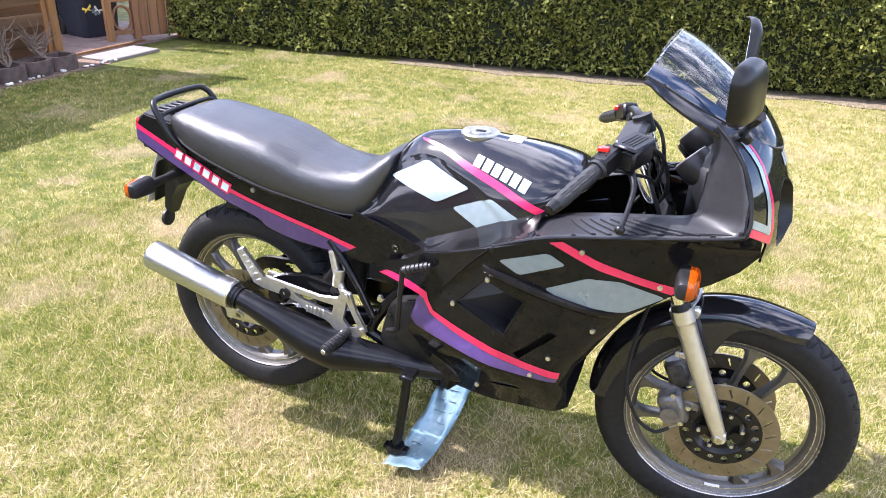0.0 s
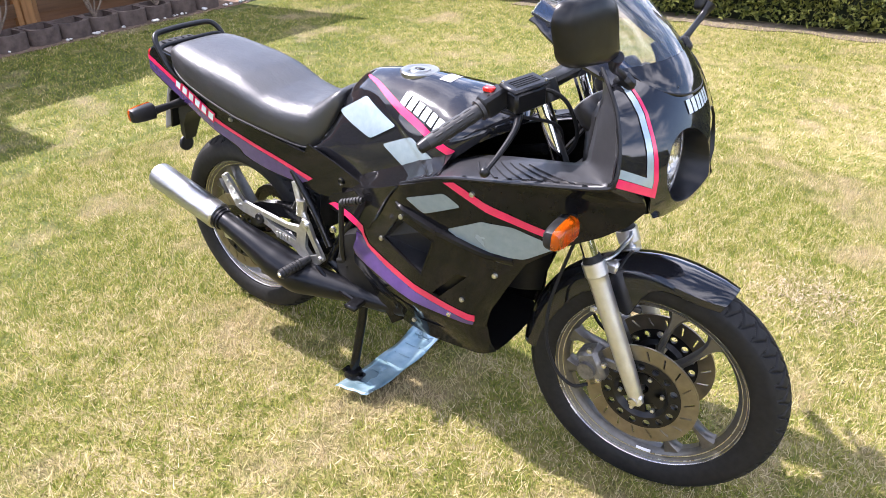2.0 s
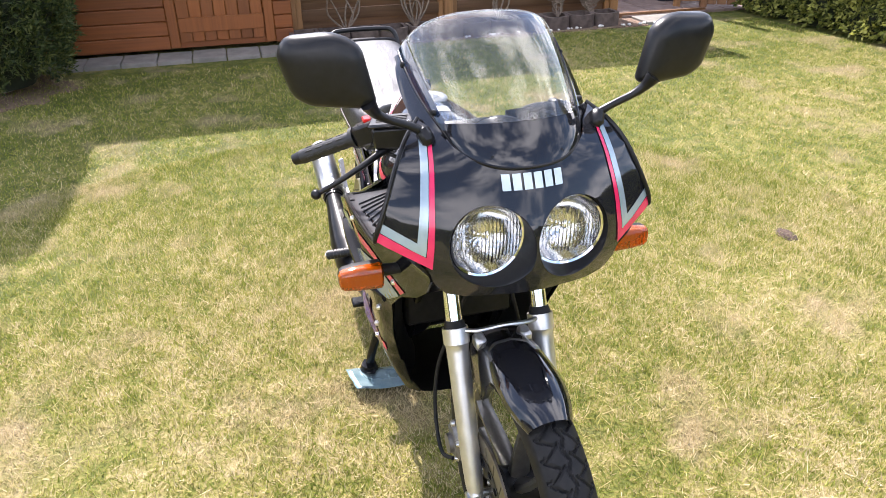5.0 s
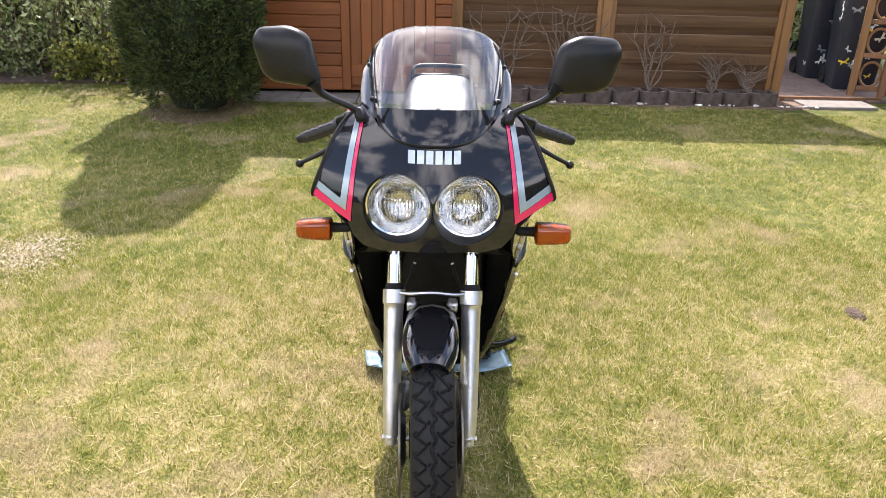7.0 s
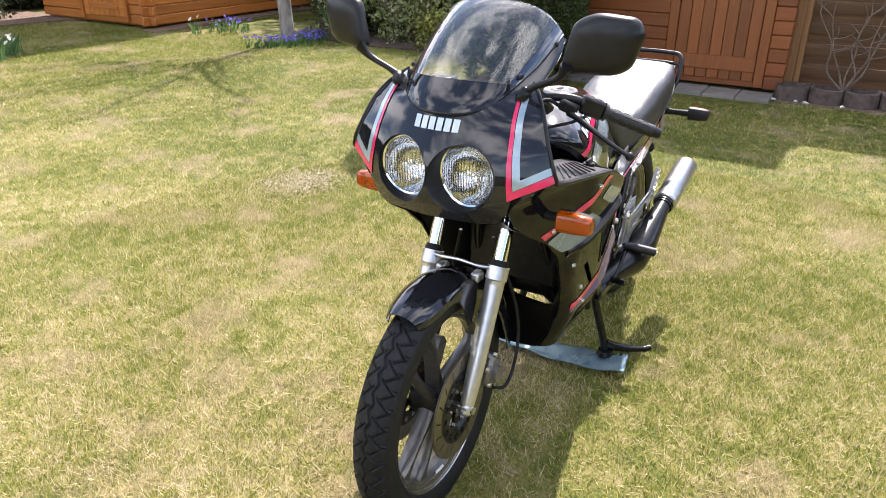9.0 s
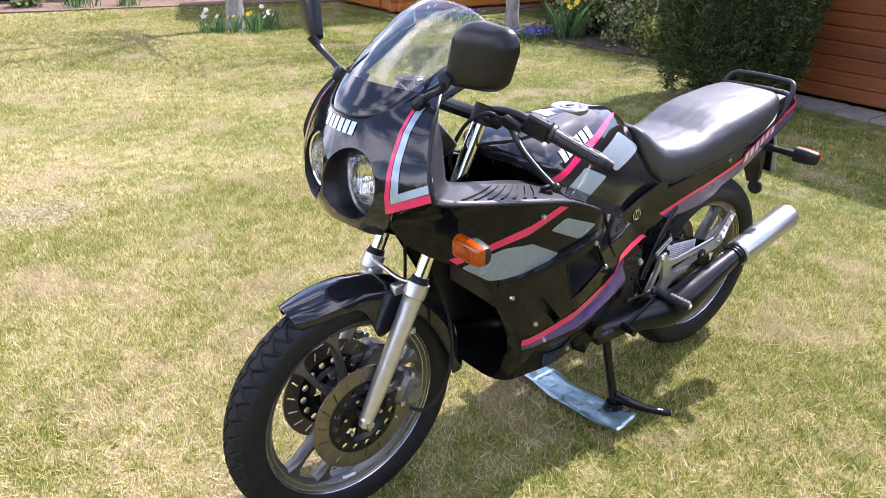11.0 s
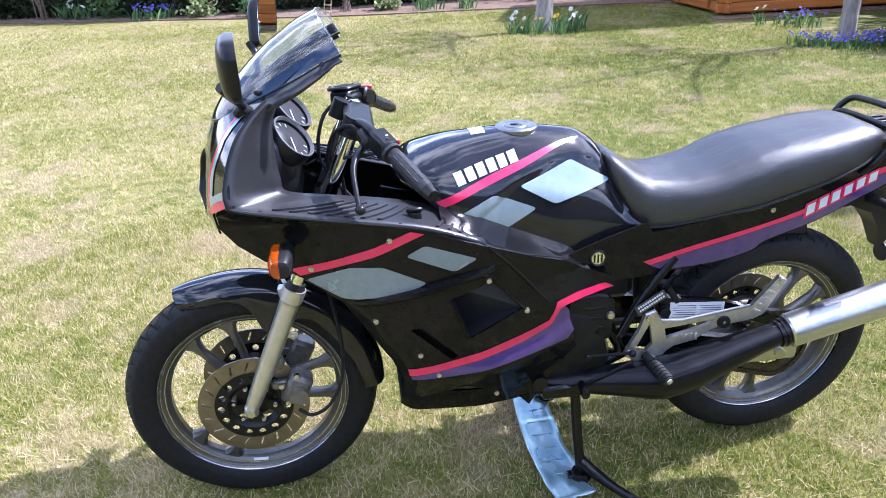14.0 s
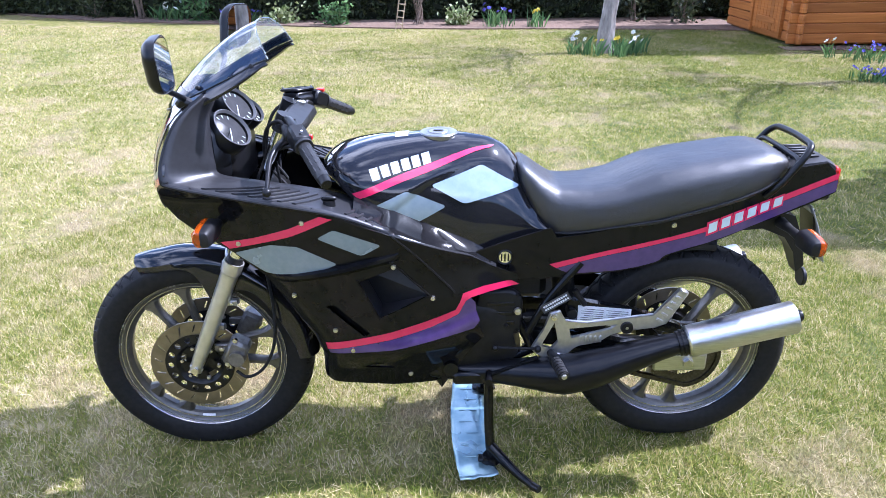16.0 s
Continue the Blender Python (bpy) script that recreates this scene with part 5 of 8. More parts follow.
def brake_disc(parent, c, y, r1=0.1335, slots=18):
    """A drilled carrier with a slotted disc."""
    bm = bmesh.new()
    n = slots
    rr = (0.092, 0.100, 0.124, r1)
    seg = n * 9
    for yy, flip in ((y - 0.0025, 0), (y + 0.0025, 1)):
        rings = [[bm.verts.new((c[0] + r * math.cos(2 * math.pi * (k + sh) / seg), yy, c[2] + r * math.sin(2 * math.pi * (k + sh) / seg))) for k in range(seg)]
                 for r, sh in zip(rr, (0, 0, 2.4, 2.4))]
        for i in range(3):
            for k in range(seg):
                if i == 1 and k % 9 == 2:
                    continue
                q = (rings[i][k], rings[i][(k + 1) % seg], rings[i + 1][(k + 1) % seg], rings[i + 1][k])
                bm.faces.new(q if flip else q[::-1])
        if flip == 0:
            first = rings
        else:
            for i in (0, 3):
                for k in range(seg):
                    bm.faces.new((first[i][k], first[i][(k + 1) % seg], rings[i][(k + 1) % seg], rings[i][k]))
            for k in range(seg):
                if k % 9 == 2:
                    a0, a1 = (first[1][k], first[1][(k + 1) % seg]), (first[2][k], first[2][(k + 1) % seg])
                    b0, b1 = (rings[1][k], rings[1][(k + 1) % seg]), (rings[2][k], rings[2][(k + 1) % seg])
                    bm.faces.new((a0[0], a1[0], b1[0], b0[0]))
                    bm.faces.new((a0[1], a1[1], b1[1], b0[1]))
    disc = part("brake_disc", bm, DISC, parent, "slotted golden-brown steel brake disc", smooth=False)
    bm = bmesh.new()
    s = 1 if y > 0 else -1
    holes, around = 15, 16
    half_a, rm, dr, rh = math.pi / holes, 0.080, 0.0145, 0.0088

    def at(r, a, yy):
        return bm.verts.new((c[0] + r * math.cos(a), yy, c[2] + r * math.sin(a)))
    for h in range(holes):
        a0 = 2 * half_a * h
        loops = []
        for yy in (y - 0.004, y + 0.004):
            outer, inner = [], []
            for k in range(around):
                q = 2 * math.pi * k / around
                cu, cv = math.cos(q), math.sin(q)
                w = max(abs(cu), abs(cv))
                outer.append(at(rm + dr * cv / w, a0 + half_a * cu / w, yy))
                inner.append(at(rm + rh * cv, a0 + rh * cu / rm, yy))
            loops.append((outer, inner))
        for k in range(around):
            j = (k + 1) % around
            (o0, i0), (o1, i1) = loops
            bm.faces.new((o0[k], o0[j], i0[j], i0[k]))
            bm.faces.new((o1[k], i1[k], i1[j], o1[j]))
            bm.faces.new((i0[k], i0[j], i1[j], i1[k]))
    seg = 60
    for yy in (y - 0.004, y + 0.004):
        rings = [[at(r, 2 * math.pi * k / seg, yy - s * off) for k in range(seg)] for r, off in ((0.030, 0.012), (0.056, 0.010), (0.0655, 0.0))]
        for i in range(2):
            for k in range(seg):
                if i == 0 and (k // 6) % 2 == 0:
                    continue
                bm.faces.new((rings[i][k], rings[i][(k + 1) % seg], rings[i + 1][(k + 1) % seg], rings[i + 1][k]))
    bmesh.ops.remove_doubles(bm, verts=list(bm.verts), dist=2e-5)
    part("carrier", bm, SATIN, disc, smooth=False)
    for k in range(6):
        a = 2 * math.pi * k / 6 + 0.2
        bolt((c[0] + 0.050 * math.cos(a), y + s * 0.0, c[2] + 0.050 * math.sin(a)), (0, s, 0), 0.006, disc, STEEL, "disc_bolt")
    return disc


fw = wheel("front_wheel", FRONT_AXLE, 0.309, 0.046, 0.030, (65, 178, 308), 48)
both(lambda s: brake_disc(fw, FRONT_AXLE, s * 0.072))
fw.rotation_euler = (0, 0, radians(3))
fw.scale = (1.03, 1.0, 1.03)
rw = wheel("rear_wheel", REAR_AXLE, 0.316, 0.055, 0.034, (20, 135, 283), 46)
brake_disc(rw, REAR_AXLE, -0.085)
for c_, dx in ((FRONT_AXLE, 0.03), (FRONT_AXLE, -0.02)):
    bm = bmesh.new()
    a0 = radians(-86 if dx > 0 else -84)
    s_ = 1 if dx > 0 else -1
    r0, r1 = (0.205, 0.213)
    vs = []
    for r, yy in ((0.2105, 0.0195), (0.2165, 0.0235)):
        vs.append([bm.verts.new((c_[0] + r * math.cos(a0 + q), s_ * (yy + 0.003), c_[2] + r * math.sin(a0 + q))) for q in np.linspace(-0.09, 0.09, 6)])
    for k in range(5):
        bm.faces.new((vs[0][k], vs[0][k + 1], vs[1][k + 1], vs[1][k]))
    part("rim_sticker", bm, PALE_PAPER, fw, "small pale sticker on the rim")

# axles
bm = bmesh.new()
cyl(bm, (1.385, -0.110, 0.304), (1.385, 0.110, 0.304), 0.008)
cyl(bm, (1.385, 0.104, 0.304), (1.385, 0.115, 0.304), 0.0105, segs=6)
cyl(bm, (1.385, -0.104, 0.304), (1.385, -0.115, 0.304), 0.0105, segs=6)
part("front_axle", bm, STEEL, bike)
bm = bmesh.new()
cyl(bm, (0, -0.13, 0.314), (0, 0.13, 0.314), 0.009)
cyl(bm, (0, 0.112, 0.314), (0, 0.130, 0.314), 0.015, segs=6)
cyl(bm, (0, -0.112, 0.314), (0, -0.130, 0.314), 0.015, segs=6)
part("rear_axle", bm, STEEL, bike)


# ---- fork ----
FK = Vector((-0.146, 0, 0.322)).normalized()


def fork_leg(s):
    y = s * 0.094
    base = Vector((1.392, y, 0.293))
    leg = empty("fork_leg", base)
    leg.parent = bike
    leg.matrix_parent_inverse = bike.matrix_basis.inverted()
    bm = bmesh.new()
    tube(bm, [base, base + FK * 0.04, base + FK * 0.10, base + FK * 0.20, base + FK * 0.30, base + FK * 0.338, base + FK * 0.342, base + FK * 0.375],
         [0.015, 0.019, 0.0215, 0.0225, 0.0235, 0.0245, 0.0275, 0.0275], 20, 2)
    part("slider", bm, FORK, leg, "brushed alloy fork slider")
    bm = bmesh.new()
    box(bm, (1.370, y - 0.013, 0.287), (1.402, y + 0.013, 0.322), 0.006)
    part("axle_clamp", bm, FORK, leg)
    bm = bmesh.new()
    a = base + FK * 0.374
    cyl(bm, a, a + FK * 0.016, 0.024, 0.020, 20)
    part("dust_seal", bm, RUBBER, leg)
    bm = bmesh.new()
    cyl(bm, a, base + FK * 0.80, 0.0175, segs=20)
    part("stanchion", bm, CHROME, leg, "chromed fork tube")
    p = base + FK * 0.235
    bm = bmesh.new()
    box(bm, (p.x - 0.050, y - 0.003, p.z - 0.006), (p.x - 0.018, y + 0.003, p.z + 0.010), 0.002)
    tab = part("bracket_tab", bm, ALLOY, leg, "small pale alloy bracket")
    bolt((p.x - 0.036, y + s * 0.003, p.z + 0.002), (0, s, 0), 0.0045, tab)
    bm = bmesh.new()
    q = base + FK * 0.345
    box(bm, (q.x - 0.002, y - s * 0.045 - 0.012, q.z - 0.014), (q.x + 0.034, y - s * 0.045 + 0.012, q.z + 0.014), 0.005)
    part("guard_mount", bm, FORK, leg)


both(fork_leg)
bm = bmesh.new()
top_ = Vector((1.392, 0, 0.293)) + FK * 0.375
tube(bm, [top_ + Vector((0.01, -0.094, 0)), top_ + Vector((0.03, -0.055, 0.004)), top_ + Vector((0.035, 0, 0.010)), top_ + Vector((0.03, 0.055, 0.004)), top_ + Vector((0.01, 0.094, 0))], 0.005, 8, 6)
part("fork_brace", bm, ALU, bike)
for d_ in (0.55, 0.77):
    bm = bmesh.new()
    c_ = Vector((1.372, 0, 0.293)) + FK * d_
    box(bm, (-0.035, -0.125, -0.016), (0.035, 0.125, 0.016), 0.012, Matrix.Translation(c_) @ pose(0, 0, 0, 0, -24, 0))
    part("fork_yoke", bm, DARKMETAL, bike)

# caliper, hose
def caliper(s):
    y = s * 0.078
    cal = empty("brake_caliper", (1.26, y, 0.33))
    cal.parent = bike
    cal.matrix_parent_inverse = bike.matrix_basis.inverted()
    bm = bmesh.new()
    box(bm, (-0.030, -0.028, -0.042), (0.030, 0.028, 0.042), 0.010, Matrix.Translation((1.268, y + s * 0.004, 0.352)) @ pose(0, 0, 0, 0, -28, 0))
    part("body", bm, CALIPER, cal, "weathered alloy brake caliper")
    bm = bmesh.new()
    cyl(bm, (1.262, y + s * 0.02, 0.343), (1.262, y + s * 0.042, 0.343), 0.024, 0.022, 20)
    part("piston_cap", bm, CALIPER, cal)
    for dx, dz in ((0.0, 0.055), (0.04, 0.03), (0.03, -0.02)):
        bolt((1.262 + dx, y + s * 0.030, 0.343 + dz), (0, s, 0), 0.008, cal)
    bm = bmesh.new()
    box(bm, (1.285, y - 0.006, 0.35), (1.33, y + 0.010, 0.375), 0.004, None)
    part("bracket", bm, CALIPER, cal)
    bm = bmesh.new()
    box(bm, (1.29, y - 0.006, 0.42), (1.315, y + 0.012, 0.438), 0.003)
    part("bracket", bm, CALIPER, cal)
    bm = bmesh.new()
    tube(bm, [(1.268, y + s * 0.03, 0.300), (1.235, y + s * 0.045, 0.290), (1.19, y + s * 0.045, 0.315), (1.155, y + s * 0.04, 0.38), (1.145, y + s * 0.03, 0.46), (1.152, y + s * 0.01, 0.54), (1.18, y * 0.6, 0.68)], 0.0045, 8)
    part("brake_hose", bm, RUBBER, cal)


both(caliper)

# front mudguard
def mudguard(name, c, R, a0, a1, half, depth, material, tip, n=44):
    bm = bmesh.new()
    rows = []
    for k in range(n + 1):
        t = k / n
        a = radians(a0 + (a1 - a0) * t)
        d = depth(math.degrees(a))
        wd = half * (1 - tip * max(0, 1 - t / 0.14) ** 2 * 0.55)
        lift = 0.008 * max(0, 1 - t / 0.1)
        prof = [(-wd * 1.08, -d), (-wd * 1.06, -d * 0.5), (-wd, -0.012), (-wd * 0.86, 0.0), (-wd * 0.5, 0.010), (0, 0.014), (wd * 0.5, 0.010), (wd * 0.86, 0.0), (wd, -0.012), (wd * 1.06, -d * 0.5), (wd * 1.08, -d)]
        prof = prof + [(y * 0.95, r - 0.004) for y, r in prof[::-1]]
        rows.append([(c[0] + (R + lift + r) * math.cos(a), c[1] + y, c[2] + (R + lift + r) * math.sin(a)) for y, r in prof])
    loft(bm, rows)
    return part(name, bm, material, bike)


mg = mudguard("front_mudguard", FRONT_AXLE, 0.326, 64, 179, 0.058, lambda a: 0.030 + 0.085 * math.exp(-((a - 108) / 11) ** 2) + 0.02 * math.exp(-((a - 150) / 30) ** 2), PAINT_TANK, 0.6)
mg["label"] = "glossy black front mudguard"
mudguard("rear_mudguard", REAR_AXLE, 0.352, 62, 100, 0.056, lambda a: 0.03, PLASTIC, 0.0, 20)


# ---- tank ----
def tank():
    bm = bmesh.new()
    rings = []
    xs = sorted(set(list(np.linspace(0.405, 0.99, 72)) + [0.50, 0.54, 0.95, 0.975]))
    us = [0.0, 0.08, 0.15] + [0.15 + 0.85 * math.sin(math.pi / 2 * k / 34) for k in range(1, 34)]
    for x in xs:
        b, t, w = lerp_table(TANK, x)
        left = [(x, tank_y(x, u), b + (t - b) * u) for u in us]
        rings.append(left + [(x, 0, t)] + [(x, -y, z) for _, y, z in left[::-1]])
    loft(bm, rings)
    t = part("fuel_tank", bm, PAINT_TANK, bike, "glossy charcoal-black fuel tank")
    # filler cap
    cap = empty("filler_cap", (0.69, 0, 0.955))
    cap.parent = bike
    cap.matrix_parent_inverse = bike.matrix_basis.inverted()
    m = pose(0.69, 0, 0.9530, 90, 0, 0)
    bm = bmesh.new()
    lathe(bm, [(0.027, -0.010), (0.050, -0.018), (0.050, -0.0005), (0.047, 0.0025), (0.029, 0.0025), (0.027, 0.001)], m=m, segs=48)
    part("ring", bm, CAP_METAL, cap, "bright alloy cap ring")
    bm = bmesh.new()
    lathe(bm, [(0.0005, -0.011), (0.024, -0.011), (0.0262, -0.006), (0.0262, 0.0022), (0.0245, 0.0038), (0.0005, 0.0038)], m=m, segs=40)
    part("lid", bm, CAP_METAL, cap)
    bm = bmesh.new()
    box(bm, (0.677, -0.006, 0.9562), (0.703, 0.006, 0.9590), 0.002)
    part("lock_flap", bm, SATIN, cap)
    bm = bmesh.new()
    rows = []
    for x in (0.768, 0.785, 0.802):
        b, top, w = lerp_table(TANK, x)
        row = []
        for y in np.linspace(-0.028, 0.028, 9):
            s = (1 - (abs(float(y)) / w) ** 2) ** 0.4
            row.append((x, float(y), b + (top - b) * (0.15 + 0.85 * s) + 0.0009))
        rows.append(row)
    loft(bm, rows, caps=False, closed=False)
    part("warning_sticker", bm, GREY_PAPER, t, "pale warning sticker")
    return t


fuel = tank()


def decal(name, outline, f, s, material, parent, lift=0.0016, r=0.0, step=0.025):
    if f is f_tank:
        step = 0.009
    elif f is f_fair:
        step = 0.013
    return part(name, shell(rounded(outline, r) if r else outline, f, s, 0.0, step, lift), material, parent)


def bars(name, quad, count, f, s, material, parent, gap=0.22, slant=0.0, lift=0.002):
    """A row of plain bars standing for a word, inside a slanted quad (start-low, end-low, end-high, start-high)."""
    a, b, c, d = [Vector(p) for p in quad]
    for k in range(count):
        t0, t1 = (k + gap * 0.5) / count, (k + 1 - gap * 0.5) / count
        poly = [a.lerp(b, t0), a.lerp(b, t1), d.lerp(c, t1), d.lerp(c, t0)]
        decal(name, [tuple(p) for p in poly], f, s, material, parent, lift)


def tank_marks(s):
    decal("silver_lozenge", [(0.712, 0.850), (0.582, 0.888), (0.482, 0.829), (0.628, 0.800)], f_tank, s, SILVER_BLUE, fuel, 0.0026, r=0.010)
    decal("silver_lozenge", [(0.852, 0.810), (0.772, 0.842), (0.672, 0.797), (0.750, 0.757)], f_tank, s, SILVER_BLUE, fuel, 0.0026, r=0.010)
    line = curved([(0.905, 0.842), (0.80, 0.876), (0.70, 0.904), (0.62, 0.9225), (0.57, 0.9265), (0.548, 0.9250)])
    low = curved([(0.552, 0.9225), (0.585, 0.9190), (0.62, 0.9120), (0.70, 0.888), (0.80, 0.858), (0.888, 0.828)])
    decal("pink_stripe", line + low, f_tank, s, PINK, fuel)
    bars("white_bar", [(0.856, 0.869), (0.706, 0.903), (0.712, 0.925), (0.866, 0.894)], 6, f_tank, s, WHITE_TAPE, fuel, 0.24)


both(tank_marks)


# ---- seat ----
SEAT = [(0.488, 0.862, 0.880, 0.070), (0.475, 0.835, 0.884, 0.084), (0.455, 0.795, 0.874, 0.096), (0.42, 0.735, 0.848, 0.108), (0.386, 0.704, 0.826, 0.116), (0.34, 0.710, 0.822, 0.124), (0.295, 0.718, 0.823, 0.131),
        (0.228, 0.731, 0.835, 0.138), (0.18, 0.740, 0.856, 0.142), (0.135, 0.748, 0.874, 0.145), (0.062, 0.768, 0.890, 0.146), (0.0, 0.784, 0.898, 0.144), (-0.083, 0.808, 0.910, 0.136),
        (-0.14, 0.829, 0.915, 0.124), (-0.175, 0.848, 0.908, 0.108), (-0.20, 0.866, 0.895, 0.090), (-0.212, 0.876, 0.885, 0.070)]
bm = bmesh.new()
rows_ = []
for x in np.linspace(0.488, -0.212, 54):
    b_z, t_z, w_ = lerp_table(sorted(SEAT), x)
    pts = []
    for k in range(13):
        a = math.pi * k / 12
        y = w_ * math.copysign(abs(math.cos(a)) ** 0.46, math.cos(a))
        z = b_z + (t_z - b_z) * (0.20 + 0.80 * math.sin(a) ** 0.54) if 0 < k < 12 else b_z + (t_z - b_z) * 0.16
        pts.append((x, y, z))
    rows_.append([(x, w_ * 0.90, b_z - 0.022), (x, w_ * 0.97, b_z)] + pts + [(x, -w_ * 0.97, b_z), (x, -w_ * 0.90, b_z - 0.022)])
loft(bm, rows_)
seat = part("seat", bm, VINYL, bike, "creased black vinyl dual seat")
mod_ = seat.modifiers.new("round", "SUBSURF")
mod_.levels = mod_.render_levels = 1


def seat_piping(s):
    bm = bmesh.new()
    pts = []
    for x in np.linspace(0.39, -0.17, 16):
        b_z, t_z, w_ = lerp_table(sorted(SEAT), x)
        pts.append((x, s * (w_ * 0.985), b_z + 0.004))
    tube(bm, pts, 0.0032, 8, 3)
    part("seat_trim", bm, PLASTIC, seat)


both(seat_piping)


# ---- side covers and tail ----
SIDE = [(0.610, 0.672), (0.50, 0.706), (0.405, 0.734), (0.388, 0.704), (0.30, 0.717), (0.16, 0.744), (-0.033, 0.794), (-0.14, 0.829), (-0.185, 0.868), (-0.30, 0.880), (-0.326, 0.856), (-0.338, 0.800),
        (-0.28, 0.774), (-0.17, 0.735), (-0.05, 0.690), (0.085, 0.648), (0.12, 0.622), (0.219, 0.602), (0.352, 0.592), (0.42, 0.584), (0.487, 0.588), (0.56, 0.638)]


def side_cover(s):
    sc = part("side_cover", shell(SIDE, f_side, s, 0.005, 0.03), PAINT, bike, "glossy black side cover")
    top = [(0.404, 0.628), (0.28, 0.660), (0.154, 0.688), (0.10, 0.700), (0.015, 0.724), (-0.12, 0.774), (-0.335, 0.852)]
    mid = [(-0.336, 0.836), (-0.12, 0.757), (0.01, 0.711), (0.10, 0.688), (0.153, 0.675), (0.28, 0.646), (0.385, 0.616)]
    low = [(0.348, 0.598), (0.219, 0.607), (0.125, 0.628), (0.09, 0.652), (-0.05, 0.694), (-0.17, 0.739), (-0.337, 0.803)]
    decal("pink_stripe", curved(top) + curved(mid), f_side, s, PINK, sc)
    decal("purple_stripe", curved([(-0.3365, 0.835), (-0.12, 0.756), (0.01, 0.710), (0.10, 0.687), (0.153, 0.674), (0.28, 0.645), (0.385, 0.615)]) + curved(low), f_side, s, PURPLE, sc)
    q = [Vector((0.004, 0.700)), Vector((-0.196, 0.773)), Vector((-0.190, 0.806)), Vector((0.014, 0.740))]
    if s < 0:
        q = [Vector((0.004, 0.704)), Vector((-0.196, 0.776)), Vector((-0.190, 0.806)), Vector((0.014, 0.738))]
    lean = Vector((-0.008 * s, 0.0))
    q[2], q[3] = q[2] + lean, q[3] + lean
    bars("pink_bar", q, 6, f_side, s, PINK, sc, 0.08, lift=0.0030)
    inset = [q[0].lerp(q[3], 0.16), q[1].lerp(q[2], 0.16), q[1].lerp(q[2], 0.86), q[0].lerp(q[3], 0.86)]
    bars("pale_bar", inset, 6, f_side, s, WHITE_TAPE, sc, 0.36, lift=0.0042)
    lock = Vector((0.522, s * (f_side(0.522, 0.655) + 0.002), 0.655))
    m = Matrix.Translation(lock) @ (Matrix() if s > 0 else pose(0, 0, 0, 0, 0, 180))
    r = 0.021 if s > 0 else 0.010
    bm = bmesh.new()
    lathe(bm, [(r * 0.78, -0.004), (r, -0.004), (r, 0.001), (r * 0.92, 0.003), (r * 0.78, 0.001)], m=m, segs=32)
    part("cover_lock", bm, SATIN, sc)
    bm = bmesh.new()
    lathe(bm, [(0.0003, -0.004), (r * 0.76, -0.004), (r * 0.76, 0.0005), (0.0003, 0.0010)], m=m, segs=32, closed=False)
    part("lock_face", bm, CHROME, sc)
    for k in (-1, 0, 1):
        bm = bmesh.new()
        box(bm, (-0.0018, 0.0004, -r * 0.48), (0.0018, 0.0022, r * 0.48), 0.0, m @ Matrix.Translation((k * r * 0.42, 0, 0)))
        part("lock_slot", bm, SATIN, sc)
    bolt((0.09, s * (f_side(0.09, 0.735) + 0.002), 0.735), (0, s, 0), 0.008, sc)


both(side_cover)
bm = bmesh.new()
rows_ = []
for x, z, w_ in ((-0.185, 0.868, 0.088), (-0.22, 0.876, 0.086), (-0.30, 0.883, 0.078), (-0.327, 0.868, 0.074)):
    rows_.append([(x, w_, z - 0.012), (x, w_ * 0.96, z), (x, w_ * 0.7, z + 0.006), (x, 0, z + 0.008), (x, -w_ * 0.7, z + 0.006), (x, -w_ * 0.96, z), (x, -w_, z - 0.012)])
loft(bm, rows_, caps=False, closed=False)
part("tail_top", bm, PLASTIC, bike, "ribbed black tail cover")
for y in (-0.05, -0.025, 0.0, 0.025, 0.05):
    bm = bmesh.new()
    box(bm, (-0.29, y - 0.004, 0.884), (-0.215, y + 0.004, 0.8935), 0.002)
    part("tail_rib", bm, PLASTIC, bike)
bm = bmesh.new()
box(bm, (-0.344, -0.076, 0.802), (-0.322, 0.076, 0.866), 0.008)
part("tail_light", bm, LENS_RED, bike, "red tail lamp lens")
bm = bmesh.new()
box(bm, (-0.33, -0.072, 0.775), (-0.18, 0.072, 0.802), 0.006)
part("tail_tray", bm, PLASTIC, bike)
# grab rail
bm = bmesh.new()
tube(bm, [(-0.142, 0.106, 0.800), (-0.165, 0.122, 0.835), (-0.198, 0.122, 0.880), (-0.222, 0.118, 0.913), (-0.238, 0.100, 0.930), (-0.244, 0.06, 0.933), (-0.246, 0.0, 0.934),
          (-0.244, -0.06, 0.933), (-0.238, -0.100, 0.930), (-0.222, -0.118, 0.913), (-0.198, -0.122, 0.880), (-0.165, -0.122, 0.835), (-0.142, -0.106, 0.800)], 0.0085, 12, 5)
part("grab_rail", bm, SATIN, bike, "black tubular grab rail")
bm = bmesh.new()
tube(bm, [(-0.205, 0.118, 0.89), (-0.21, 0.085, 0.90), (-0.21, -0.085, 0.90), (-0.205, -0.118, 0.89)], 0.0065, 10, 4)
part("rail_crossbar", bm, SATIN, bike)

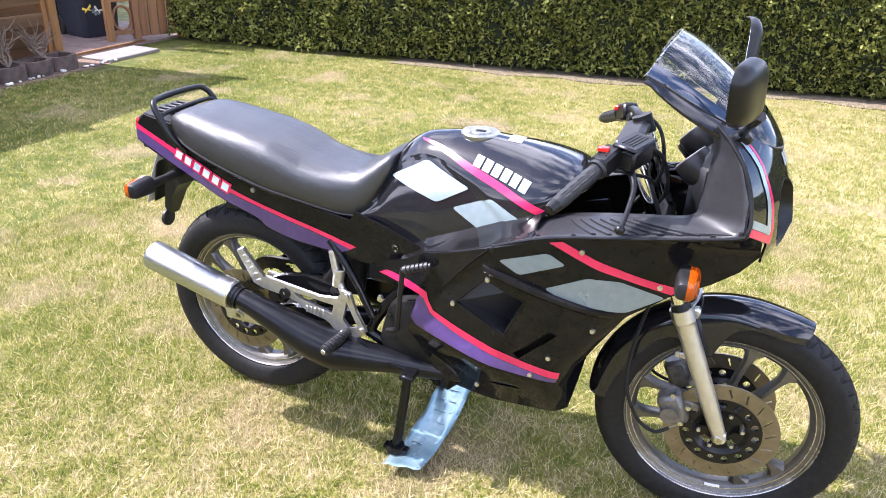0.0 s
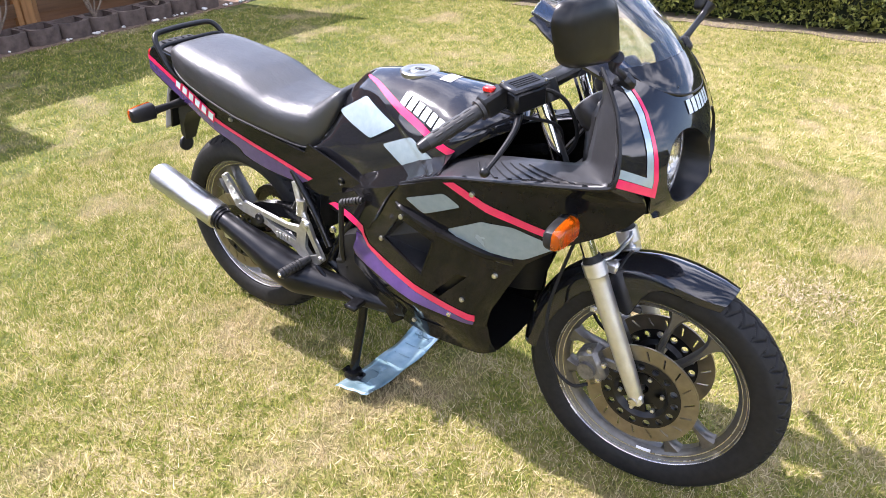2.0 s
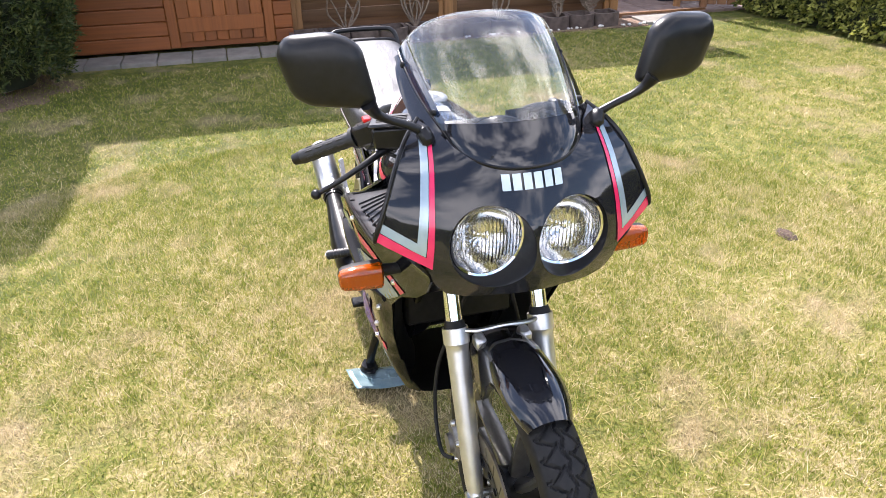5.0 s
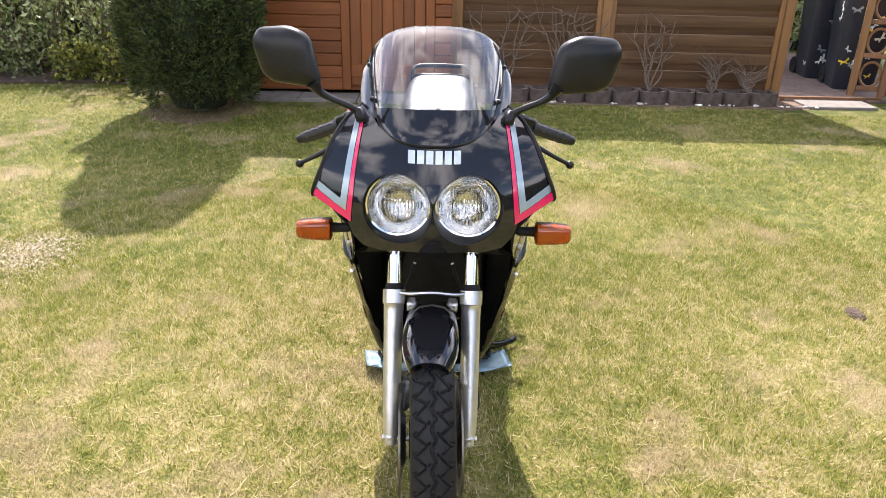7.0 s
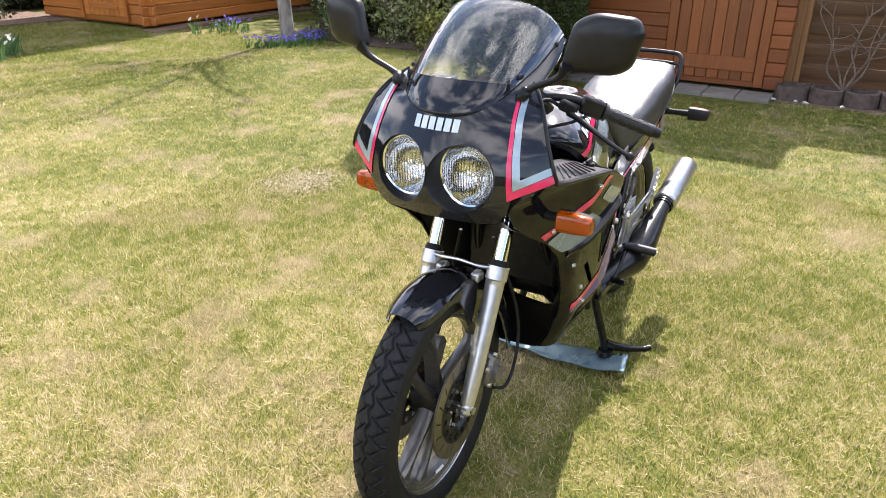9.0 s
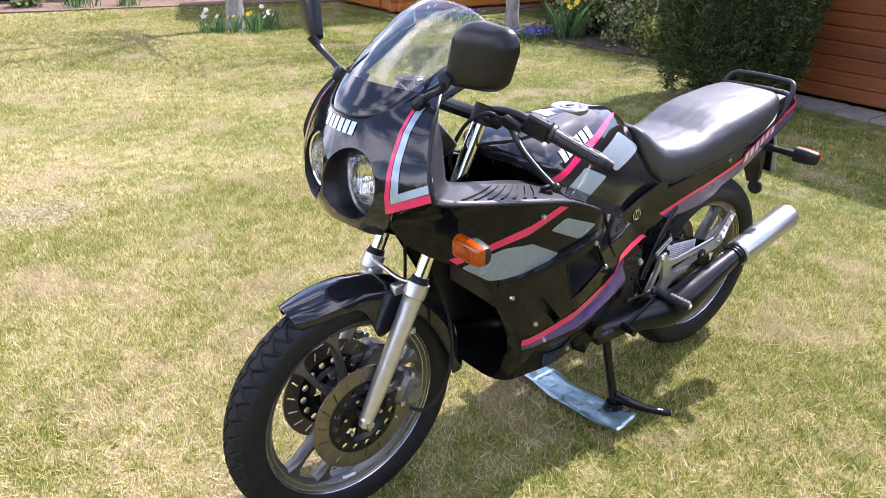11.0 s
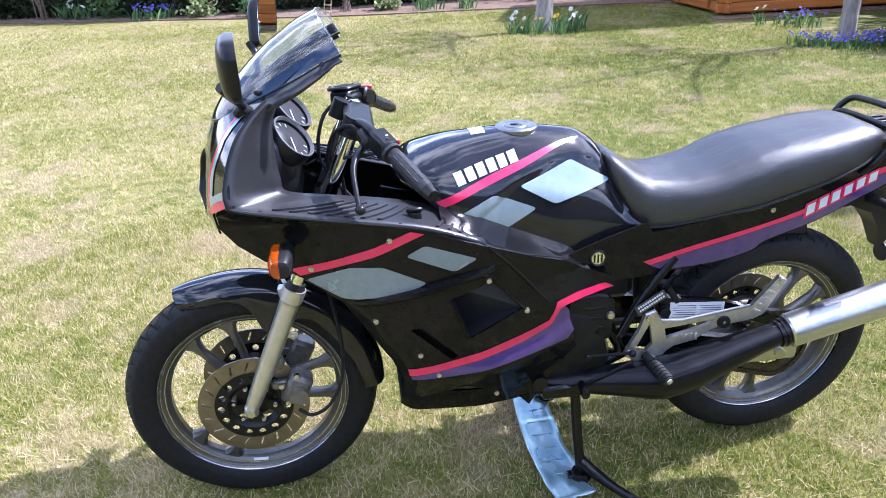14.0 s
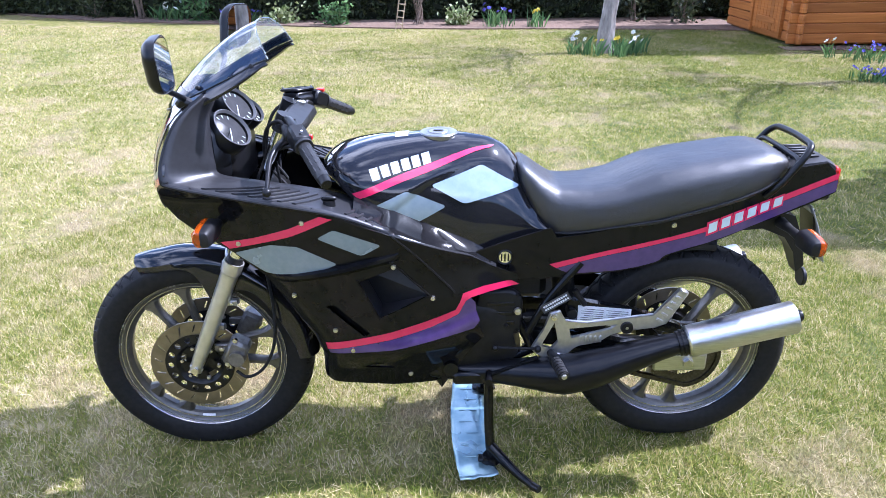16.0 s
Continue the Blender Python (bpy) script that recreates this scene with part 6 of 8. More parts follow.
# rear lamp bracket, indicators, reflector
bm = bmesh.new()
rows_ = []
for x, z, w_, h_ in ((-0.10, 0.70, 0.045, 0.04), (-0.20, 0.715, 0.045, 0.055), (-0.265, 0.690, 0.042, 0.06), (-0.300, 0.630, 0.034, 0.035), (-0.325, 0.555, 0.020, 0.02)):
    rows_.append([(x, w_, z + h_ / 2), (x, -w_, z + h_ / 2), (x + 0.02, -w_, z - h_ / 2), (x + 0.02, w_, z - h_ / 2)])
loft(bm, rows_)
part("plate_bracket", bm, PLASTIC, bike, "black plastic rear bracket")
bm = bmesh.new()
box(bm, (-0.345, -0.042, 0.59), (-0.338, 0.042, 0.74), 0.003, None)
for v in bm.verts:
    v.co.x += (0.74 - v.co.z) * -0.20 + 0.03
part("plate_carrier", bm, SATIN, bike, "empty black plate carrier under the tail")
for s in (1,):
    bm = bmesh.new()
    lathe(bm, [(0.001, -0.006), (0.024, -0.006), (0.027, -0.003), (0.027, 0.004), (0.001, 0.004)], m=pose(-0.335, 0.0, 0.522, 0, 0, 90), segs=24)
    part("reflector", bm, PLASTIC, bike, "round black-backed rear reflector")


bm = bmesh.new()
rows_ = []
for k in range(9):
    t = k / 8
    xx, zz = -0.300 - 0.062 * t - 0.006 * math.sin(math.pi * t), 0.752 - 0.165 * t
    rows_.append([(xx, y, zz) for y in (-0.05, -0.025, 0.0, 0.025, 0.05)])
loft(bm, rows_, caps=False, closed=False)
np_ = part("number_plate", bm, GREY_PAPER, bike, "pale blank plate behind the tail")
mod_ = np_.modifiers.new("thick", "SOLIDIFY")
mod_.thickness = 0.002


def indicator(at, s, out, back, name, length=0.085):
    """A lamp on a stalk; back: which way its lens looks along x."""
    o = empty(name, at)
    o.parent = bike
    o.matrix_parent_inverse = bike.matrix_basis.inverted()
    x, y, z = at

    def half(sign, sections, deep):
        """One half of the lamp: rounded sections along its length, open at the parting line."""
        bm = bmesh.new()
        rows = []
        for t, h in sections:
            row = []
            for k in range(13):
                a = math.pi * k / 12 - math.pi / 2
                row.append((x + sign * deep * h / 0.025 * abs(math.cos(a)) ** 0.55, y + s * length * t, z + h * math.copysign(abs(math.sin(a)) ** 0.7, math.sin(a))))
            rows.append(row)
        loft(bm, rows)
        return bm
    ends = [(0.0, 0.015), (0.02, 0.022), (0.06, 0.0255), (0.55, 0.0245), (0.88, 0.0215), (0.96, 0.018), (1.0, 0.010)]
    part("housing", half(-back, ends, 0.026), PLASTIC, o)
    part("lens", half(back, ends, 0.022), LENS_AMBER, o, "amber indicator lens")
    bm = bmesh.new()
    for k in range(9):
        t = 0.10 + 0.09 * k
        box(bm, (x + back * 0.0205, y + s * length * t - 0.0008, z - 0.013), (x + back * 0.0222, y + s * length * t + 0.0008, z + 0.013), 0.0)
    part("lens_ribs", bm, LENS_AMBER, o)
    bm = bmesh.new()
    tube(bm, [(x - back * 0.012, y + s * 0.005, z), (x - back * 0.012 + 0.0, y - s * out * 0.5, z), (x - back * 0.015, y - s * out, z)], [0.013, 0.011, 0.016], 10, 3)
    part("stalk", bm, RUBBER, o)
    return o


both(lambda s: indicator((1.238, s * 0.238, 0.789), s, 0.06, 1, "front_indicator"))
both(lambda s: indicator((-0.231, s * 0.170, 0.712), s, 0.11, -1, "rear_indicator", 0.080))


# ---- fairing ----
FAIR = [(1.362, 0.872), (1.350, 0.890), (1.330, 0.903), (1.300, 0.897), (1.117, 0.858), (0.938, 0.820), (0.812, 0.768), (0.70, 0.712), (0.61, 0.674), (0.56, 0.640), (0.492, 0.614), (0.484, 0.596), (0.56, 0.590), (0.615, 0.574), (0.622, 0.545),
        (0.600, 0.505), (0.575, 0.435), (0.600, 0.405), (0.640, 0.345), (0.690, 0.266), (0.757, 0.269), (0.908, 0.283), (1.014, 0.292), (1.010, 0.350), (1.008, 0.400), (1.026, 0.459), (1.077, 0.555), (1.125, 0.640), (1.206, 0.708),
        (1.285, 0.752), (1.335, 0.790), (1.366, 0.832)]
VENT = [(0.893, 0.637), (0.800, 0.676), (0.722, 0.580), (0.846, 0.524)]


def side_fairing(s):
    sf = part("side_fairing", shell(FAIR, f_fair, s, 0.005, 0.015), PAINT, bike, "glossy black side fairing with tape stripes")
    bm = bmesh.new()
    lo = [bm.verts.new((x, s * 0.12, z)) for x, z in VENT]
    hi = [bm.verts.new((x, s * 0.35, z)) for x, z in VENT]
    bm.faces.new(lo)
    bm.faces.new(hi[::-1])
    for i in range(4):
        bm.faces.new((lo[i], lo[(i + 1) % 4], hi[(i + 1) % 4], hi[i]))
    carve(sf, bm)
    # scoop behind the opening: a ramp from the rear edge inwards
    bm = bmesh.new()
    a, b, c, d = [Vector((x, s * (f_fair(x, z) - 0.004), z)) for x, z in VENT]
    ai, bi = a + Vector((0, -s * 0.075, 0)), b + Vector((0, -s * 0.075, 0))
    di = d + Vector((0, -s * 0.075, 0))
    P = [bm.verts.new(p) for p in (a, b, c, d, ai, bi, di, c + Vector((0.004, -s * 0.006, 0)))]
    for q in ((0, 1, 5, 4), (1, 2, 7, 5), (3, 0, 4, 6), (2, 3, 6, 7), (4, 5, 7, 6)):
        bm.faces.new([P[i] for i in q])
    # Lighter plastic here stands in for sky light on the ramp.
    part("vent_scoop", bm, SHELF, sf, "satin black air scoop", smooth=False)
    # thin rim round the vent
    bm = bmesh.new()
    big = [Vector((x, z)) for x, z in VENT]
    cen = sum(big, Vector((0, 0))) / 4
    out_ = [(p - cen) * 1.06 + cen for p in big]
    for i in range(4):
        j = (i + 1) % 4
        pa, pb = out_[i], out_[j]
        tube(bm, [(pa.x, s * f_fair(pa.x, pa.y), pa.y), (pb.x, s * f_fair(pb.x, pb.y), pb.y)], 0.0028, 6, 1)
    part("vent_rim", bm, PAINT, sf)
    # raised blade over the vent
    bm = bmesh.new()
    top = [(1.10, 0.652), (1.02, 0.664), (0.93, 0.683), (0.85, 0.704), (0.792, 0.716)]
    rows = []
    for k, (x, z) in enumerate(curved(top, 4)):
        w = 0.016 * math.sin(math.pi * min(1, (k + 0.6) / 17)) ** 0.7
        y = f_fair(x, z)
        rows.append([(x, s * (y - 0.003), z + 0.004), (x, s * (y + w * 0.9), z - 0.002), (x, s * (y + w), z - 0.010), (x, s * (y - 0.003), z - 0.020 - w * 0.3)])
    loft(bm, rows)
    part("blade", bm, PAINT, sf, "raised glossy blade over the vent")
    # small slot and triangle
    for poly in ([(0.982, 0.562), (0.958, 0.566), (0.874, 0.474), (0.890, 0.464)], [(0.898, 0.358), (0.862, 0.379), (0.808, 0.354)]):
        bm = bmesh.new()
        lo = [bm.verts.new((x, s * 0.10, z)) for x, z in poly]
        hi = [bm.verts.new((x, s * 0.35, z)) for x, z in poly]
        bm.faces.new(lo)
        bm.faces.new(hi[::-1])
        for i in range(len(lo)):
            j = (i + 1) % len(lo)
            bm.faces.new((lo[i], lo[j], hi[j], hi[i]))
        carve(sf, bm)
    part("recess", shell([(1.0, 0.575), (0.955, 0.58), (0.86, 0.47), (0.885, 0.45)], lambda x, z: f_fair(x, z) - 0.022, s, 0.003, 0.03), SATIN, sf, "dark recess behind the opening")
    part("recess", shell([(0.905, 0.352), (0.862, 0.386), (0.798, 0.350)], lambda x, z: f_fair(x, z) - 0.004 - 0.9 * max(0.0, z - 0.355), s, 0.003, 0.012), PAINT_TANK, sf, "glossy sloping floor of the notch")
    # ridge along the frame cover
    bm = bmesh.new()
    tube(bm, [(x, s * (f_fair(x, z) + 0.001), z) for x, z in ((0.806, 0.764), (0.75, 0.70), (0.69, 0.624), (0.655, 0.582))], 0.0036, 6, 4)
    part("edge_ridge", bm, PAINT, sf)
    # tape
    decal("pink_stripe", curved([(1.232, 0.733), (1.15, 0.752), (1.07, 0.780), (0.972, 0.822)]) + curved([(0.943, 0.814), (1.04, 0.770), (1.12, 0.742), (1.210, 0.716)]), f_fair, s, PINK, sf)
    decal("silver_lozenge", [(0.985, 0.762), (0.943, 0.786), (0.830, 0.742), (0.880, 0.713)], f_fair, s, SILVER, sf, r=0.010)
    decal("silver_panel", [(1.200, 0.706), (1.102, 0.738), (1.036, 0.740), (0.940, 0.690), (0.985, 0.668), (1.094, 0.654), (1.125, 0.656)], f_fair, s, SILVER, sf, r=0.010)
    up = curved([(0.993, 0.445), (0.93, 0.453), (0.823, 0.478), (0.72, 0.505), (0.652, 0.528)]) + [(0.640, 0.552), (0.632, 0.575), (0.58, 0.588), (0.506, 0.597)]
    dn = [(0.484, 0.585), (0.56, 0.573), (0.612, 0.561), (0.625, 0.553), (0.643, 0.516)] + curved([(0.652, 0.510), (0.72, 0.481), (0.823, 0.454), (0.93, 0.431), (0.990, 0.423)])
    decal("pink_stripe", up + dn, f_fair, s, PINK, sf)
    decal("purple_stripe", [(0.652, 0.509), (0.643, 0.515), (0.625, 0.552), (0.612, 0.560), (0.600, 0.545), (0.598, 0.522), (0.588, 0.492), (0.604, 0.470)] + curved([(0.640, 0.462), (0.72, 0.445), (0.811, 0.428), (0.93, 0.414), (0.985, 0.410)])
          + curved([(0.988, 0.422), (0.93, 0.430), (0.823, 0.453), (0.72, 0.480)])[:-1], f_fair, s, PURPLE, sf, 0.0013)
    for x, z in ((0.805, 0.678), (1.058, 0.595), (0.922, 0.423), (0.710, 0.572), (1.016, 0.804), (0.963, 0.487), (1.185, 0.733), (0.775, 0.318)):
        y = f_fair(x, z) + 0.002
        bolt((x, s * y, z), (0, s, 0), 0.0072, sf, STEEL, "fairing_screw")


both(side_fairing)


def frame_cover(s):
    """Strip closing the gap between fairing and tank."""
    bm = bmesh.new()
    rows = []
    for x in np.linspace(0.545, 0.90, 24):
        x = float(x)
        z = float(np.interp(x, (0.492, 0.56, 0.61, 0.70, 0.812, 0.938), (0.614, 0.640, 0.674, 0.712, 0.768, 0.820)))
        a = Vector((x, f_fair(x, z) - 0.001, z - 0.001))
        b = Vector((x, max(0.12, f_tank(x, z + 0.034) - 0.004), z + 0.034))
        rows.append([(a.x, s * a.y, a.z), (a.x, s * a.lerp(b, 0.12).y, a.z + 0.005), (a.x, s * a.lerp(b, 0.5).y, a.z + 0.009), (b.x, s * b.y, b.z)])
    loft(bm, rows, caps=False, closed=False)
    part("frame_cover", bm, PAINT, bike, "black cover between fairing and tank")


both(frame_cover)

# nose
half_ = [(0.0, 0.806), (0.06, 0.806), (0.115, 0.802), (0.150, 0.808), (0.172, 0.832), (0.184, 0.868), (0.218, 0.888), (0.264, 0.912), (0.255, 0.94), (0.242, 0.969), (0.229, 1.0), (0.216, 1.027), (0.190, 1.064), (0.162, 1.087), (0.138, 1.076), (0.118, 1.058), (0.093, 1.042), (0.05, 1.031), (0.0, 1.028)]
nose = part("nose_fairing", face_shell(half_ + [(-y, z) for y, z in half_[-2:0:-1]], g_nose, 0.005, 0.02), PAINT_TANK, bike, "glossy black nose fairing with two round lamps")
for s in (1, -1):
    bm = bmesh.new()
    cyl(bm, (1.30, s * 0.0750, 0.902), (1.50, s * 0.0750, 0.902), 0.0735, segs=56)
    carve(nose, bm)


def tape_front(s):
    def strip(name, pts, material, lift=0.0018):
        part(name, face_shell([(s * y, z) for y, z in pts], g_nose, 0.0, 0.02, lift), material, nose)
    strip("pink_stripe", [(0.150, 1.070), (0.163, 0.98), (0.175, 0.864), (0.264, 0.908), (0.259, 0.924), (0.184, 0.886), (0.170, 0.99), (0.156, 1.070)], PINK)
    strip("silver_stripe", [(0.158, 1.070), (0.171, 0.99), (0.185, 0.887), (0.258, 0.925), (0.253, 0.941), (0.197, 0.911), (0.184, 0.99), (0.170, 1.066)], SILVER_BLUE)


both(tape_front)
for k in range(6):
    y0 = 0.056 - k * 0.0188
    pts_ = [(y0, 0.996), (y0 - 0.0145, 0.996), (y0 - 0.0145, 1.021), (y0, 1.021)]
    part("white_bar", face_shell(pts_, g_nose, 0.0, 0.01, 0.0018), WHITE_TAPE, nose)


def headlamp(s):
    y, z = s * 0.0750, 0.902
    o = empty("headlamp", (1.40, y, z))
    o.parent = bike
    o.matrix_parent_inverse = bike.matrix_basis.inverted()
    m = pose(1.352, y, z, 0, 0, -90 - s * 5)
    bm = bmesh.new()
    rows = []
    for k in range(57):
        a = 2 * math.pi * k / 56
        ring = []
        for r, off in ((0.0733, 0.0005), (0.0733, -0.10), (0.0705, -0.10), (0.0710, -0.004)):
            py, pz = y + r * math.cos(a), z + r * math.sin(a)
            ring.append((max(g_nose(py, pz) + off, 1.345) if off > -0.05 else 1.345, py, pz))
        rows.append(ring)
    loft(bm, rows, caps=False)
    part("bezel", bm, SATIN, o)
    bm = bmesh.new()
    lathe(bm, [(0.0700, 0.012), (0.0722, 0.016), (0.0700, 0.020), (0.0662, 0.018), (0.0662, 0.012)], m=m, segs=56)
    part("chrome_ring", bm, CHROME, o)
    bm = bmesh.new()
    lathe(bm, [(0.0662, 0.012), (0.060, -0.006), (0.048, -0.022), (0.032, -0.034), (0.014, -0.040), (0.0005, -0.041)], m=m, segs=48, closed=False)
    part("reflector_bowl", bm, REFLECTOR, o)
    bm = bmesh.new()
    ball(bm, (1.338, y, z), 0.014, (1.3, 1, 1), 16, 10)
    part("bulb_shield", bm, CHROME, o)
    # fluted glass
    bm = bmesh.new()
    n, seg = 26, 96
    outer, inner = [], []
    for side, keep in ((0.0, outer), (-0.0025, inner)):
        for i in range(n + 1):
            r = 0.0660 * i / n
            ring = []
            for k in range(seg):
                a = 2 * math.pi * k / seg
                px, pz = r * math.cos(a), r * math.sin(a)
                bulge = 0.022 + 0.010 * (1 - (r / 0.066) ** 2) + side
                if side < 0:
                    bulge += 0.0012 * math.sin(px * 900) * (1 if abs(pz) < 0.045 else 0.2)
                ring.append(m @ Vector((px, bulge - 0.006, pz)))
            keep.append(ring)
    for rings, flip in ((outer, 0), (inner, 1)):
        rows = [[bm.verts.new(p) for p in ring] for ring in rings[1:]]
        c = bm.verts.new(rings[0][0])
        for k in range(seg):
            q = (c, rows[0][k], rows[0][(k + 1) % seg])
            bm.faces.new(q if not flip else q[::-1])
        for a, b in zip(rows, rows[1:]):
            for k in range(seg):
                q = (a[k], b[k], b[(k + 1) % seg], a[(k + 1) % seg])
                bm.faces.new(q if not flip else q[::-1])
        keep_last = rows[-1]
        if not flip:
            edge = keep_last
        else:
            for k in range(seg):
                bm.faces.new((edge[k], edge[(k + 1) % seg], keep_last[(k + 1) % seg], keep_last[k]))
    gl = part("lens", bm, GLASS, o, "fluted clear headlamp glass")
    gl.visible_shadow = False


both(headlamp)

# inner cockpit panels
EDGE = [(1.235, 0.160, 1.088), (1.266, 0.190, 1.064), (1.297, 0.216, 1.027), (1.321, 0.242, 0.969), (1.327, 0.262, 0.918), (1.300, 0.263, 0.896), (1.117, 0.264, 0.859), (0.938, 0.258, 0.821), (0.812, 0.244, 0.769)]
INNER = [(1.222, 0.128, 1.070), (1.234, 0.142, 1.035), (1.233, 0.158, 0.985), (1.229, 0.165, 0.928), (1.216, 0.165, 0.895), (1.120, 0.150, 0.872), (1.02, 0.134, 0.850), (0.93, 0.128, 0.826), (0.826, 0.150, 0.786)]


def cockpit_panel(s):
    bm = bmesh.new()
    E, I = smooth_path(EDGE, 6), smooth_path(INNER, 6)
    rows = []
    for a, b in zip(E, I):
        row = []
        for k in range(7):
            t = k / 6
            p = a.lerp(b, t)
            p = Vector((p.x, p.y, p.z - 0.003 * math.sin(math.pi * t) * (1 if a.x < 1.28 else 0.2)))
            row.append((p.x, s * p.y, p.z))
        rows.append(row)
    loft(bm, rows, caps=False, closed=False)
    cp = part("cockpit_panel", bm, SHELF, bike, "matt black inner fairing panel")
    mod = cp.modifiers.new("thick", "SOLIDIFY")
    mod.thickness, mod.offset = 0.004, 1.0 if s < 0 else -1.0
    bm = bmesh.new()
    tube(bm, [(p[0], s * p[1], p[2]) for p in EDGE], 0.0042, 8, 6)
    part("edge_trim", bm, SATIN, cp)
    # slanted ribs on the shelf
    n = len(E)

    def on_shelf(i, t):
        j = min(int(i), n - 2)
        a, b = E[j].lerp(E[j + 1], i - j), I[j].lerp(I[j + 1], i - j)
        p = a.lerp(b, t)
        return Vector((p.x, s * p.y, p.z - 0.003 * math.sin(math.pi * t) + (0.0042 if s > 0 else 0.0)))
    for k in range(13):
        i = 31.0 + 1.15 * k
        if 38.5 < i < 41.5:
            continue
        bm = bmesh.new()
        rows = []
        for t in (0.14, 0.34, 0.55, 0.74):
            p, q = on_shelf(i + 2.6 * t, t), on_shelf(min(i + 2.6 * t + 0.42, n - 1.01), t)
            mid = (p + q) / 2
            rows.append([p - Vector((0, 0, 0.002)), p.lerp(mid, 0.35) + Vector((0, 0, 0.0038)), q.lerp(mid, 0.35) + Vector((0, 0, 0.0038)), q - Vector((0, 0, 0.002))])
        loft(bm, rows)
        part("shelf_rib", bm, SHELF, cp)
    for i in (26, 31, 40, 46):
        if i < n:
            p = E[i].lerp(I[i], 0.07)
            bolt((p.x, s * p.y, p.z), (0, 0, 1), 0.006, cp, DARKMETAL, "panel_screw")
    if s > 0:
        bm = bmesh.new()
        p = E[41].lerp(I[41], 0.45)
        cyl(bm, (p.x, p.y, p.z - 0.008), (p.x, p.y, p.z + 0.010), 0.017, 0.014, 16)
        box(bm, (p.x - 0.018, p.y - 0.005, p.z + 0.010), (p.x + 0.018, p.y + 0.005, p.z + 0.020), 0.003)
        part("choke_knob", bm, SATIN, cp)


both(cockpit_panel)
# dark belly between the side fairings and the bulkhead behind the lamps
bm = bmesh.new()
rows_ = []
for x, z, w_ in ((1.375, 0.806, 0.10), (1.33, 0.794, 0.14), (1.28, 0.755, 0.155), (1.20, 0.715, 0.18)):
    rows_.append([(x, w_, z), (x, w_ * 0.5, z + 0.004), (x, 0, z + 0.006), (x, -w_ * 0.5, z + 0.004), (x, -w_, z)])
loft(bm, rows_, caps=False, closed=False)
part("lamp_tray", bm, SATIN, bike)
bm = bmesh.new()
box(bm, (1.20, -0.155, 0.80), (1.295, 0.155, 1.02), 0.03)
part("lamp_bulkhead", bm, SATIN, bike)

# ---- windscreen ----
WS = [((1.372, 1.030), (1.300, 0.118, 1.062)), ((1.352, 1.058), (1.285, 0.124, 1.070)), ((1.328, 1.090), (1.262, 0.131, 1.082)), ((1.295, 1.128), (1.232, 0.138, 1.097)), ((1.255, 1.163), (1.196, 0.145, 1.113)),
      ((1.21, 1.195), (1.156, 0.151, 1.131)), ((1.165, 1.221), (1.116, 0.155, 1.152)), ((1.125, 1.240), (1.078, 0.154, 1.178))]


WS_K = [i / (len(WS) - 1) for i in range(len(WS))]
WS_FIT = [np.polyfit(WS_K, [w[0][i] for w in WS], 3) for i in range(2)] + [np.polyfit(WS_K, [w[1][i] for w in WS], 3) for i in range(3)]


def ws_point(u, v):
    """A place on the screen: u from its foot to its top, v from one side to the other."""
    cx, cz, sx, sy, sz = (float(np.polyval(c, u)) for c in WS_FIT)
    a = abs(v)
    y = sy * math.copysign(1 - (1 - a) ** 1.25, v) if a < 1 else sy * v
    drop = a ** 2.6
    lift = 0.0
    if u > 0.85:
        lift = -0.05 * (u - 0.85) / 0.15 * max(0, a - 0.55) ** 2
    return Vector((cx + (sx - cx) * a ** 2.2, y, cz + (sz - cz) * drop + lift))


def ws_patch(u0, u1, v0, v1, nu, nv, lift=0.0):
    bm = bmesh.new()
    rows = []
    for i in range(nu + 1):
        u = u0 + (u1 - u0) * i / nu
        row = []
        for k in range(nv + 1):
            v = v0 + (v1 - v0) * k / nv
            p = ws_point(u, v)
            if lift:
                q, r = ws_point(u + 0.01, v), ws_point(u, v + 0.01)
                if u > 0.985:
                    q = p + (p - ws_point(u - 0.01, v))
                nrm = (r - p).cross(q - p).normalized()
                p = p - nrm * lift if nrm.x < 0 else p + nrm * lift
            row.append(bm.verts.new(p))
        rows.append(row)
    for a, b in zip(rows, rows[1:]):
        for k in range(nv):
            bm.faces.new((a[k], a[k + 1], b[k + 1], b[k]))
    return bm


screen = part("windscreen", ws_patch(0.0, 1.0, -1, 1, 24, 32), SCREEN, bike, "clear curved windscreen with a black lower band")
screen.visible_shadow = True
part("screen_band", ws_patch(0.0, 0.30, -0.985, 0.985, 8, 30, 0.0018), PAINT_TANK, screen, "black painted lower band")
for s in (1, -1):
    part("screen_band", ws_patch(0.30, 0.995, s * 0.865, s * 0.985, 18, 8, 0.0018), SCREEN_SKY_TINT, screen)
    bm = bmesh.new()
    tube(bm, [ws_point(t, s * 1.0) for t in np.linspace(0, 1, 12)], 0.0028, 6, 2)
    part("screen_edge", bm, SATIN, screen)
bm = bmesh.new()
tube(bm, [ws_point(0.0, v) for v in np.linspace(-1, 1, 21)], 0.0030, 6, 2)
part("screen_edge", bm, SATIN, screen)
bm = bmesh.new()
tube(bm, [ws_point(1.0, v) for v in np.linspace(-1, 1, 21)], 0.0020, 6, 2)
part("screen_edge", bm, SCREEN, screen)
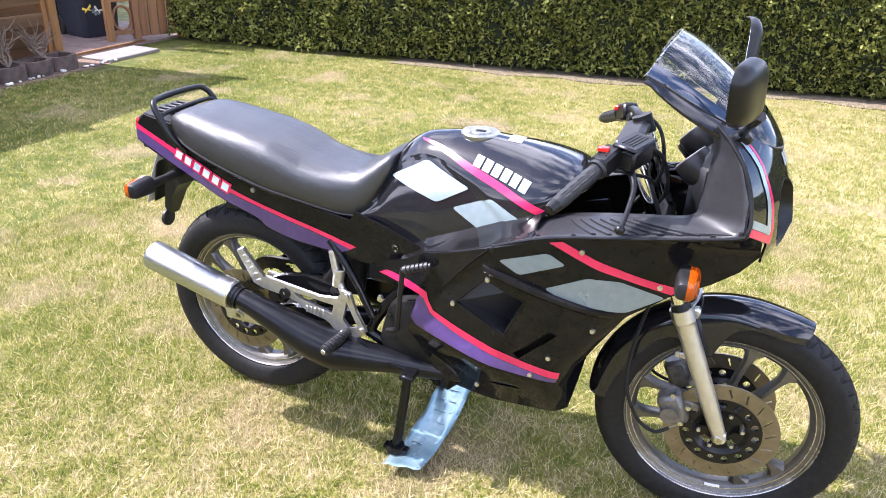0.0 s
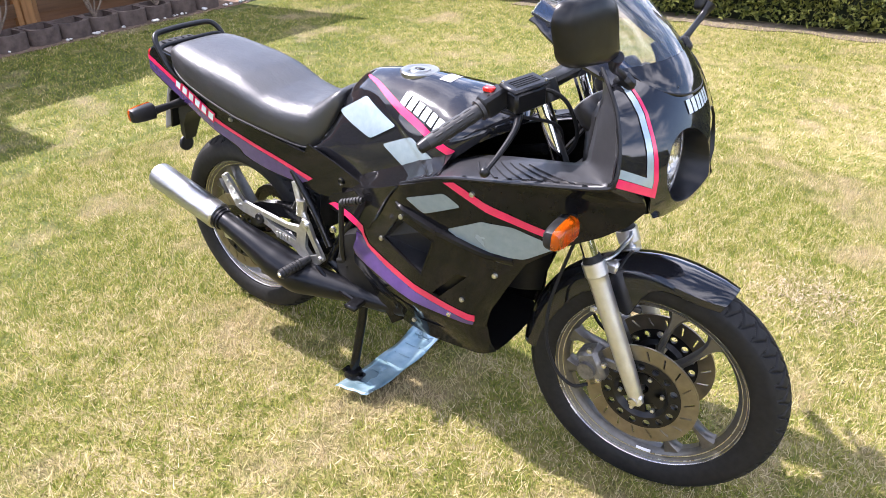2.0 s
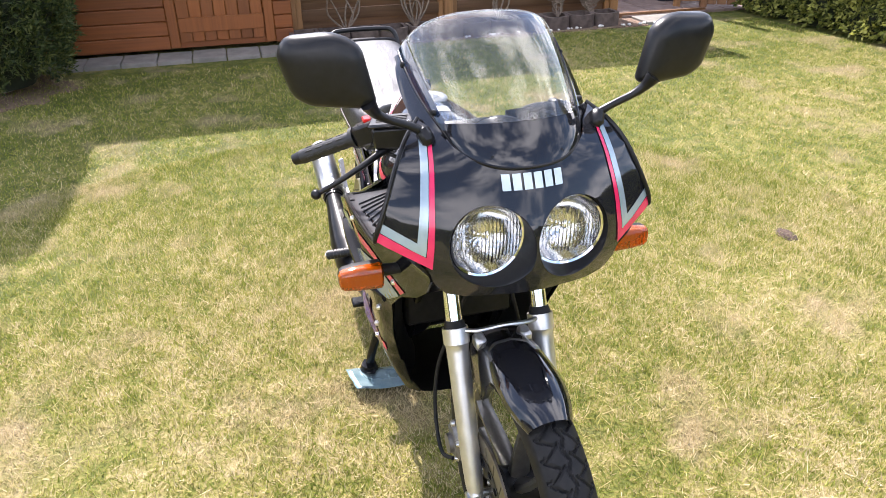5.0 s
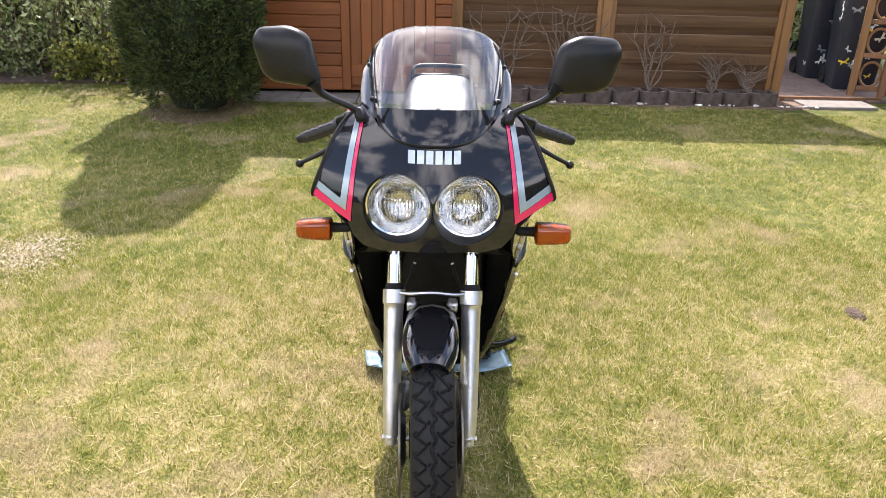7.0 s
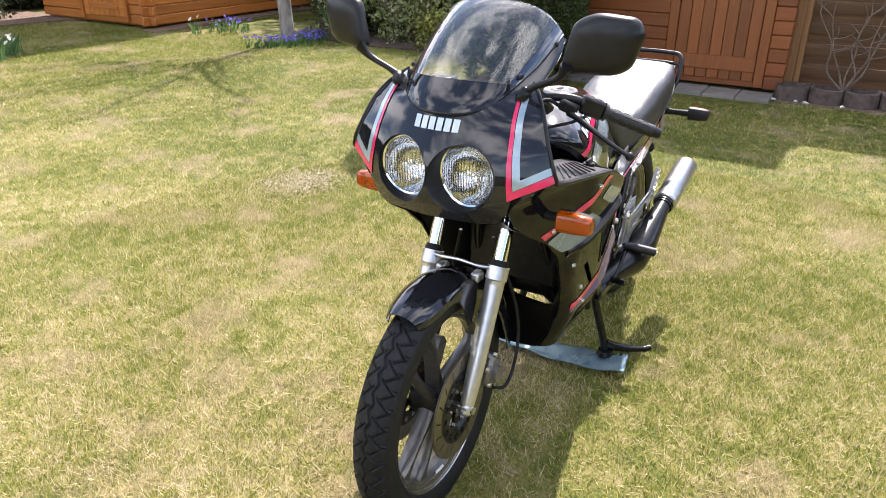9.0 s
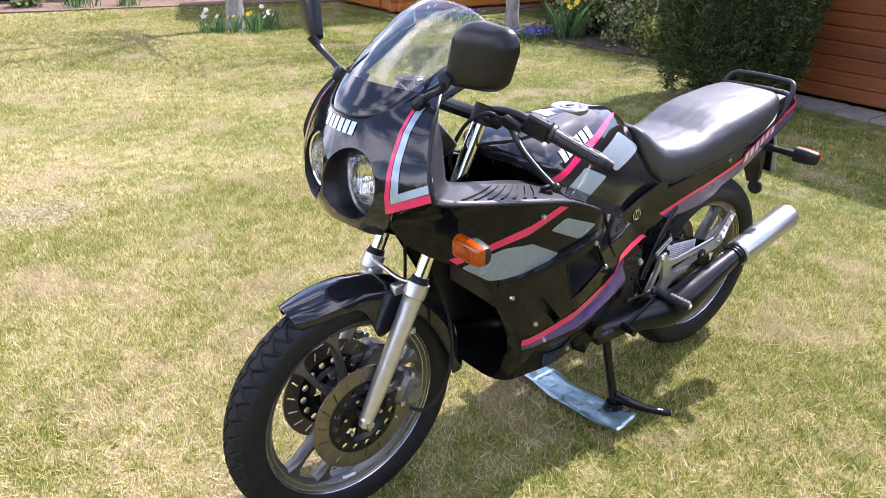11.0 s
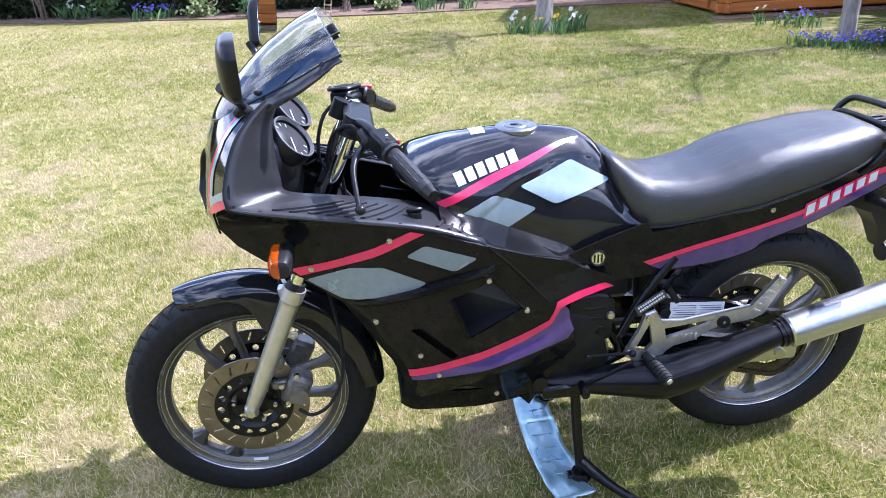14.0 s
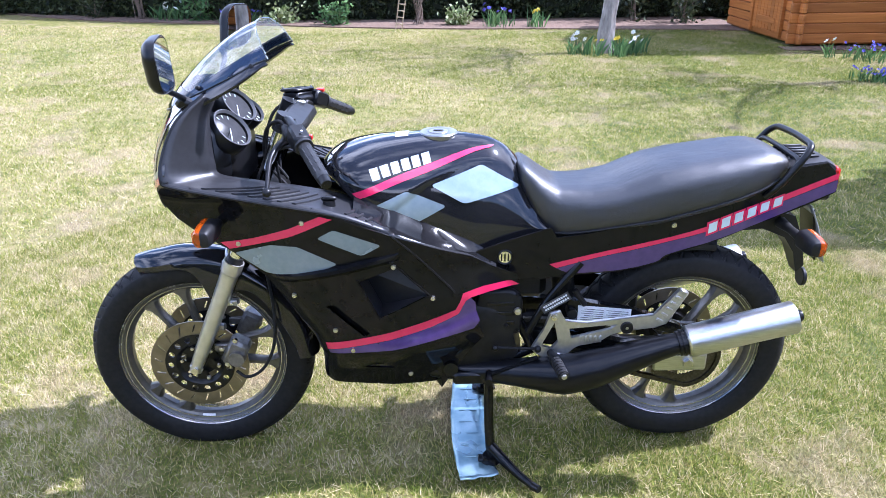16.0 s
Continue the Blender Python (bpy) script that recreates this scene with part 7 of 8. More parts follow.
for s in (1, -1):
    bm = bmesh.new()
    rows_ = []
    for u in np.linspace(0.12, 0.97, 16):
        p = ws_point(float(u), s)
        k = math.sin(math.pi * min(1.0, 0.25 + 0.75 * float(u))) ** 0.5 if u < 0.9 else 0.35
        rows_.append([(p.x, p.y, p.z + 0.001), (p.x - 0.004, p.y + s * 0.014 * k, p.z - 0.007 * k), (p.x - 0.009, p.y + s * 0.026 * k, p.z - 0.019 * k), (p.x - 0.010, p.y + s * 0.024 * k, p.z - 0.026 * k), (p.x - 0.006, p.y, p.z - 0.022 * k)])
    loft(bm, rows_)
    part("screen_lip", bm, PAINT_TANK, bike, "glossy black lip below the windscreen")
for s in (1, -1):
    for at, d in (((1.350, s * 0.062, 1.046), (0.75, s * 0.1, 0.6)), ((1.253, s * 0.138, 1.101), (0.4, s * 0.9, 0.3)), ((1.117, s * 0.157, 1.152), (0.2, s * 0.9, 0.3))):
        bolt(at, d, 0.0060, screen, DARKMETAL, "screen_screw")


# ---- mirrors ----
def mirror(s):
    o = empty("mirror", (1.28, s * 0.155, 1.075))
    o.parent = bike
    o.matrix_parent_inverse = bike.matrix_basis.inverted()
    bm = bmesh.new()
    box(bm, (-0.022, -0.012, -0.018), (0.022, 0.012, 0.018), 0.007, Matrix.Translation((1.278, s * 0.158, 1.066)) @ pose(0, 0, 0, s * -25, -40, s * 10))
    part("mount", bm, SATIN, o)
    bm = bmesh.new()
    tube(bm, [(1.278, s * 0.158, 1.075), (1.283, s * 0.185, 1.092), (1.286, s * 0.222, 1.108), (1.290, s * 0.243, 1.122), (1.298, s * 0.256, 1.142)], [0.009, 0.007, 0.007, 0.009, 0.014], 10, 5)
    part("arm", bm, SATIN, o)
    # head: a rounded shell, flat on the glass side
    out = rounded([(0.243, 1.128), (0.262, 1.232), (0.300, 1.254), (0.372, 1.246), (0.386, 1.214), (0.368, 1.142), (0.345, 1.124), (0.262, 1.118)], 0.022, 4)
    cy, cz = 0.316, 1.188
    yaw = 0.14 if s > 0 else 0.28
    out = [(cy + (y - cy) * (1.12 if s > 0 else 1.06), cz + (z - cz) * 0.91 - (0.003 if s > 0 else -0.005)) for y, z in out]
    bm = bmesh.new()
    rings = []
    for dx, k in ((-0.010, 0.955), (-0.012, 0.985), (-0.007, 1.0), (0.003, 0.985), (0.010, 0.93), (0.016, 0.82), (0.020, 0.62), (0.022, 0.35)):
        rings.append([(1.268 + dx - yaw * (y - cy) * k, s * (cy + (y - cy) * k), cz + (z - cz) * k) for y, z in out])
    loft(bm, rings)
    part("head", bm, SATIN, o, "black plastic mirror shell")
    bm = bmesh.new()
    ring = [(1.268 - 0.0108 - yaw * (y - cy) * 0.93, s * (cy + (y - cy) * 0.93), cz + (z - cz) * 0.93) for y, z in out]
    a = [bm.verts.new(p) for p in ring]
    b = [bm.verts.new((p[0] - 0.0015, p[1], p[2])) for p in ring]
    bm.faces.new(b)
    for k in range(len(a)):
        bm.faces.new((a[k], a[(k + 1) % len(a)], b[(k + 1) % len(a)], b[k]))
    part("glass", bm, MIRROR, o, "mirror glass", smooth=False)


both(mirror)


# ---- handlebars ----
def handlebar(s):
    o = empty("handlebar", (1.05, s * 0.1, 1.0))
    o.parent = bike
    o.matrix_parent_inverse = bike.matrix_basis.inverted()
    A, B = Vector((1.010, s * 0.215, 0.996 if s > 0 else 1.003)), Vector((0.938, s * 0.350, 0.938))
    d = (B - A).normalized()
    bm = bmesh.new()
    tube(bm, [(1.065, s * 0.094, 1.010), (1.050, s * 0.125, 1.018), (1.030, s * 0.175, 1.014), A, A.lerp(B, 0.5), B - d * 0.01], 0.011, 12, 5)
    part("bar", bm, SATIN, o)
    bm = bmesh.new()
    cyl(bm, (1.078, s * 0.094, 0.985), (1.060, s * 0.094, 1.025), 0.024, 0.024, 20)
    part("clamp", bm, DARKMETAL, o)
    bm = bmesh.new()
    n = 22
    rad = [0.0155 + (0.0016 if k % 2 else 0.0) for k in range(n)]
    cyl(bm, A + d * 0.028, A + d * 0.036, 0.022, 0.022, 20)
    cyl(bm, A + d * 0.036, B - d * 0.006, 0.0158, 0.0152, 20)
    for k in range(8):
        a = 2 * math.pi * k / 8
        u = d.orthogonal().normalized()
        w = d.cross(u)
        off = (u * math.cos(a) + w * math.sin(a)) * 0.0146
        for j in range(4):
            p = A.lerp(B, 0.36 + 0.15 * j)
            box(bm, (-0.0020, -0.0020, -0.0085), (0.0020, 0.0020, 0.0085), 0.0008, Matrix.Translation(p + off) @ d.to_track_quat("Z", "Y").to_matrix().to_4x4())
    part("grip", bm, GRIP_RUBBER, o, "ribbed black rubber grip")
    bm = bmesh.new()
    cyl(bm, B - d * 0.006, B + d * 0.014, 0.0145, 0.012, 20)
    cyl(bm, B + d * 0.014, B + d * 0.0155, 0.006, 0.006, 10)
    part("bar_end", bm, SATIN, o)
    # switch box
    m = Matrix.Translation(A - d * 0.002) @ d.to_track_quat("Z", "X").to_matrix().to_4x4()
    bm = bmesh.new()
    box(bm, (-0.022, -0.019, -0.030), (0.022, 0.021, 0.030), 0.006, m)
    part("switch_box", bm, SATIN, o)
    bm = bmesh.new()
    if s > 0:
        box(bm, (-0.012, -0.005, -0.006), (0.012, 0.005, 0.006), 0.002, Matrix.Translation(A + Vector((-0.020, 0.006, 0.006))))
    else:
        box(bm, (-0.012, -0.008, -0.005), (0.012, 0.008, 0.005), 0.002, Matrix.Translation(A + Vector((-0.010, 0.0, 0.024))))
    part("red_switch", bm, RED_PLASTIC, o, "red switch")
    for k in range(3):
        bm = bmesh.new()
        box(bm, (-0.003, -0.010, -0.002), (0.003, 0.010, 0.002), 0.001, Matrix.Translation(A + Vector((-0.004 + 0.0, s * (-0.014 + 0.012 * k), 0.0225 - 0.003 * k))) @ pose(0, 0, 0, 0, 0, 20))
        part("switch_button", bm, PALE_PAPER if k == 1 else SATIN, o)
    # lever
    bm = bmesh.new()
    tube(bm, [(1.045, s * 0.170, 0.985), (1.062, s * 0.200, 0.978), (1.075, s * 0.240, 0.960), (1.074, s * 0.290, 0.932), (1.070, s * 0.332, 0.910)], [0.010, 0.008, 0.0065, 0.0055, 0.005], 10, 6)
    ball(bm, (1.069, s * 0.336, 0.908), 0.0105)
    part("lever", bm, SATIN, o, "black control lever with a ball end")
    bm = bmesh.new()
    box(bm, (-0.020, -0.026, -0.014), (0.018, 0.022, 0.014), 0.006, Matrix.Translation((1.040, s * 0.168, 0.997)) @ pose(0, 0, 0, s * -22, 0, s * 18))
    part("lever_perch", bm, DARKMETAL, o)
    for dy in (0.0, 0.03):
        bolt((1.034, s * (0.158 + dy), 1.012 - dy * 0.4), (0, 0, 1), 0.009, o, DARKMETAL, "perch_bolt")
    bm = bmesh.new()
    tube(bm, [(1.046, s * 0.150, 0.995), (1.075, s * 0.120, 1.015), (1.115, s * 0.090, 0.985), (1.13, s * 0.06, 0.90), (1.08, s * 0.05, 0.82)], 0.0045, 8, 6)
    part("cable", bm, RUBBER, o)
    bm = bmesh.new()
    tube(bm, [A + Vector((0.01, 0, -0.015)), A + Vector((0.05, -s * 0.03, -0.03)), (1.10, s * 0.09, 0.93), (1.10, s * 0.06, 0.84)], 0.004, 8, 6)
    part("cable", bm, RUBBER, o)
    return o


handlebar(1)
handlebar(-1).location += Vector((0.024, 0, -0.004))
# brake fluid reservoir on the right bar
res = empty("fluid_reservoir", (1.045, -0.175, 1.03))
res.parent = bike
res.matrix_parent_inverse = bike.matrix_basis.inverted()
m_ = Matrix.Translation((1.080, -0.172, 1.020)) @ pose(0, 0, 0, 6, 4, -22)
bm = bmesh.new()
box(bm, (-0.026, -0.040, -0.036), (0.026, 0.040, 0.010), 0.006, m_)
part("body", bm, SATIN, res)
bm = bmesh.new()
box(bm, (-0.029, -0.045, 0.010), (0.029, 0.045, 0.019), 0.004, m_)
lid = part("lid", bm, SATIN, res)
for k in range(4):
    bm = bmesh.new()
    box(bm, (-0.014 + 0.008 * k, -0.030, 0.0192), (-0.011 + 0.008 * k, 0.030, 0.0205), 0.0, m_)
    part("lid_rib", bm, DARKMETAL, lid)
for sx in (-1, 1):
    bolt(m_ @ Vector((sx * 0.022, sx * 0.037, 0.019)), (0, 0, 1), 0.004, lid)

# instruments
def gauge(y, x, z, r):
    o = empty("gauge", (x, y, z))
    o.parent = bike
    o.matrix_parent_inverse = bike.matrix_basis.inverted()
    m = Matrix.Translation((x, y, z)) @ Vector((-0.72, 0.24, 0.65)).to_track_quat("Y", "Z").to_matrix().to_4x4()
    bm = bmesh.new()
    lathe(bm, [(0.0005, -0.05), (r * 0.8, -0.05), (r, -0.015), (r, 0.012), (r * 0.94, 0.018), (r * 0.88, 0.014), (r * 0.86, 0.004), (0.0005, 0.004)], m=m, segs=36, closed=False)
    part("pod", bm, SATIN, o, "black instrument pod")
    bm = bmesh.new()
    lathe(bm, [(0.0005, 0.0045), (r * 0.85, 0.0045), (r * 0.85, 0.0055), (0.0005, 0.0055)], m=m, segs=36, closed=False)
    part("dial", bm, DIAL, o)
    bm = bmesh.new()
    lathe(bm, [(r * 0.86, 0.012), (r * 0.93, 0.0195), (r * 0.97, 0.018), (r * 0.90, 0.010)], m=m, segs=36)
    part("rim", bm, GREY_RIM, o, "grey gauge rim")
    for k in range(11):
        a = radians(220 - 26 * k)
        bm = bmesh.new()
        box(bm, (-0.0010, 0.0058, -0.0045), (0.0010, 0.0064, 0.0045), 0.0, m @ pose(0, 0, 0, 0, math.degrees(a), 0) @ Matrix.Translation((0, 0, r * 0.72)))
        part("dial_mark", bm, WHITE_TAPE, o)
    bm = bmesh.new()
    box(bm, (-0.0012, 0.0066, -0.004), (0.0012, 0.0074, r * 0.62), 0.0, m @ pose(0, 0, 0, 0, 140, 0))
    part("needle", bm, WHITE_TAPE, o)


gauge(0.098, 1.205, 0.986, 0.055)
gauge(0.005, 1.207, 1.024, 0.052)
gauge(-0.100, 1.205, 0.985, 0.040)
bm = bmesh.new()
box(bm, (1.222, -0.15, 0.91), (1.27, 0.13, 1.01), 0.02)
part("dash_bracket", bm, SATIN, bike)


# ---- frame, engine, exhaust ----
def frame_side(s):
    for pts, r in (([(0.62, s * 0.10, 0.64), (0.54, s * 0.10, 0.54), (0.455, s * 0.11, 0.41), (0.44, s * 0.12, 0.36)], 0.016), ([(1.02, s * 0.06, 0.80), (0.80, s * 0.10, 0.72), (0.60, s * 0.10, 0.645), (0.40, s * 0.095, 0.68), (0.10, s * 0.09, 0.71), (-0.18, s * 0.085, 0.78)], 0.015),
                   ([(1.03, s * 0.05, 0.76), (0.98, s * 0.10, 0.60), (0.90, s * 0.12, 0.40), (0.80, s * 0.12, 0.32), (0.55, s * 0.12, 0.33), (0.44, s * 0.12, 0.37)], 0.015),
                   ([(0.40, s * 0.095, 0.61), (0.30, s * 0.095, 0.64), (0.10, s * 0.09, 0.70)], 0.011), ([(0.455, s * 0.135, 0.43), (0.40, s * 0.13, 0.53), (0.32, s * 0.12, 0.63)], 0.011)):
        bm = bmesh.new()
        tube(bm, pts, r, 10, 5)
        part("frame_tube", bm, FRAME, bike, "black steel frame tube")
    bm = bmesh.new()
    rows = []
    for x, z, h in ((0.45, 0.405, 0.040), (0.30, 0.385, 0.042), (0.10, 0.345, 0.040), (0.02, 0.322, 0.038), (-0.03, 0.312, 0.034)):
        y = 0.098 if x > 0.3 else 0.104
        rows.append([(x, s * (y + 0.013), z + h / 2), (x, s * (y - 0.013), z + h / 2), (x, s * (y - 0.013), z - h / 2), (x, s * (y + 0.013), z - h / 2)])
    loft(bm, rows)
    part("swingarm", bm, FRAME, bike, "black box-section swingarm")
    bm = bmesh.new()
    rows = []
    for x, z, h in ((0.345, 0.490, 0.050), (0.30, 0.484, 0.050), (0.16, 0.460, 0.040), (0.04, 0.418, 0.034), (-0.03, 0.372, 0.030)):
        rows.append([(x, s * 0.114, z + h / 2), (x, s * 0.092, z + h / 2), (x, s * 0.092, z - h / 2), (x, s * 0.114, z - h / 2)])
    loft(bm, rows)
    part("swingarm_brace", bm, FRAME, bike)
    bm = bmesh.new()
    box(bm, (-0.055, s * 0.112 - 0.006, 0.285), (0.095, s * 0.112 + 0.006, 0.342), 0.006)
    part("axle_plate", bm, ALU, bike, "bright alloy axle adjuster plate")
    bm = bmesh.new()
    tube(bm, [(0.330, s * 0.115, 0.545), (0.30, s * 0.115, 0.500)], 0.008, 8, 1)
    cyl(bm, (0.335, s * 0.13, 0.478), (0.335, s * 0.09, 0.478), 0.014, segs=12)
    part("pivot_cap", bm, DARKMETAL, bike)


both(frame_side)
bm = bmesh.new()
box(bm, (0.172, 0.1155, 0.437), (0.318, 0.1165, 0.492), 0.0, None)
for v in bm.verts:
    v.co.z += 0.10 * (v.co.x - 0.245)
stk = part("info_sticker", bm, PALE_PAPER, bike, "white information sticker on the swingarm", smooth=False)
for k in range(7):
    bm = bmesh.new()
    z0 = 0.443 + k * 0.0065
    box(bm, (0.180, 0.1166, z0), (0.236 if k % 2 else 0.240, 0.1172, z0 + 0.0014))
    box(bm, (0.248, 0.1166, z0), (0.310 if k % 3 else 0.300, 0.1172, z0 + 0.0014))
    for v in bm.verts:
        v.co.z += 0.10 * (v.co.x - 0.245)
    part("print_bar", bm, INK, stk, smooth=False)
bm = bmesh.new()
m_ = Matrix.Translation((0.385, 0.148, 0.525)) @ pose(0, 0, 0, 0, 32, 0)
box(bm, (-0.042, -0.001, -0.0125), (0.042, 0.001, 0.0125), 0.0, m_)
lb = part("frame_label", bm, INK, bike, "narrow black and white frame label", smooth=False)
bm = bmesh.new()
for k in range(11):
    for z0 in (-0.0075, 0.0025):
        box(bm, (-0.036 + 0.0066 * k, 0.0012, z0), (-0.0315 + 0.0066 * k, 0.0018, z0 + 0.0055), 0.0, m_)
part("print_bar", bm, PALE_PAPER, lb, smooth=False)

# shock and engine
bm = bmesh.new()
tube(bm, [(0.33, 0, 0.42), (0.36, 0, 0.66)], 0.032, 14, 1)
part("shock_absorber", bm, DARKMETAL, bike)
eng = empty("engine", (0.7, 0, 0.42))
eng.parent = bike
eng.matrix_parent_inverse = bike.matrix_basis.inverted()
bm = bmesh.new()
rows_ = []
for y, k in ((-0.150, 0.75), (-0.142, 0.92), (-0.10, 1.0), (0.10, 1.0), (0.142, 0.92), (0.150, 0.75)):
    out = rounded([(0.46, 0.345), (0.50, 0.50), (0.60, 0.53), (0.80, 0.48), (0.85, 0.38), (0.78, 0.315), (0.55, 0.315)], 0.04, 3)
    rows_.append([(0.655 + (x - 0.655) * k, y, 0.42 + (z - 0.42) * k) for x, z in out])
loft(bm, rows_)
part("crankcase", bm, DARKMETAL, eng, "black engine case")
for s in (1,):
    bm = bmesh.new()
    out = rounded([(0.475, 0.425), (0.470, 0.535), (0.500, 0.560), (0.585, 0.560), (0.600, 0.520), (0.585, 0.425)], 0.016, 3)
    cx_, cz_ = 0.53, 0.49
    loft(bm, [[(cx_ + (x - cx_) * k, s * y, cz_ + (z - cz_) * k) for x, z in out] for y, k in ((0.118, 1.0), (0.134, 1.0), (0.140, 0.95), (0.142, 0.88))])
    cover = part("sprocket_cover", bm, DARKMETAL, eng, "dark ribbed engine side cover")
    for k in range(3):
        bm = bmesh.new()
        z0 = 0.515 - 0.028 * k
        box(bm, (0.492, s * 0.1425 - 0.0015, z0), (0.568, s * 0.1425 + 0.0015, z0 + 0.010), 0.001)
        part("cover_rib", bm, FRAME, cover)
    for x, z in ((0.485, 0.438), (0.578, 0.438), (0.486, 0.545), (0.582, 0.545)):
        bolt((x, s * 0.141, z), (0, s, 0), 0.0055, cover, DARKMETAL, "cover_bolt")
for s in (1, -1):
    bm = bmesh.new()
    tube(bm, [(0.74, s * 0.05, 0.50), (0.80, s * 0.05, 0.64)], 0.055, 18, 1)
    part("cylinder", bm, DARKMETAL, eng)
    bm = bmesh.new()
    tube(bm, [(0.64, s * 0.06, 0.56), (0.54, s * 0.06, 0.60)], 0.03, 14, 1)
    part("carburettor", bm, ALLOY, eng)
    for x, z, r in ((0.515, 0.455, 0.007), (0.485, 0.50, 0.011), (0.53, 0.395, 0.006)):
        bolt((x, s * 0.148, z), (0, s, 0), r, eng, STEEL if r > 0.01 else DARKMETAL, "engine_bolt")
bm = bmesh.new()
box(bm, (0.93, -0.14, 0.46), (0.97, 0.14, 0.70), 0.01)
part("radiator", bm, DARKMETAL, bike, "black radiator inside the fairing")
bm = bmesh.new()
box(bm, (0.40, -0.08, 0.50), (0.56, 0.08, 0.68), 0.02)
part("airbox", bm, PLASTIC, bike)
# black belly of the fairing
bm = bmesh.new()
rows_ = []
for x, z in ((1.012, 0.294), (0.97, 0.291), (0.908, 0.285), (0.83, 0.278), (0.757, 0.271), (0.70, 0.268)):
    w_ = f_fair(x, z) - 0.003
    rows_.append([(x, w_, z), (x, w_ * 0.9, z - 0.006), (x, w_ * 0.6, z - 0.012), (x, 0, z - 0.016), (x, -w_ * 0.6, z - 0.012), (x, -w_ * 0.9, z - 0.006), (x, -w_, z)])
loft(bm, rows_, caps=False, closed=False)
part("belly_pan", bm, SATIN, bike)
for s in (1, -1):
    bm = bmesh.new()
    rows_ = []
    for z, xo in ((0.335, 1.0), (0.46, 1.015), (0.555, 1.068), (0.64, 1.118), (0.70, 1.16)):
        y = f_fair(xo, z) - 0.012
        rows_.append([(xo, s * y, z), (xo - 0.05, s * (y - 0.03), z), (xo - 0.12, s * (y - 0.045), z)])
    loft(bm, rows_, caps=False, closed=False)
    part("inner_duct", bm, SATIN, bike)


def exhaust(s):
    o = empty("exhaust", (0.3, s * 0.18, 0.35))
    o.parent = bike
    o.matrix_parent_inverse = bike.matrix_basis.inverted()
    bm = bmesh.new()
    tube(bm, [(0.86, s * 0.05, 0.47), (0.84, s * 0.07, 0.38), (0.76, s * 0.105, 0.318), (0.66, s * 0.130, 0.308), (0.54, s * 0.152, 0.316), (0.44, s * 0.166, 0.318), (0.36, s * 0.176, 0.320), (0.28, s * 0.182, 0.342),
              (0.20, s * 0.186, 0.373), (0.11, s * 0.188, 0.405), (0.06, s * 0.188, 0.420), (0.015, s * 0.188, 0.430)],
         [0.022, 0.023, 0.024, 0.026, 0.032, 0.045, 0.056, 0.054, 0.044, 0.033, 0.029, 0.028], 20, 5)
    part("expansion_chamber", bm, EXHAUST, o, "black expansion chamber")
    A, B = Vector((0.040, s * 0.188, 0.424)), Vector((-0.236, s * 0.190, 0.497))
    d = (B - A).normalized()
    bm = bmesh.new()
    q = d.to_track_quat("Y", "Z").to_matrix().to_4x4()
    ln = (B - A).length
    lathe(bm, [(0.030, 0.0), (0.039, 0.001), (0.0432, 0.006), (0.0432, ln - 0.006), (0.041, ln - 0.001), (0.030, ln), (0.018, ln - 0.002), (0.018, 0.01)], m=Matrix.Translation(A) @ q, segs=40)
    part("silencer", bm, ALU, o, "brushed alloy silencer")
    bm = bmesh.new()
    cyl(bm, A - d * 0.022, A + d * 0.004, 0.034, 0.034, 28)
    cyl(bm, A - d * 0.012, A - d * 0.006, 0.0365, 0.0365, 28)
    part("collar", bm, EXHAUST, o)
    bm = bmesh.new()
    lathe(bm, [(0.012, ln - 0.01), (0.017, ln - 0.004), (0.017, ln + 0.010), (0.014, ln + 0.018), (0.009, ln + 0.018), (0.009, ln - 0.01)], m=Matrix.Translation(A) @ q, segs=24)
    part("tail_pipe", bm, EXHAUST, o)


both(exhaust)


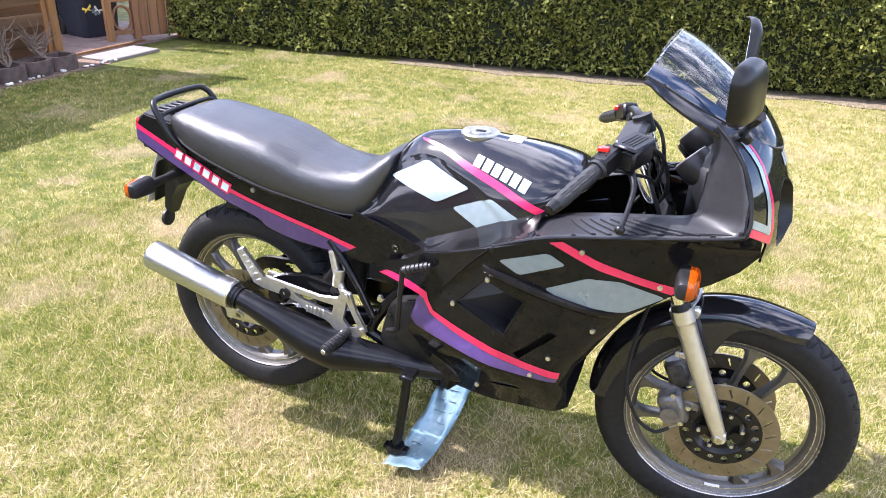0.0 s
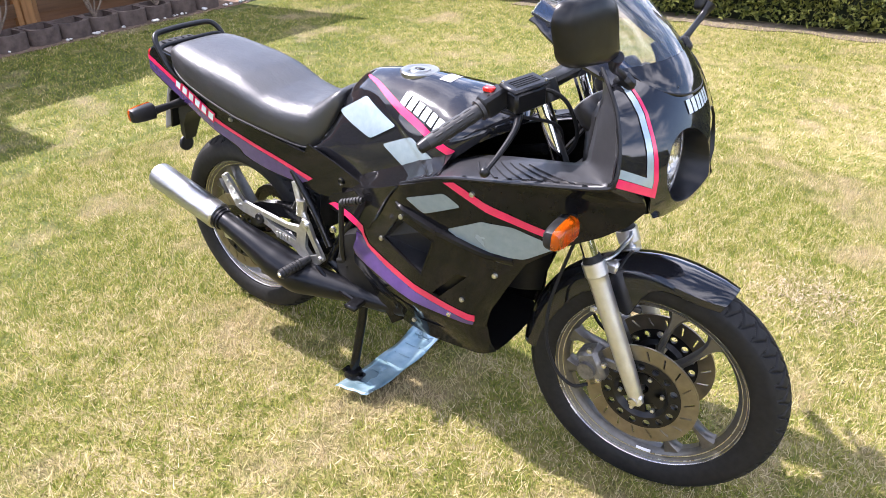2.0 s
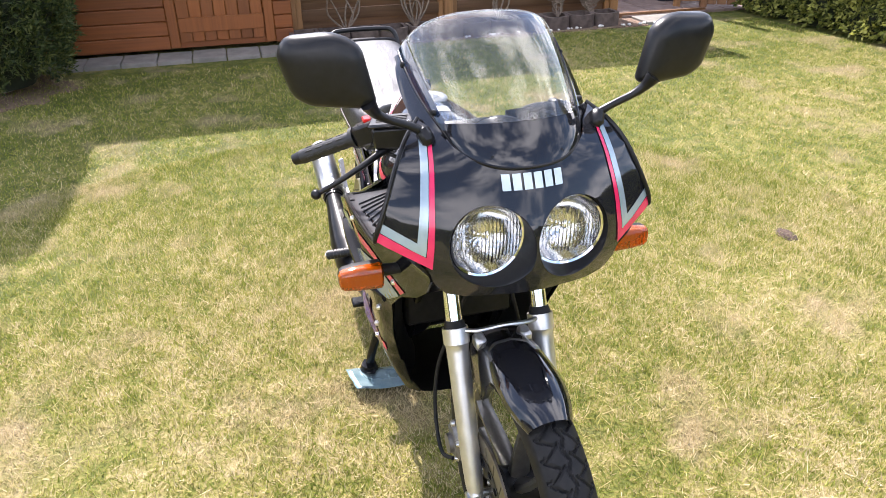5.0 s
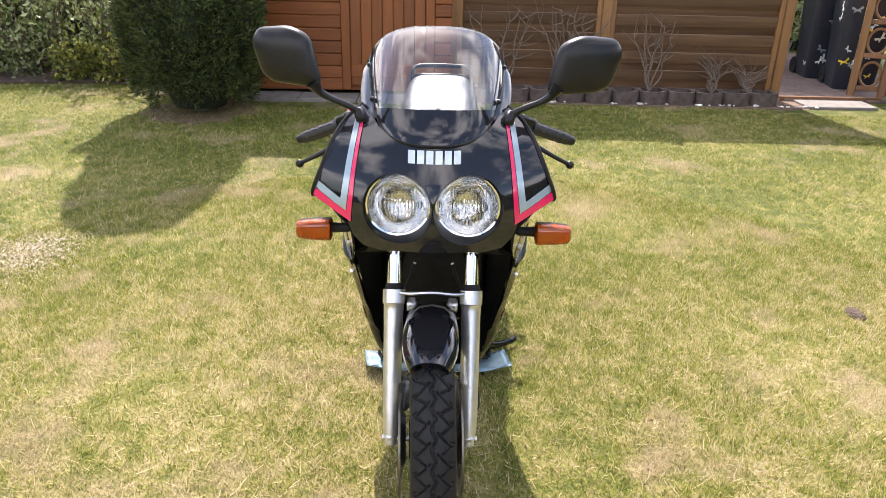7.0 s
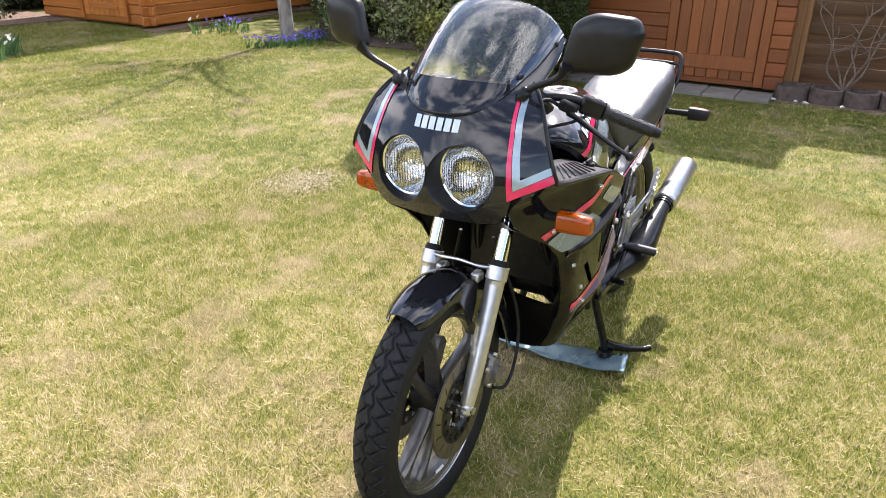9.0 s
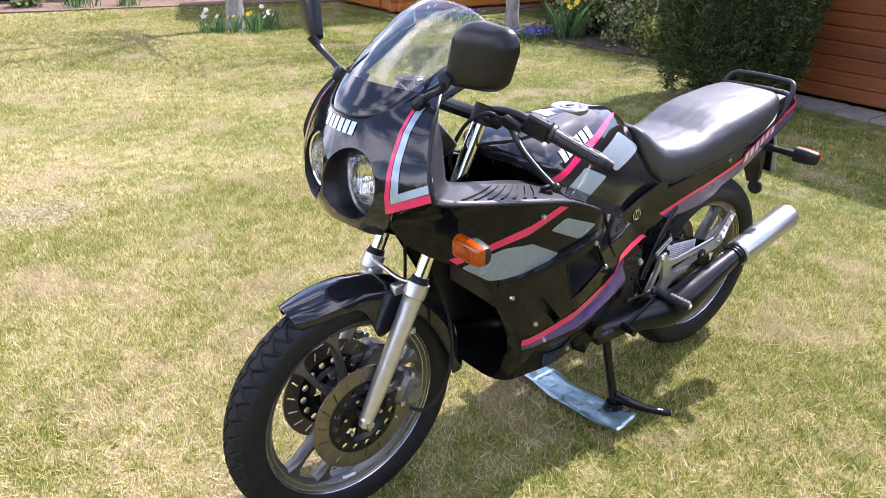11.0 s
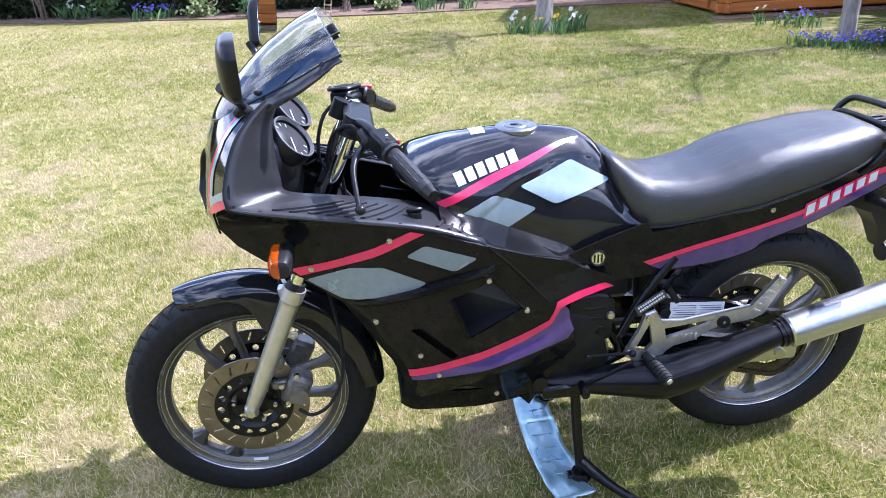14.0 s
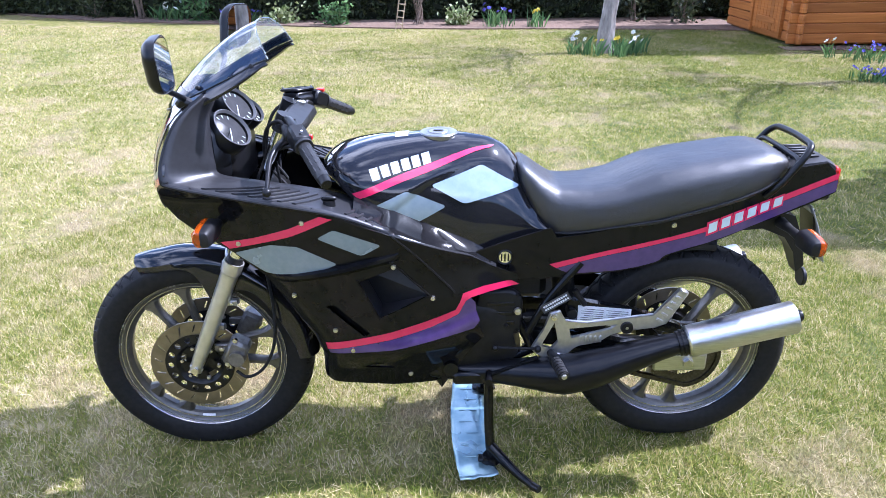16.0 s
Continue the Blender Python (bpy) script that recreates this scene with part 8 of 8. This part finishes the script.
def footrest(s):
    o = empty("footrest_bracket", (0.3, s * 0.15, 0.43))
    o.parent = bike
    o.matrix_parent_inverse = bike.matrix_basis.inverted()
    y = s * 0.150

    def plate(name, pts, th=0.012, parent=o, material=ALLOY, bev=0.003):
        bm = bmesh.new()
        a = [bm.verts.new((x, y - th / 2, z)) for x, z in pts]
        b = [bm.verts.new((x, y + th / 2, z)) for x, z in pts]
        bm.faces.new(a)
        bm.faces.new(b[::-1])
        for i in range(len(a)):
            bm.faces.new((a[i], a[(i + 1) % len(a)], b[(i + 1) % len(a)], b[i]))
        if bev:
            bmesh.ops.bevel(bm, geom=list(bm.edges), offset=bev, segments=1, affect="EDGES")
        return part(name, bm, material, parent)
    arm = plate("cast_plate", [(0.400, 0.498), (0.372, 0.505), (0.358, 0.470), (0.300, 0.463), (0.120, 0.485), (0.060, 0.568), (0.035, 0.552), (0.085, 0.460), (0.115, 0.448), (0.200, 0.440), (0.235, 0.432), (0.262, 0.405), (0.318, 0.400), (0.335, 0.390),
                               (0.352, 0.362), (0.385, 0.350), (0.418, 0.360), (0.448, 0.388), (0.440, 0.400), (0.412, 0.445)])
    for tri in ([(0.386, 0.470), (0.420, 0.398), (0.392, 0.388), (0.374, 0.410)], [(0.346, 0.450), (0.215, 0.462), (0.235, 0.446), (0.340, 0.420)]):
        bm = bmesh.new()
        lo = [bm.verts.new((x, y - 0.03, z)) for x, z in tri]
        hi = [bm.verts.new((x, y + 0.03, z)) for x, z in tri]
        bm.faces.new(lo)
        bm.faces.new(hi[::-1])
        for i in range(4):
            bm.faces.new((lo[i], lo[(i + 1) % 4], hi[(i + 1) % 4], hi[i]))
        carve(arm, bm)
    for x, z in ((0.388, 0.486), (0.192, 0.452), (0.433, 0.388), (0.372, 0.365)):
        bolt((x, y + s * 0.008, z), (0, s, 0), 0.011, o, STEEL, "bracket_bolt")
    bm = bmesh.new()
    cyl(bm, (0.192, y + s * 0.004, 0.452), (0.192, y + s * 0.012, 0.452), 0.018, 0.016, 20)
    part("pivot_boss", bm, DARKMETAL, o)
    for k in range(5):
        bm = bmesh.new()
        box(bm, (0.258 + k * 0.013, y + s * 0.006 - 0.003, 0.408), (0.264 + k * 0.013, y + s * 0.006 + 0.003, 0.428), 0.001)
        part("cast_rib", bm, ALLOY, o)
    for k in range(6):
        bm = bmesh.new()
        m = Matrix.Translation((0.052 + 0.011 * k, y + s * 0.006, 0.556 - 0.0165 * k)) @ pose(0, 0, 0, 0, -30, 0)
        box(bm, (-0.009, -0.004, -0.004), (0.009, 0.005, 0.004), 0.001, m)
        part("folded_peg_rib", bm, ALLOY, o)
    # rider's peg
    bm = bmesh.new()
    P0, P1 = Vector((0.392, y + s * 0.01, 0.380)), Vector((0.372, s * 0.262, 0.368))
    tube(bm, [P0, P0.lerp(P1, 0.2)], 0.010, 10, 1)
    tube(bm, [P0, P1], 0.0125, 12, 1)
    peg = part("foot_peg", bm, GRIP_RUBBER, o, "ribbed rubber foot peg")
    for k in range(7):
        t = 0.25 + 0.105 * k
        bm = bmesh.new()
        cyl(bm, P0.lerp(P1, t), P0.lerp(P1, t + 0.085), 0.0155, 0.0155, 14)
        part("peg_rib", bm, GRIP_RUBBER, peg)
    bolt(P1, (P1 - P0), 0.009, o, STEEL, "peg_bolt")


both(footrest)
# gear lever and linkage on the left, brake pedal on the right
bm = bmesh.new()
tube(bm, [(0.430, 0.172, 0.372), (0.50, 0.178, 0.345), (0.560, 0.180, 0.325)], 0.0065, 8, 4)
cyl(bm, (0.560, 0.170, 0.325), (0.565, 0.222, 0.325), 0.011, 0.011, 14)
part("gear_lever", bm, FRAME, bike, "black gear lever with a rubber tip")
bm = bmesh.new()
tube(bm, [(0.430, 0.165, 0.395), (0.545, 0.165, 0.400)], 0.004, 8, 1)
ball(bm, (0.430, 0.168, 0.395), 0.010)
ball(bm, (0.545, 0.168, 0.400), 0.009)
part("gear_linkage", bm, DARKMETAL, bike)
bm = bmesh.new()
tube(bm, [(0.430, -0.170, 0.372), (0.50, -0.178, 0.335), (0.590, -0.182, 0.315)], 0.007, 8, 4)
box(bm, (0.575, -0.222, 0.310), (0.615, -0.170, 0.326), 0.004)
part("brake_pedal", bm, FRAME, bike, "black rear brake pedal")
bm = bmesh.new()
tube(bm, [(0.515, -0.165, 0.420), (0.548, -0.178, 0.440), (0.556, -0.190, 0.480), (0.566, -0.190, 0.615), (0.572, -0.190, 0.628)], 0.0075, 10, 5)
part("kick_lever", bm, DARKMETAL, bike, "grey kick-start lever")
bm = bmesh.new()
for k in range(6):
    cyl(bm, (0.572 + 0.0115 * k, -0.190, 0.628 + 0.0045 * k), (0.580 + 0.0115 * k, -0.190, 0.631 + 0.0045 * k), 0.011, 0.011, 12)
cyl(bm, (0.568, -0.190, 0.626), (0.645, -0.190, 0.656), 0.008, 0.008, 12)
part("kick_rubber", bm, GRIP_RUBBER, bike)

# chain and sprocket on the left, rear caliper on the right
bm = bmesh.new()
n_t = 40
prof_ = []
for k in range(n_t * 2):
    r = 0.102 if k % 2 else 0.095
    a = math.pi * k / n_t
    prof_.append((r * math.cos(a), r * math.sin(a)))
rings_ = [[(p[0], 0.074, 0.314 + p[1]) for p in prof_], [(p[0], 0.080, 0.314 + p[1]) for p in prof_]]
loft(bm, rings_, caps=False)
inn_ = [[(p[0] * 0.66, yy, 0.314 + p[1] * 0.66) for p in prof_] for yy in (0.074, 0.080)]
vo = [[bm.verts.new(p) for p in ring] for ring in rings_ + inn_]
for a_, b_ in ((0, 2), (1, 3)):
    for k in range(len(prof_)):
        j = (k + 1) % len(prof_)
        bm.faces.new((vo[a_][k], vo[a_][j], vo[b_][j], vo[b_][k]))
part("sprocket", bm, CHAIN, rw, "worn steel rear sprocket", smooth=False)
bm = bmesh.new()
pts_ = []
for k in range(20):
    a = radians(98 + 164 * k / 19)
    pts_.append((0.100 * math.cos(a), 0.314 + 0.100 * math.sin(a)))
path_ = [(0.45, 0.440)] + pts_[::1] + [(0.45, 0.345)]
path_ = [Vector((0.46, 0.438))] + [Vector(p) for p in [(0.100 * math.cos(radians(a)), 0.314 + 0.100 * math.sin(radians(a))) for a in range(95, 270, 8)]] + [Vector((0.46, 0.350))]
links_ = []
for a_, b_ in zip(path_, path_[1:]):
    m_len = max(1, round((b_ - a_).length / 0.0145))
    for k in range(m_len):
        links_.append((a_.lerp(b_, (k + 0.5) / m_len), math.degrees(math.atan2(b_.y - a_.y, b_.x - a_.x))))
for p, ang in links_:
    box(bm, (-0.0085, -0.0075, -0.006), (0.0085, 0.0075, 0.006), 0.0, Matrix.Translation((p.x, 0.077, p.y)) @ pose(0, 0, 0, 0, -ang, 0))
part("drive_chain", bm, CHAIN, bike, "oily drive chain", smooth=False)
bm = bmesh.new()
box(bm, (0.10, -0.115, 0.385), (0.165, -0.070, 0.440), 0.008)
cyl(bm, (0.13, -0.115, 0.41), (0.13, -0.125, 0.41), 0.018, segs=16)
part("rear_caliper", bm, DARKMETAL, bike)
bm = bmesh.new()
tube(bm, [(0.33, -0.125, 0.60), (0.345, -0.128, 0.53), (0.365, -0.13, 0.48)], 0.011, 10, 3)
cyl(bm, (0.345, -0.128, 0.50), (0.352, -0.128, 0.55), 0.016, 0.016, 14)
part("brake_cylinder", bm, ALLOY, bike, "alloy rear brake cylinder")


# ---- centre stand ----
stand = empty("centre_stand", (0.56, 0, 0.3))
stand.parent = bike
stand.matrix_parent_inverse = bike.matrix_basis.inverted()
for s in (1, -1):
    bm = bmesh.new()
    tube(bm, [(0.556, s * 0.105, 0.300), (0.558, s * 0.135, 0.20), (0.556, s * 0.165, 0.10), (0.550, s * 0.178, 0.036)], 0.0135, 12, 4)
    part("leg", bm, FRAME, stand, "black tubular stand leg")
    bm = bmesh.new()
    cyl(bm, (0.552, s * 0.178, 0.034), (0.552, s * 0.178, 0.050), 0.030, 0.024, 20)
    box(bm, (0.515, s * 0.178 - 0.014, 0.034), (0.590, s * 0.178 + 0.014, 0.044), 0.003)
    part("foot", bm, FRAME, stand)
bm = bmesh.new()
tube(bm, [(0.556, -0.12, 0.25), (0.556, 0.12, 0.25)], 0.010, 10, 1)
part("cross_tube", bm, FRAME, stand)
bm = bmesh.new()
tube(bm, [(0.553, 0.172, 0.075), (0.520, 0.200, 0.052), (0.480, 0.245, 0.036), (0.438, 0.290, 0.028)], [0.018, 0.016, 0.012, 0.010], 10, 5)
cyl(bm, (0.445, 0.283, 0.028), (0.428, 0.300, 0.030), 0.012, 0.011, 12)
part("stand_tread", bm, FRAME, stand)
bm = bmesh.new()
box(bm, (0.53, 0.14, 0.285), (0.66, 0.175, 0.325), 0.008)
cyl(bm, (0.665, 0.13, 0.335), (0.665, 0.17, 0.335), 0.020, segs=16)
part("stand_pivot", bm, FRAME, stand)

# ---- bent sheet under the stand ----
sheet = empty("metal_sheet", (0.59, 0.0, 0.02))
bm = bmesh.new()
rows_ = []
nx_, ny_ = 6, 26
for i in range(ny_ + 1):
    t = i / ny_
    y = -0.245 + 0.51 * t
    xc = 0.598 + 0.018 * math.sin(t * 3.0) - 0.012 * t
    row = []
    for k in range(nx_ + 1):
        u = k / nx_ - 0.5
        z = 0.027 + 0.004 * math.sin(t * 9.0) * (0.3 + abs(u)) + (0.016 * max(0, t - 0.86) / 0.14) + (0.012 * max(0, 0.12 - t) / 0.12) + 0.003 * math.sin(u * 14 + t * 21)
        row.append((xc + u * 0.108, y + 0.02 * u, z))
    rows_.append(row)
loft(bm, rows_, caps=False, closed=False)
sh_ = part("sheet", bm, SHEET_BLUE, sheet)
mod_ = sh_.modifiers.new("thick", "SOLIDIFY")
mod_.thickness = 0.0016
for k in range(7):
    t = 0.12 + 0.11 * k
    bm = bmesh.new()
    y = -0.245 + 0.51 * t
    xc = 0.598 + 0.018 * math.sin(t * 3.0) - 0.012 * t
    z = 0.027 + 0.004 * math.sin(t * 9.0) * 0.4 + 0.0028
    box(bm, (xc - 0.028, y, z - 0.004), (xc + 0.028, y + 0.007, z - 0.001), 0.001)
    part("embossed_bar", bm, SHEET_BLUE, sheet)
tagged(sheet, "thin bent pale blue metal sheet below the stand on the grass", "metal sheet")

# ---- tulips in the shrub bed ----
bulbs((-4.58, -5.0), 0.15, 40, PETAL_YELLOW, 6, 0.50, "yellow tulips among the shrubs of the bed", 0.045)
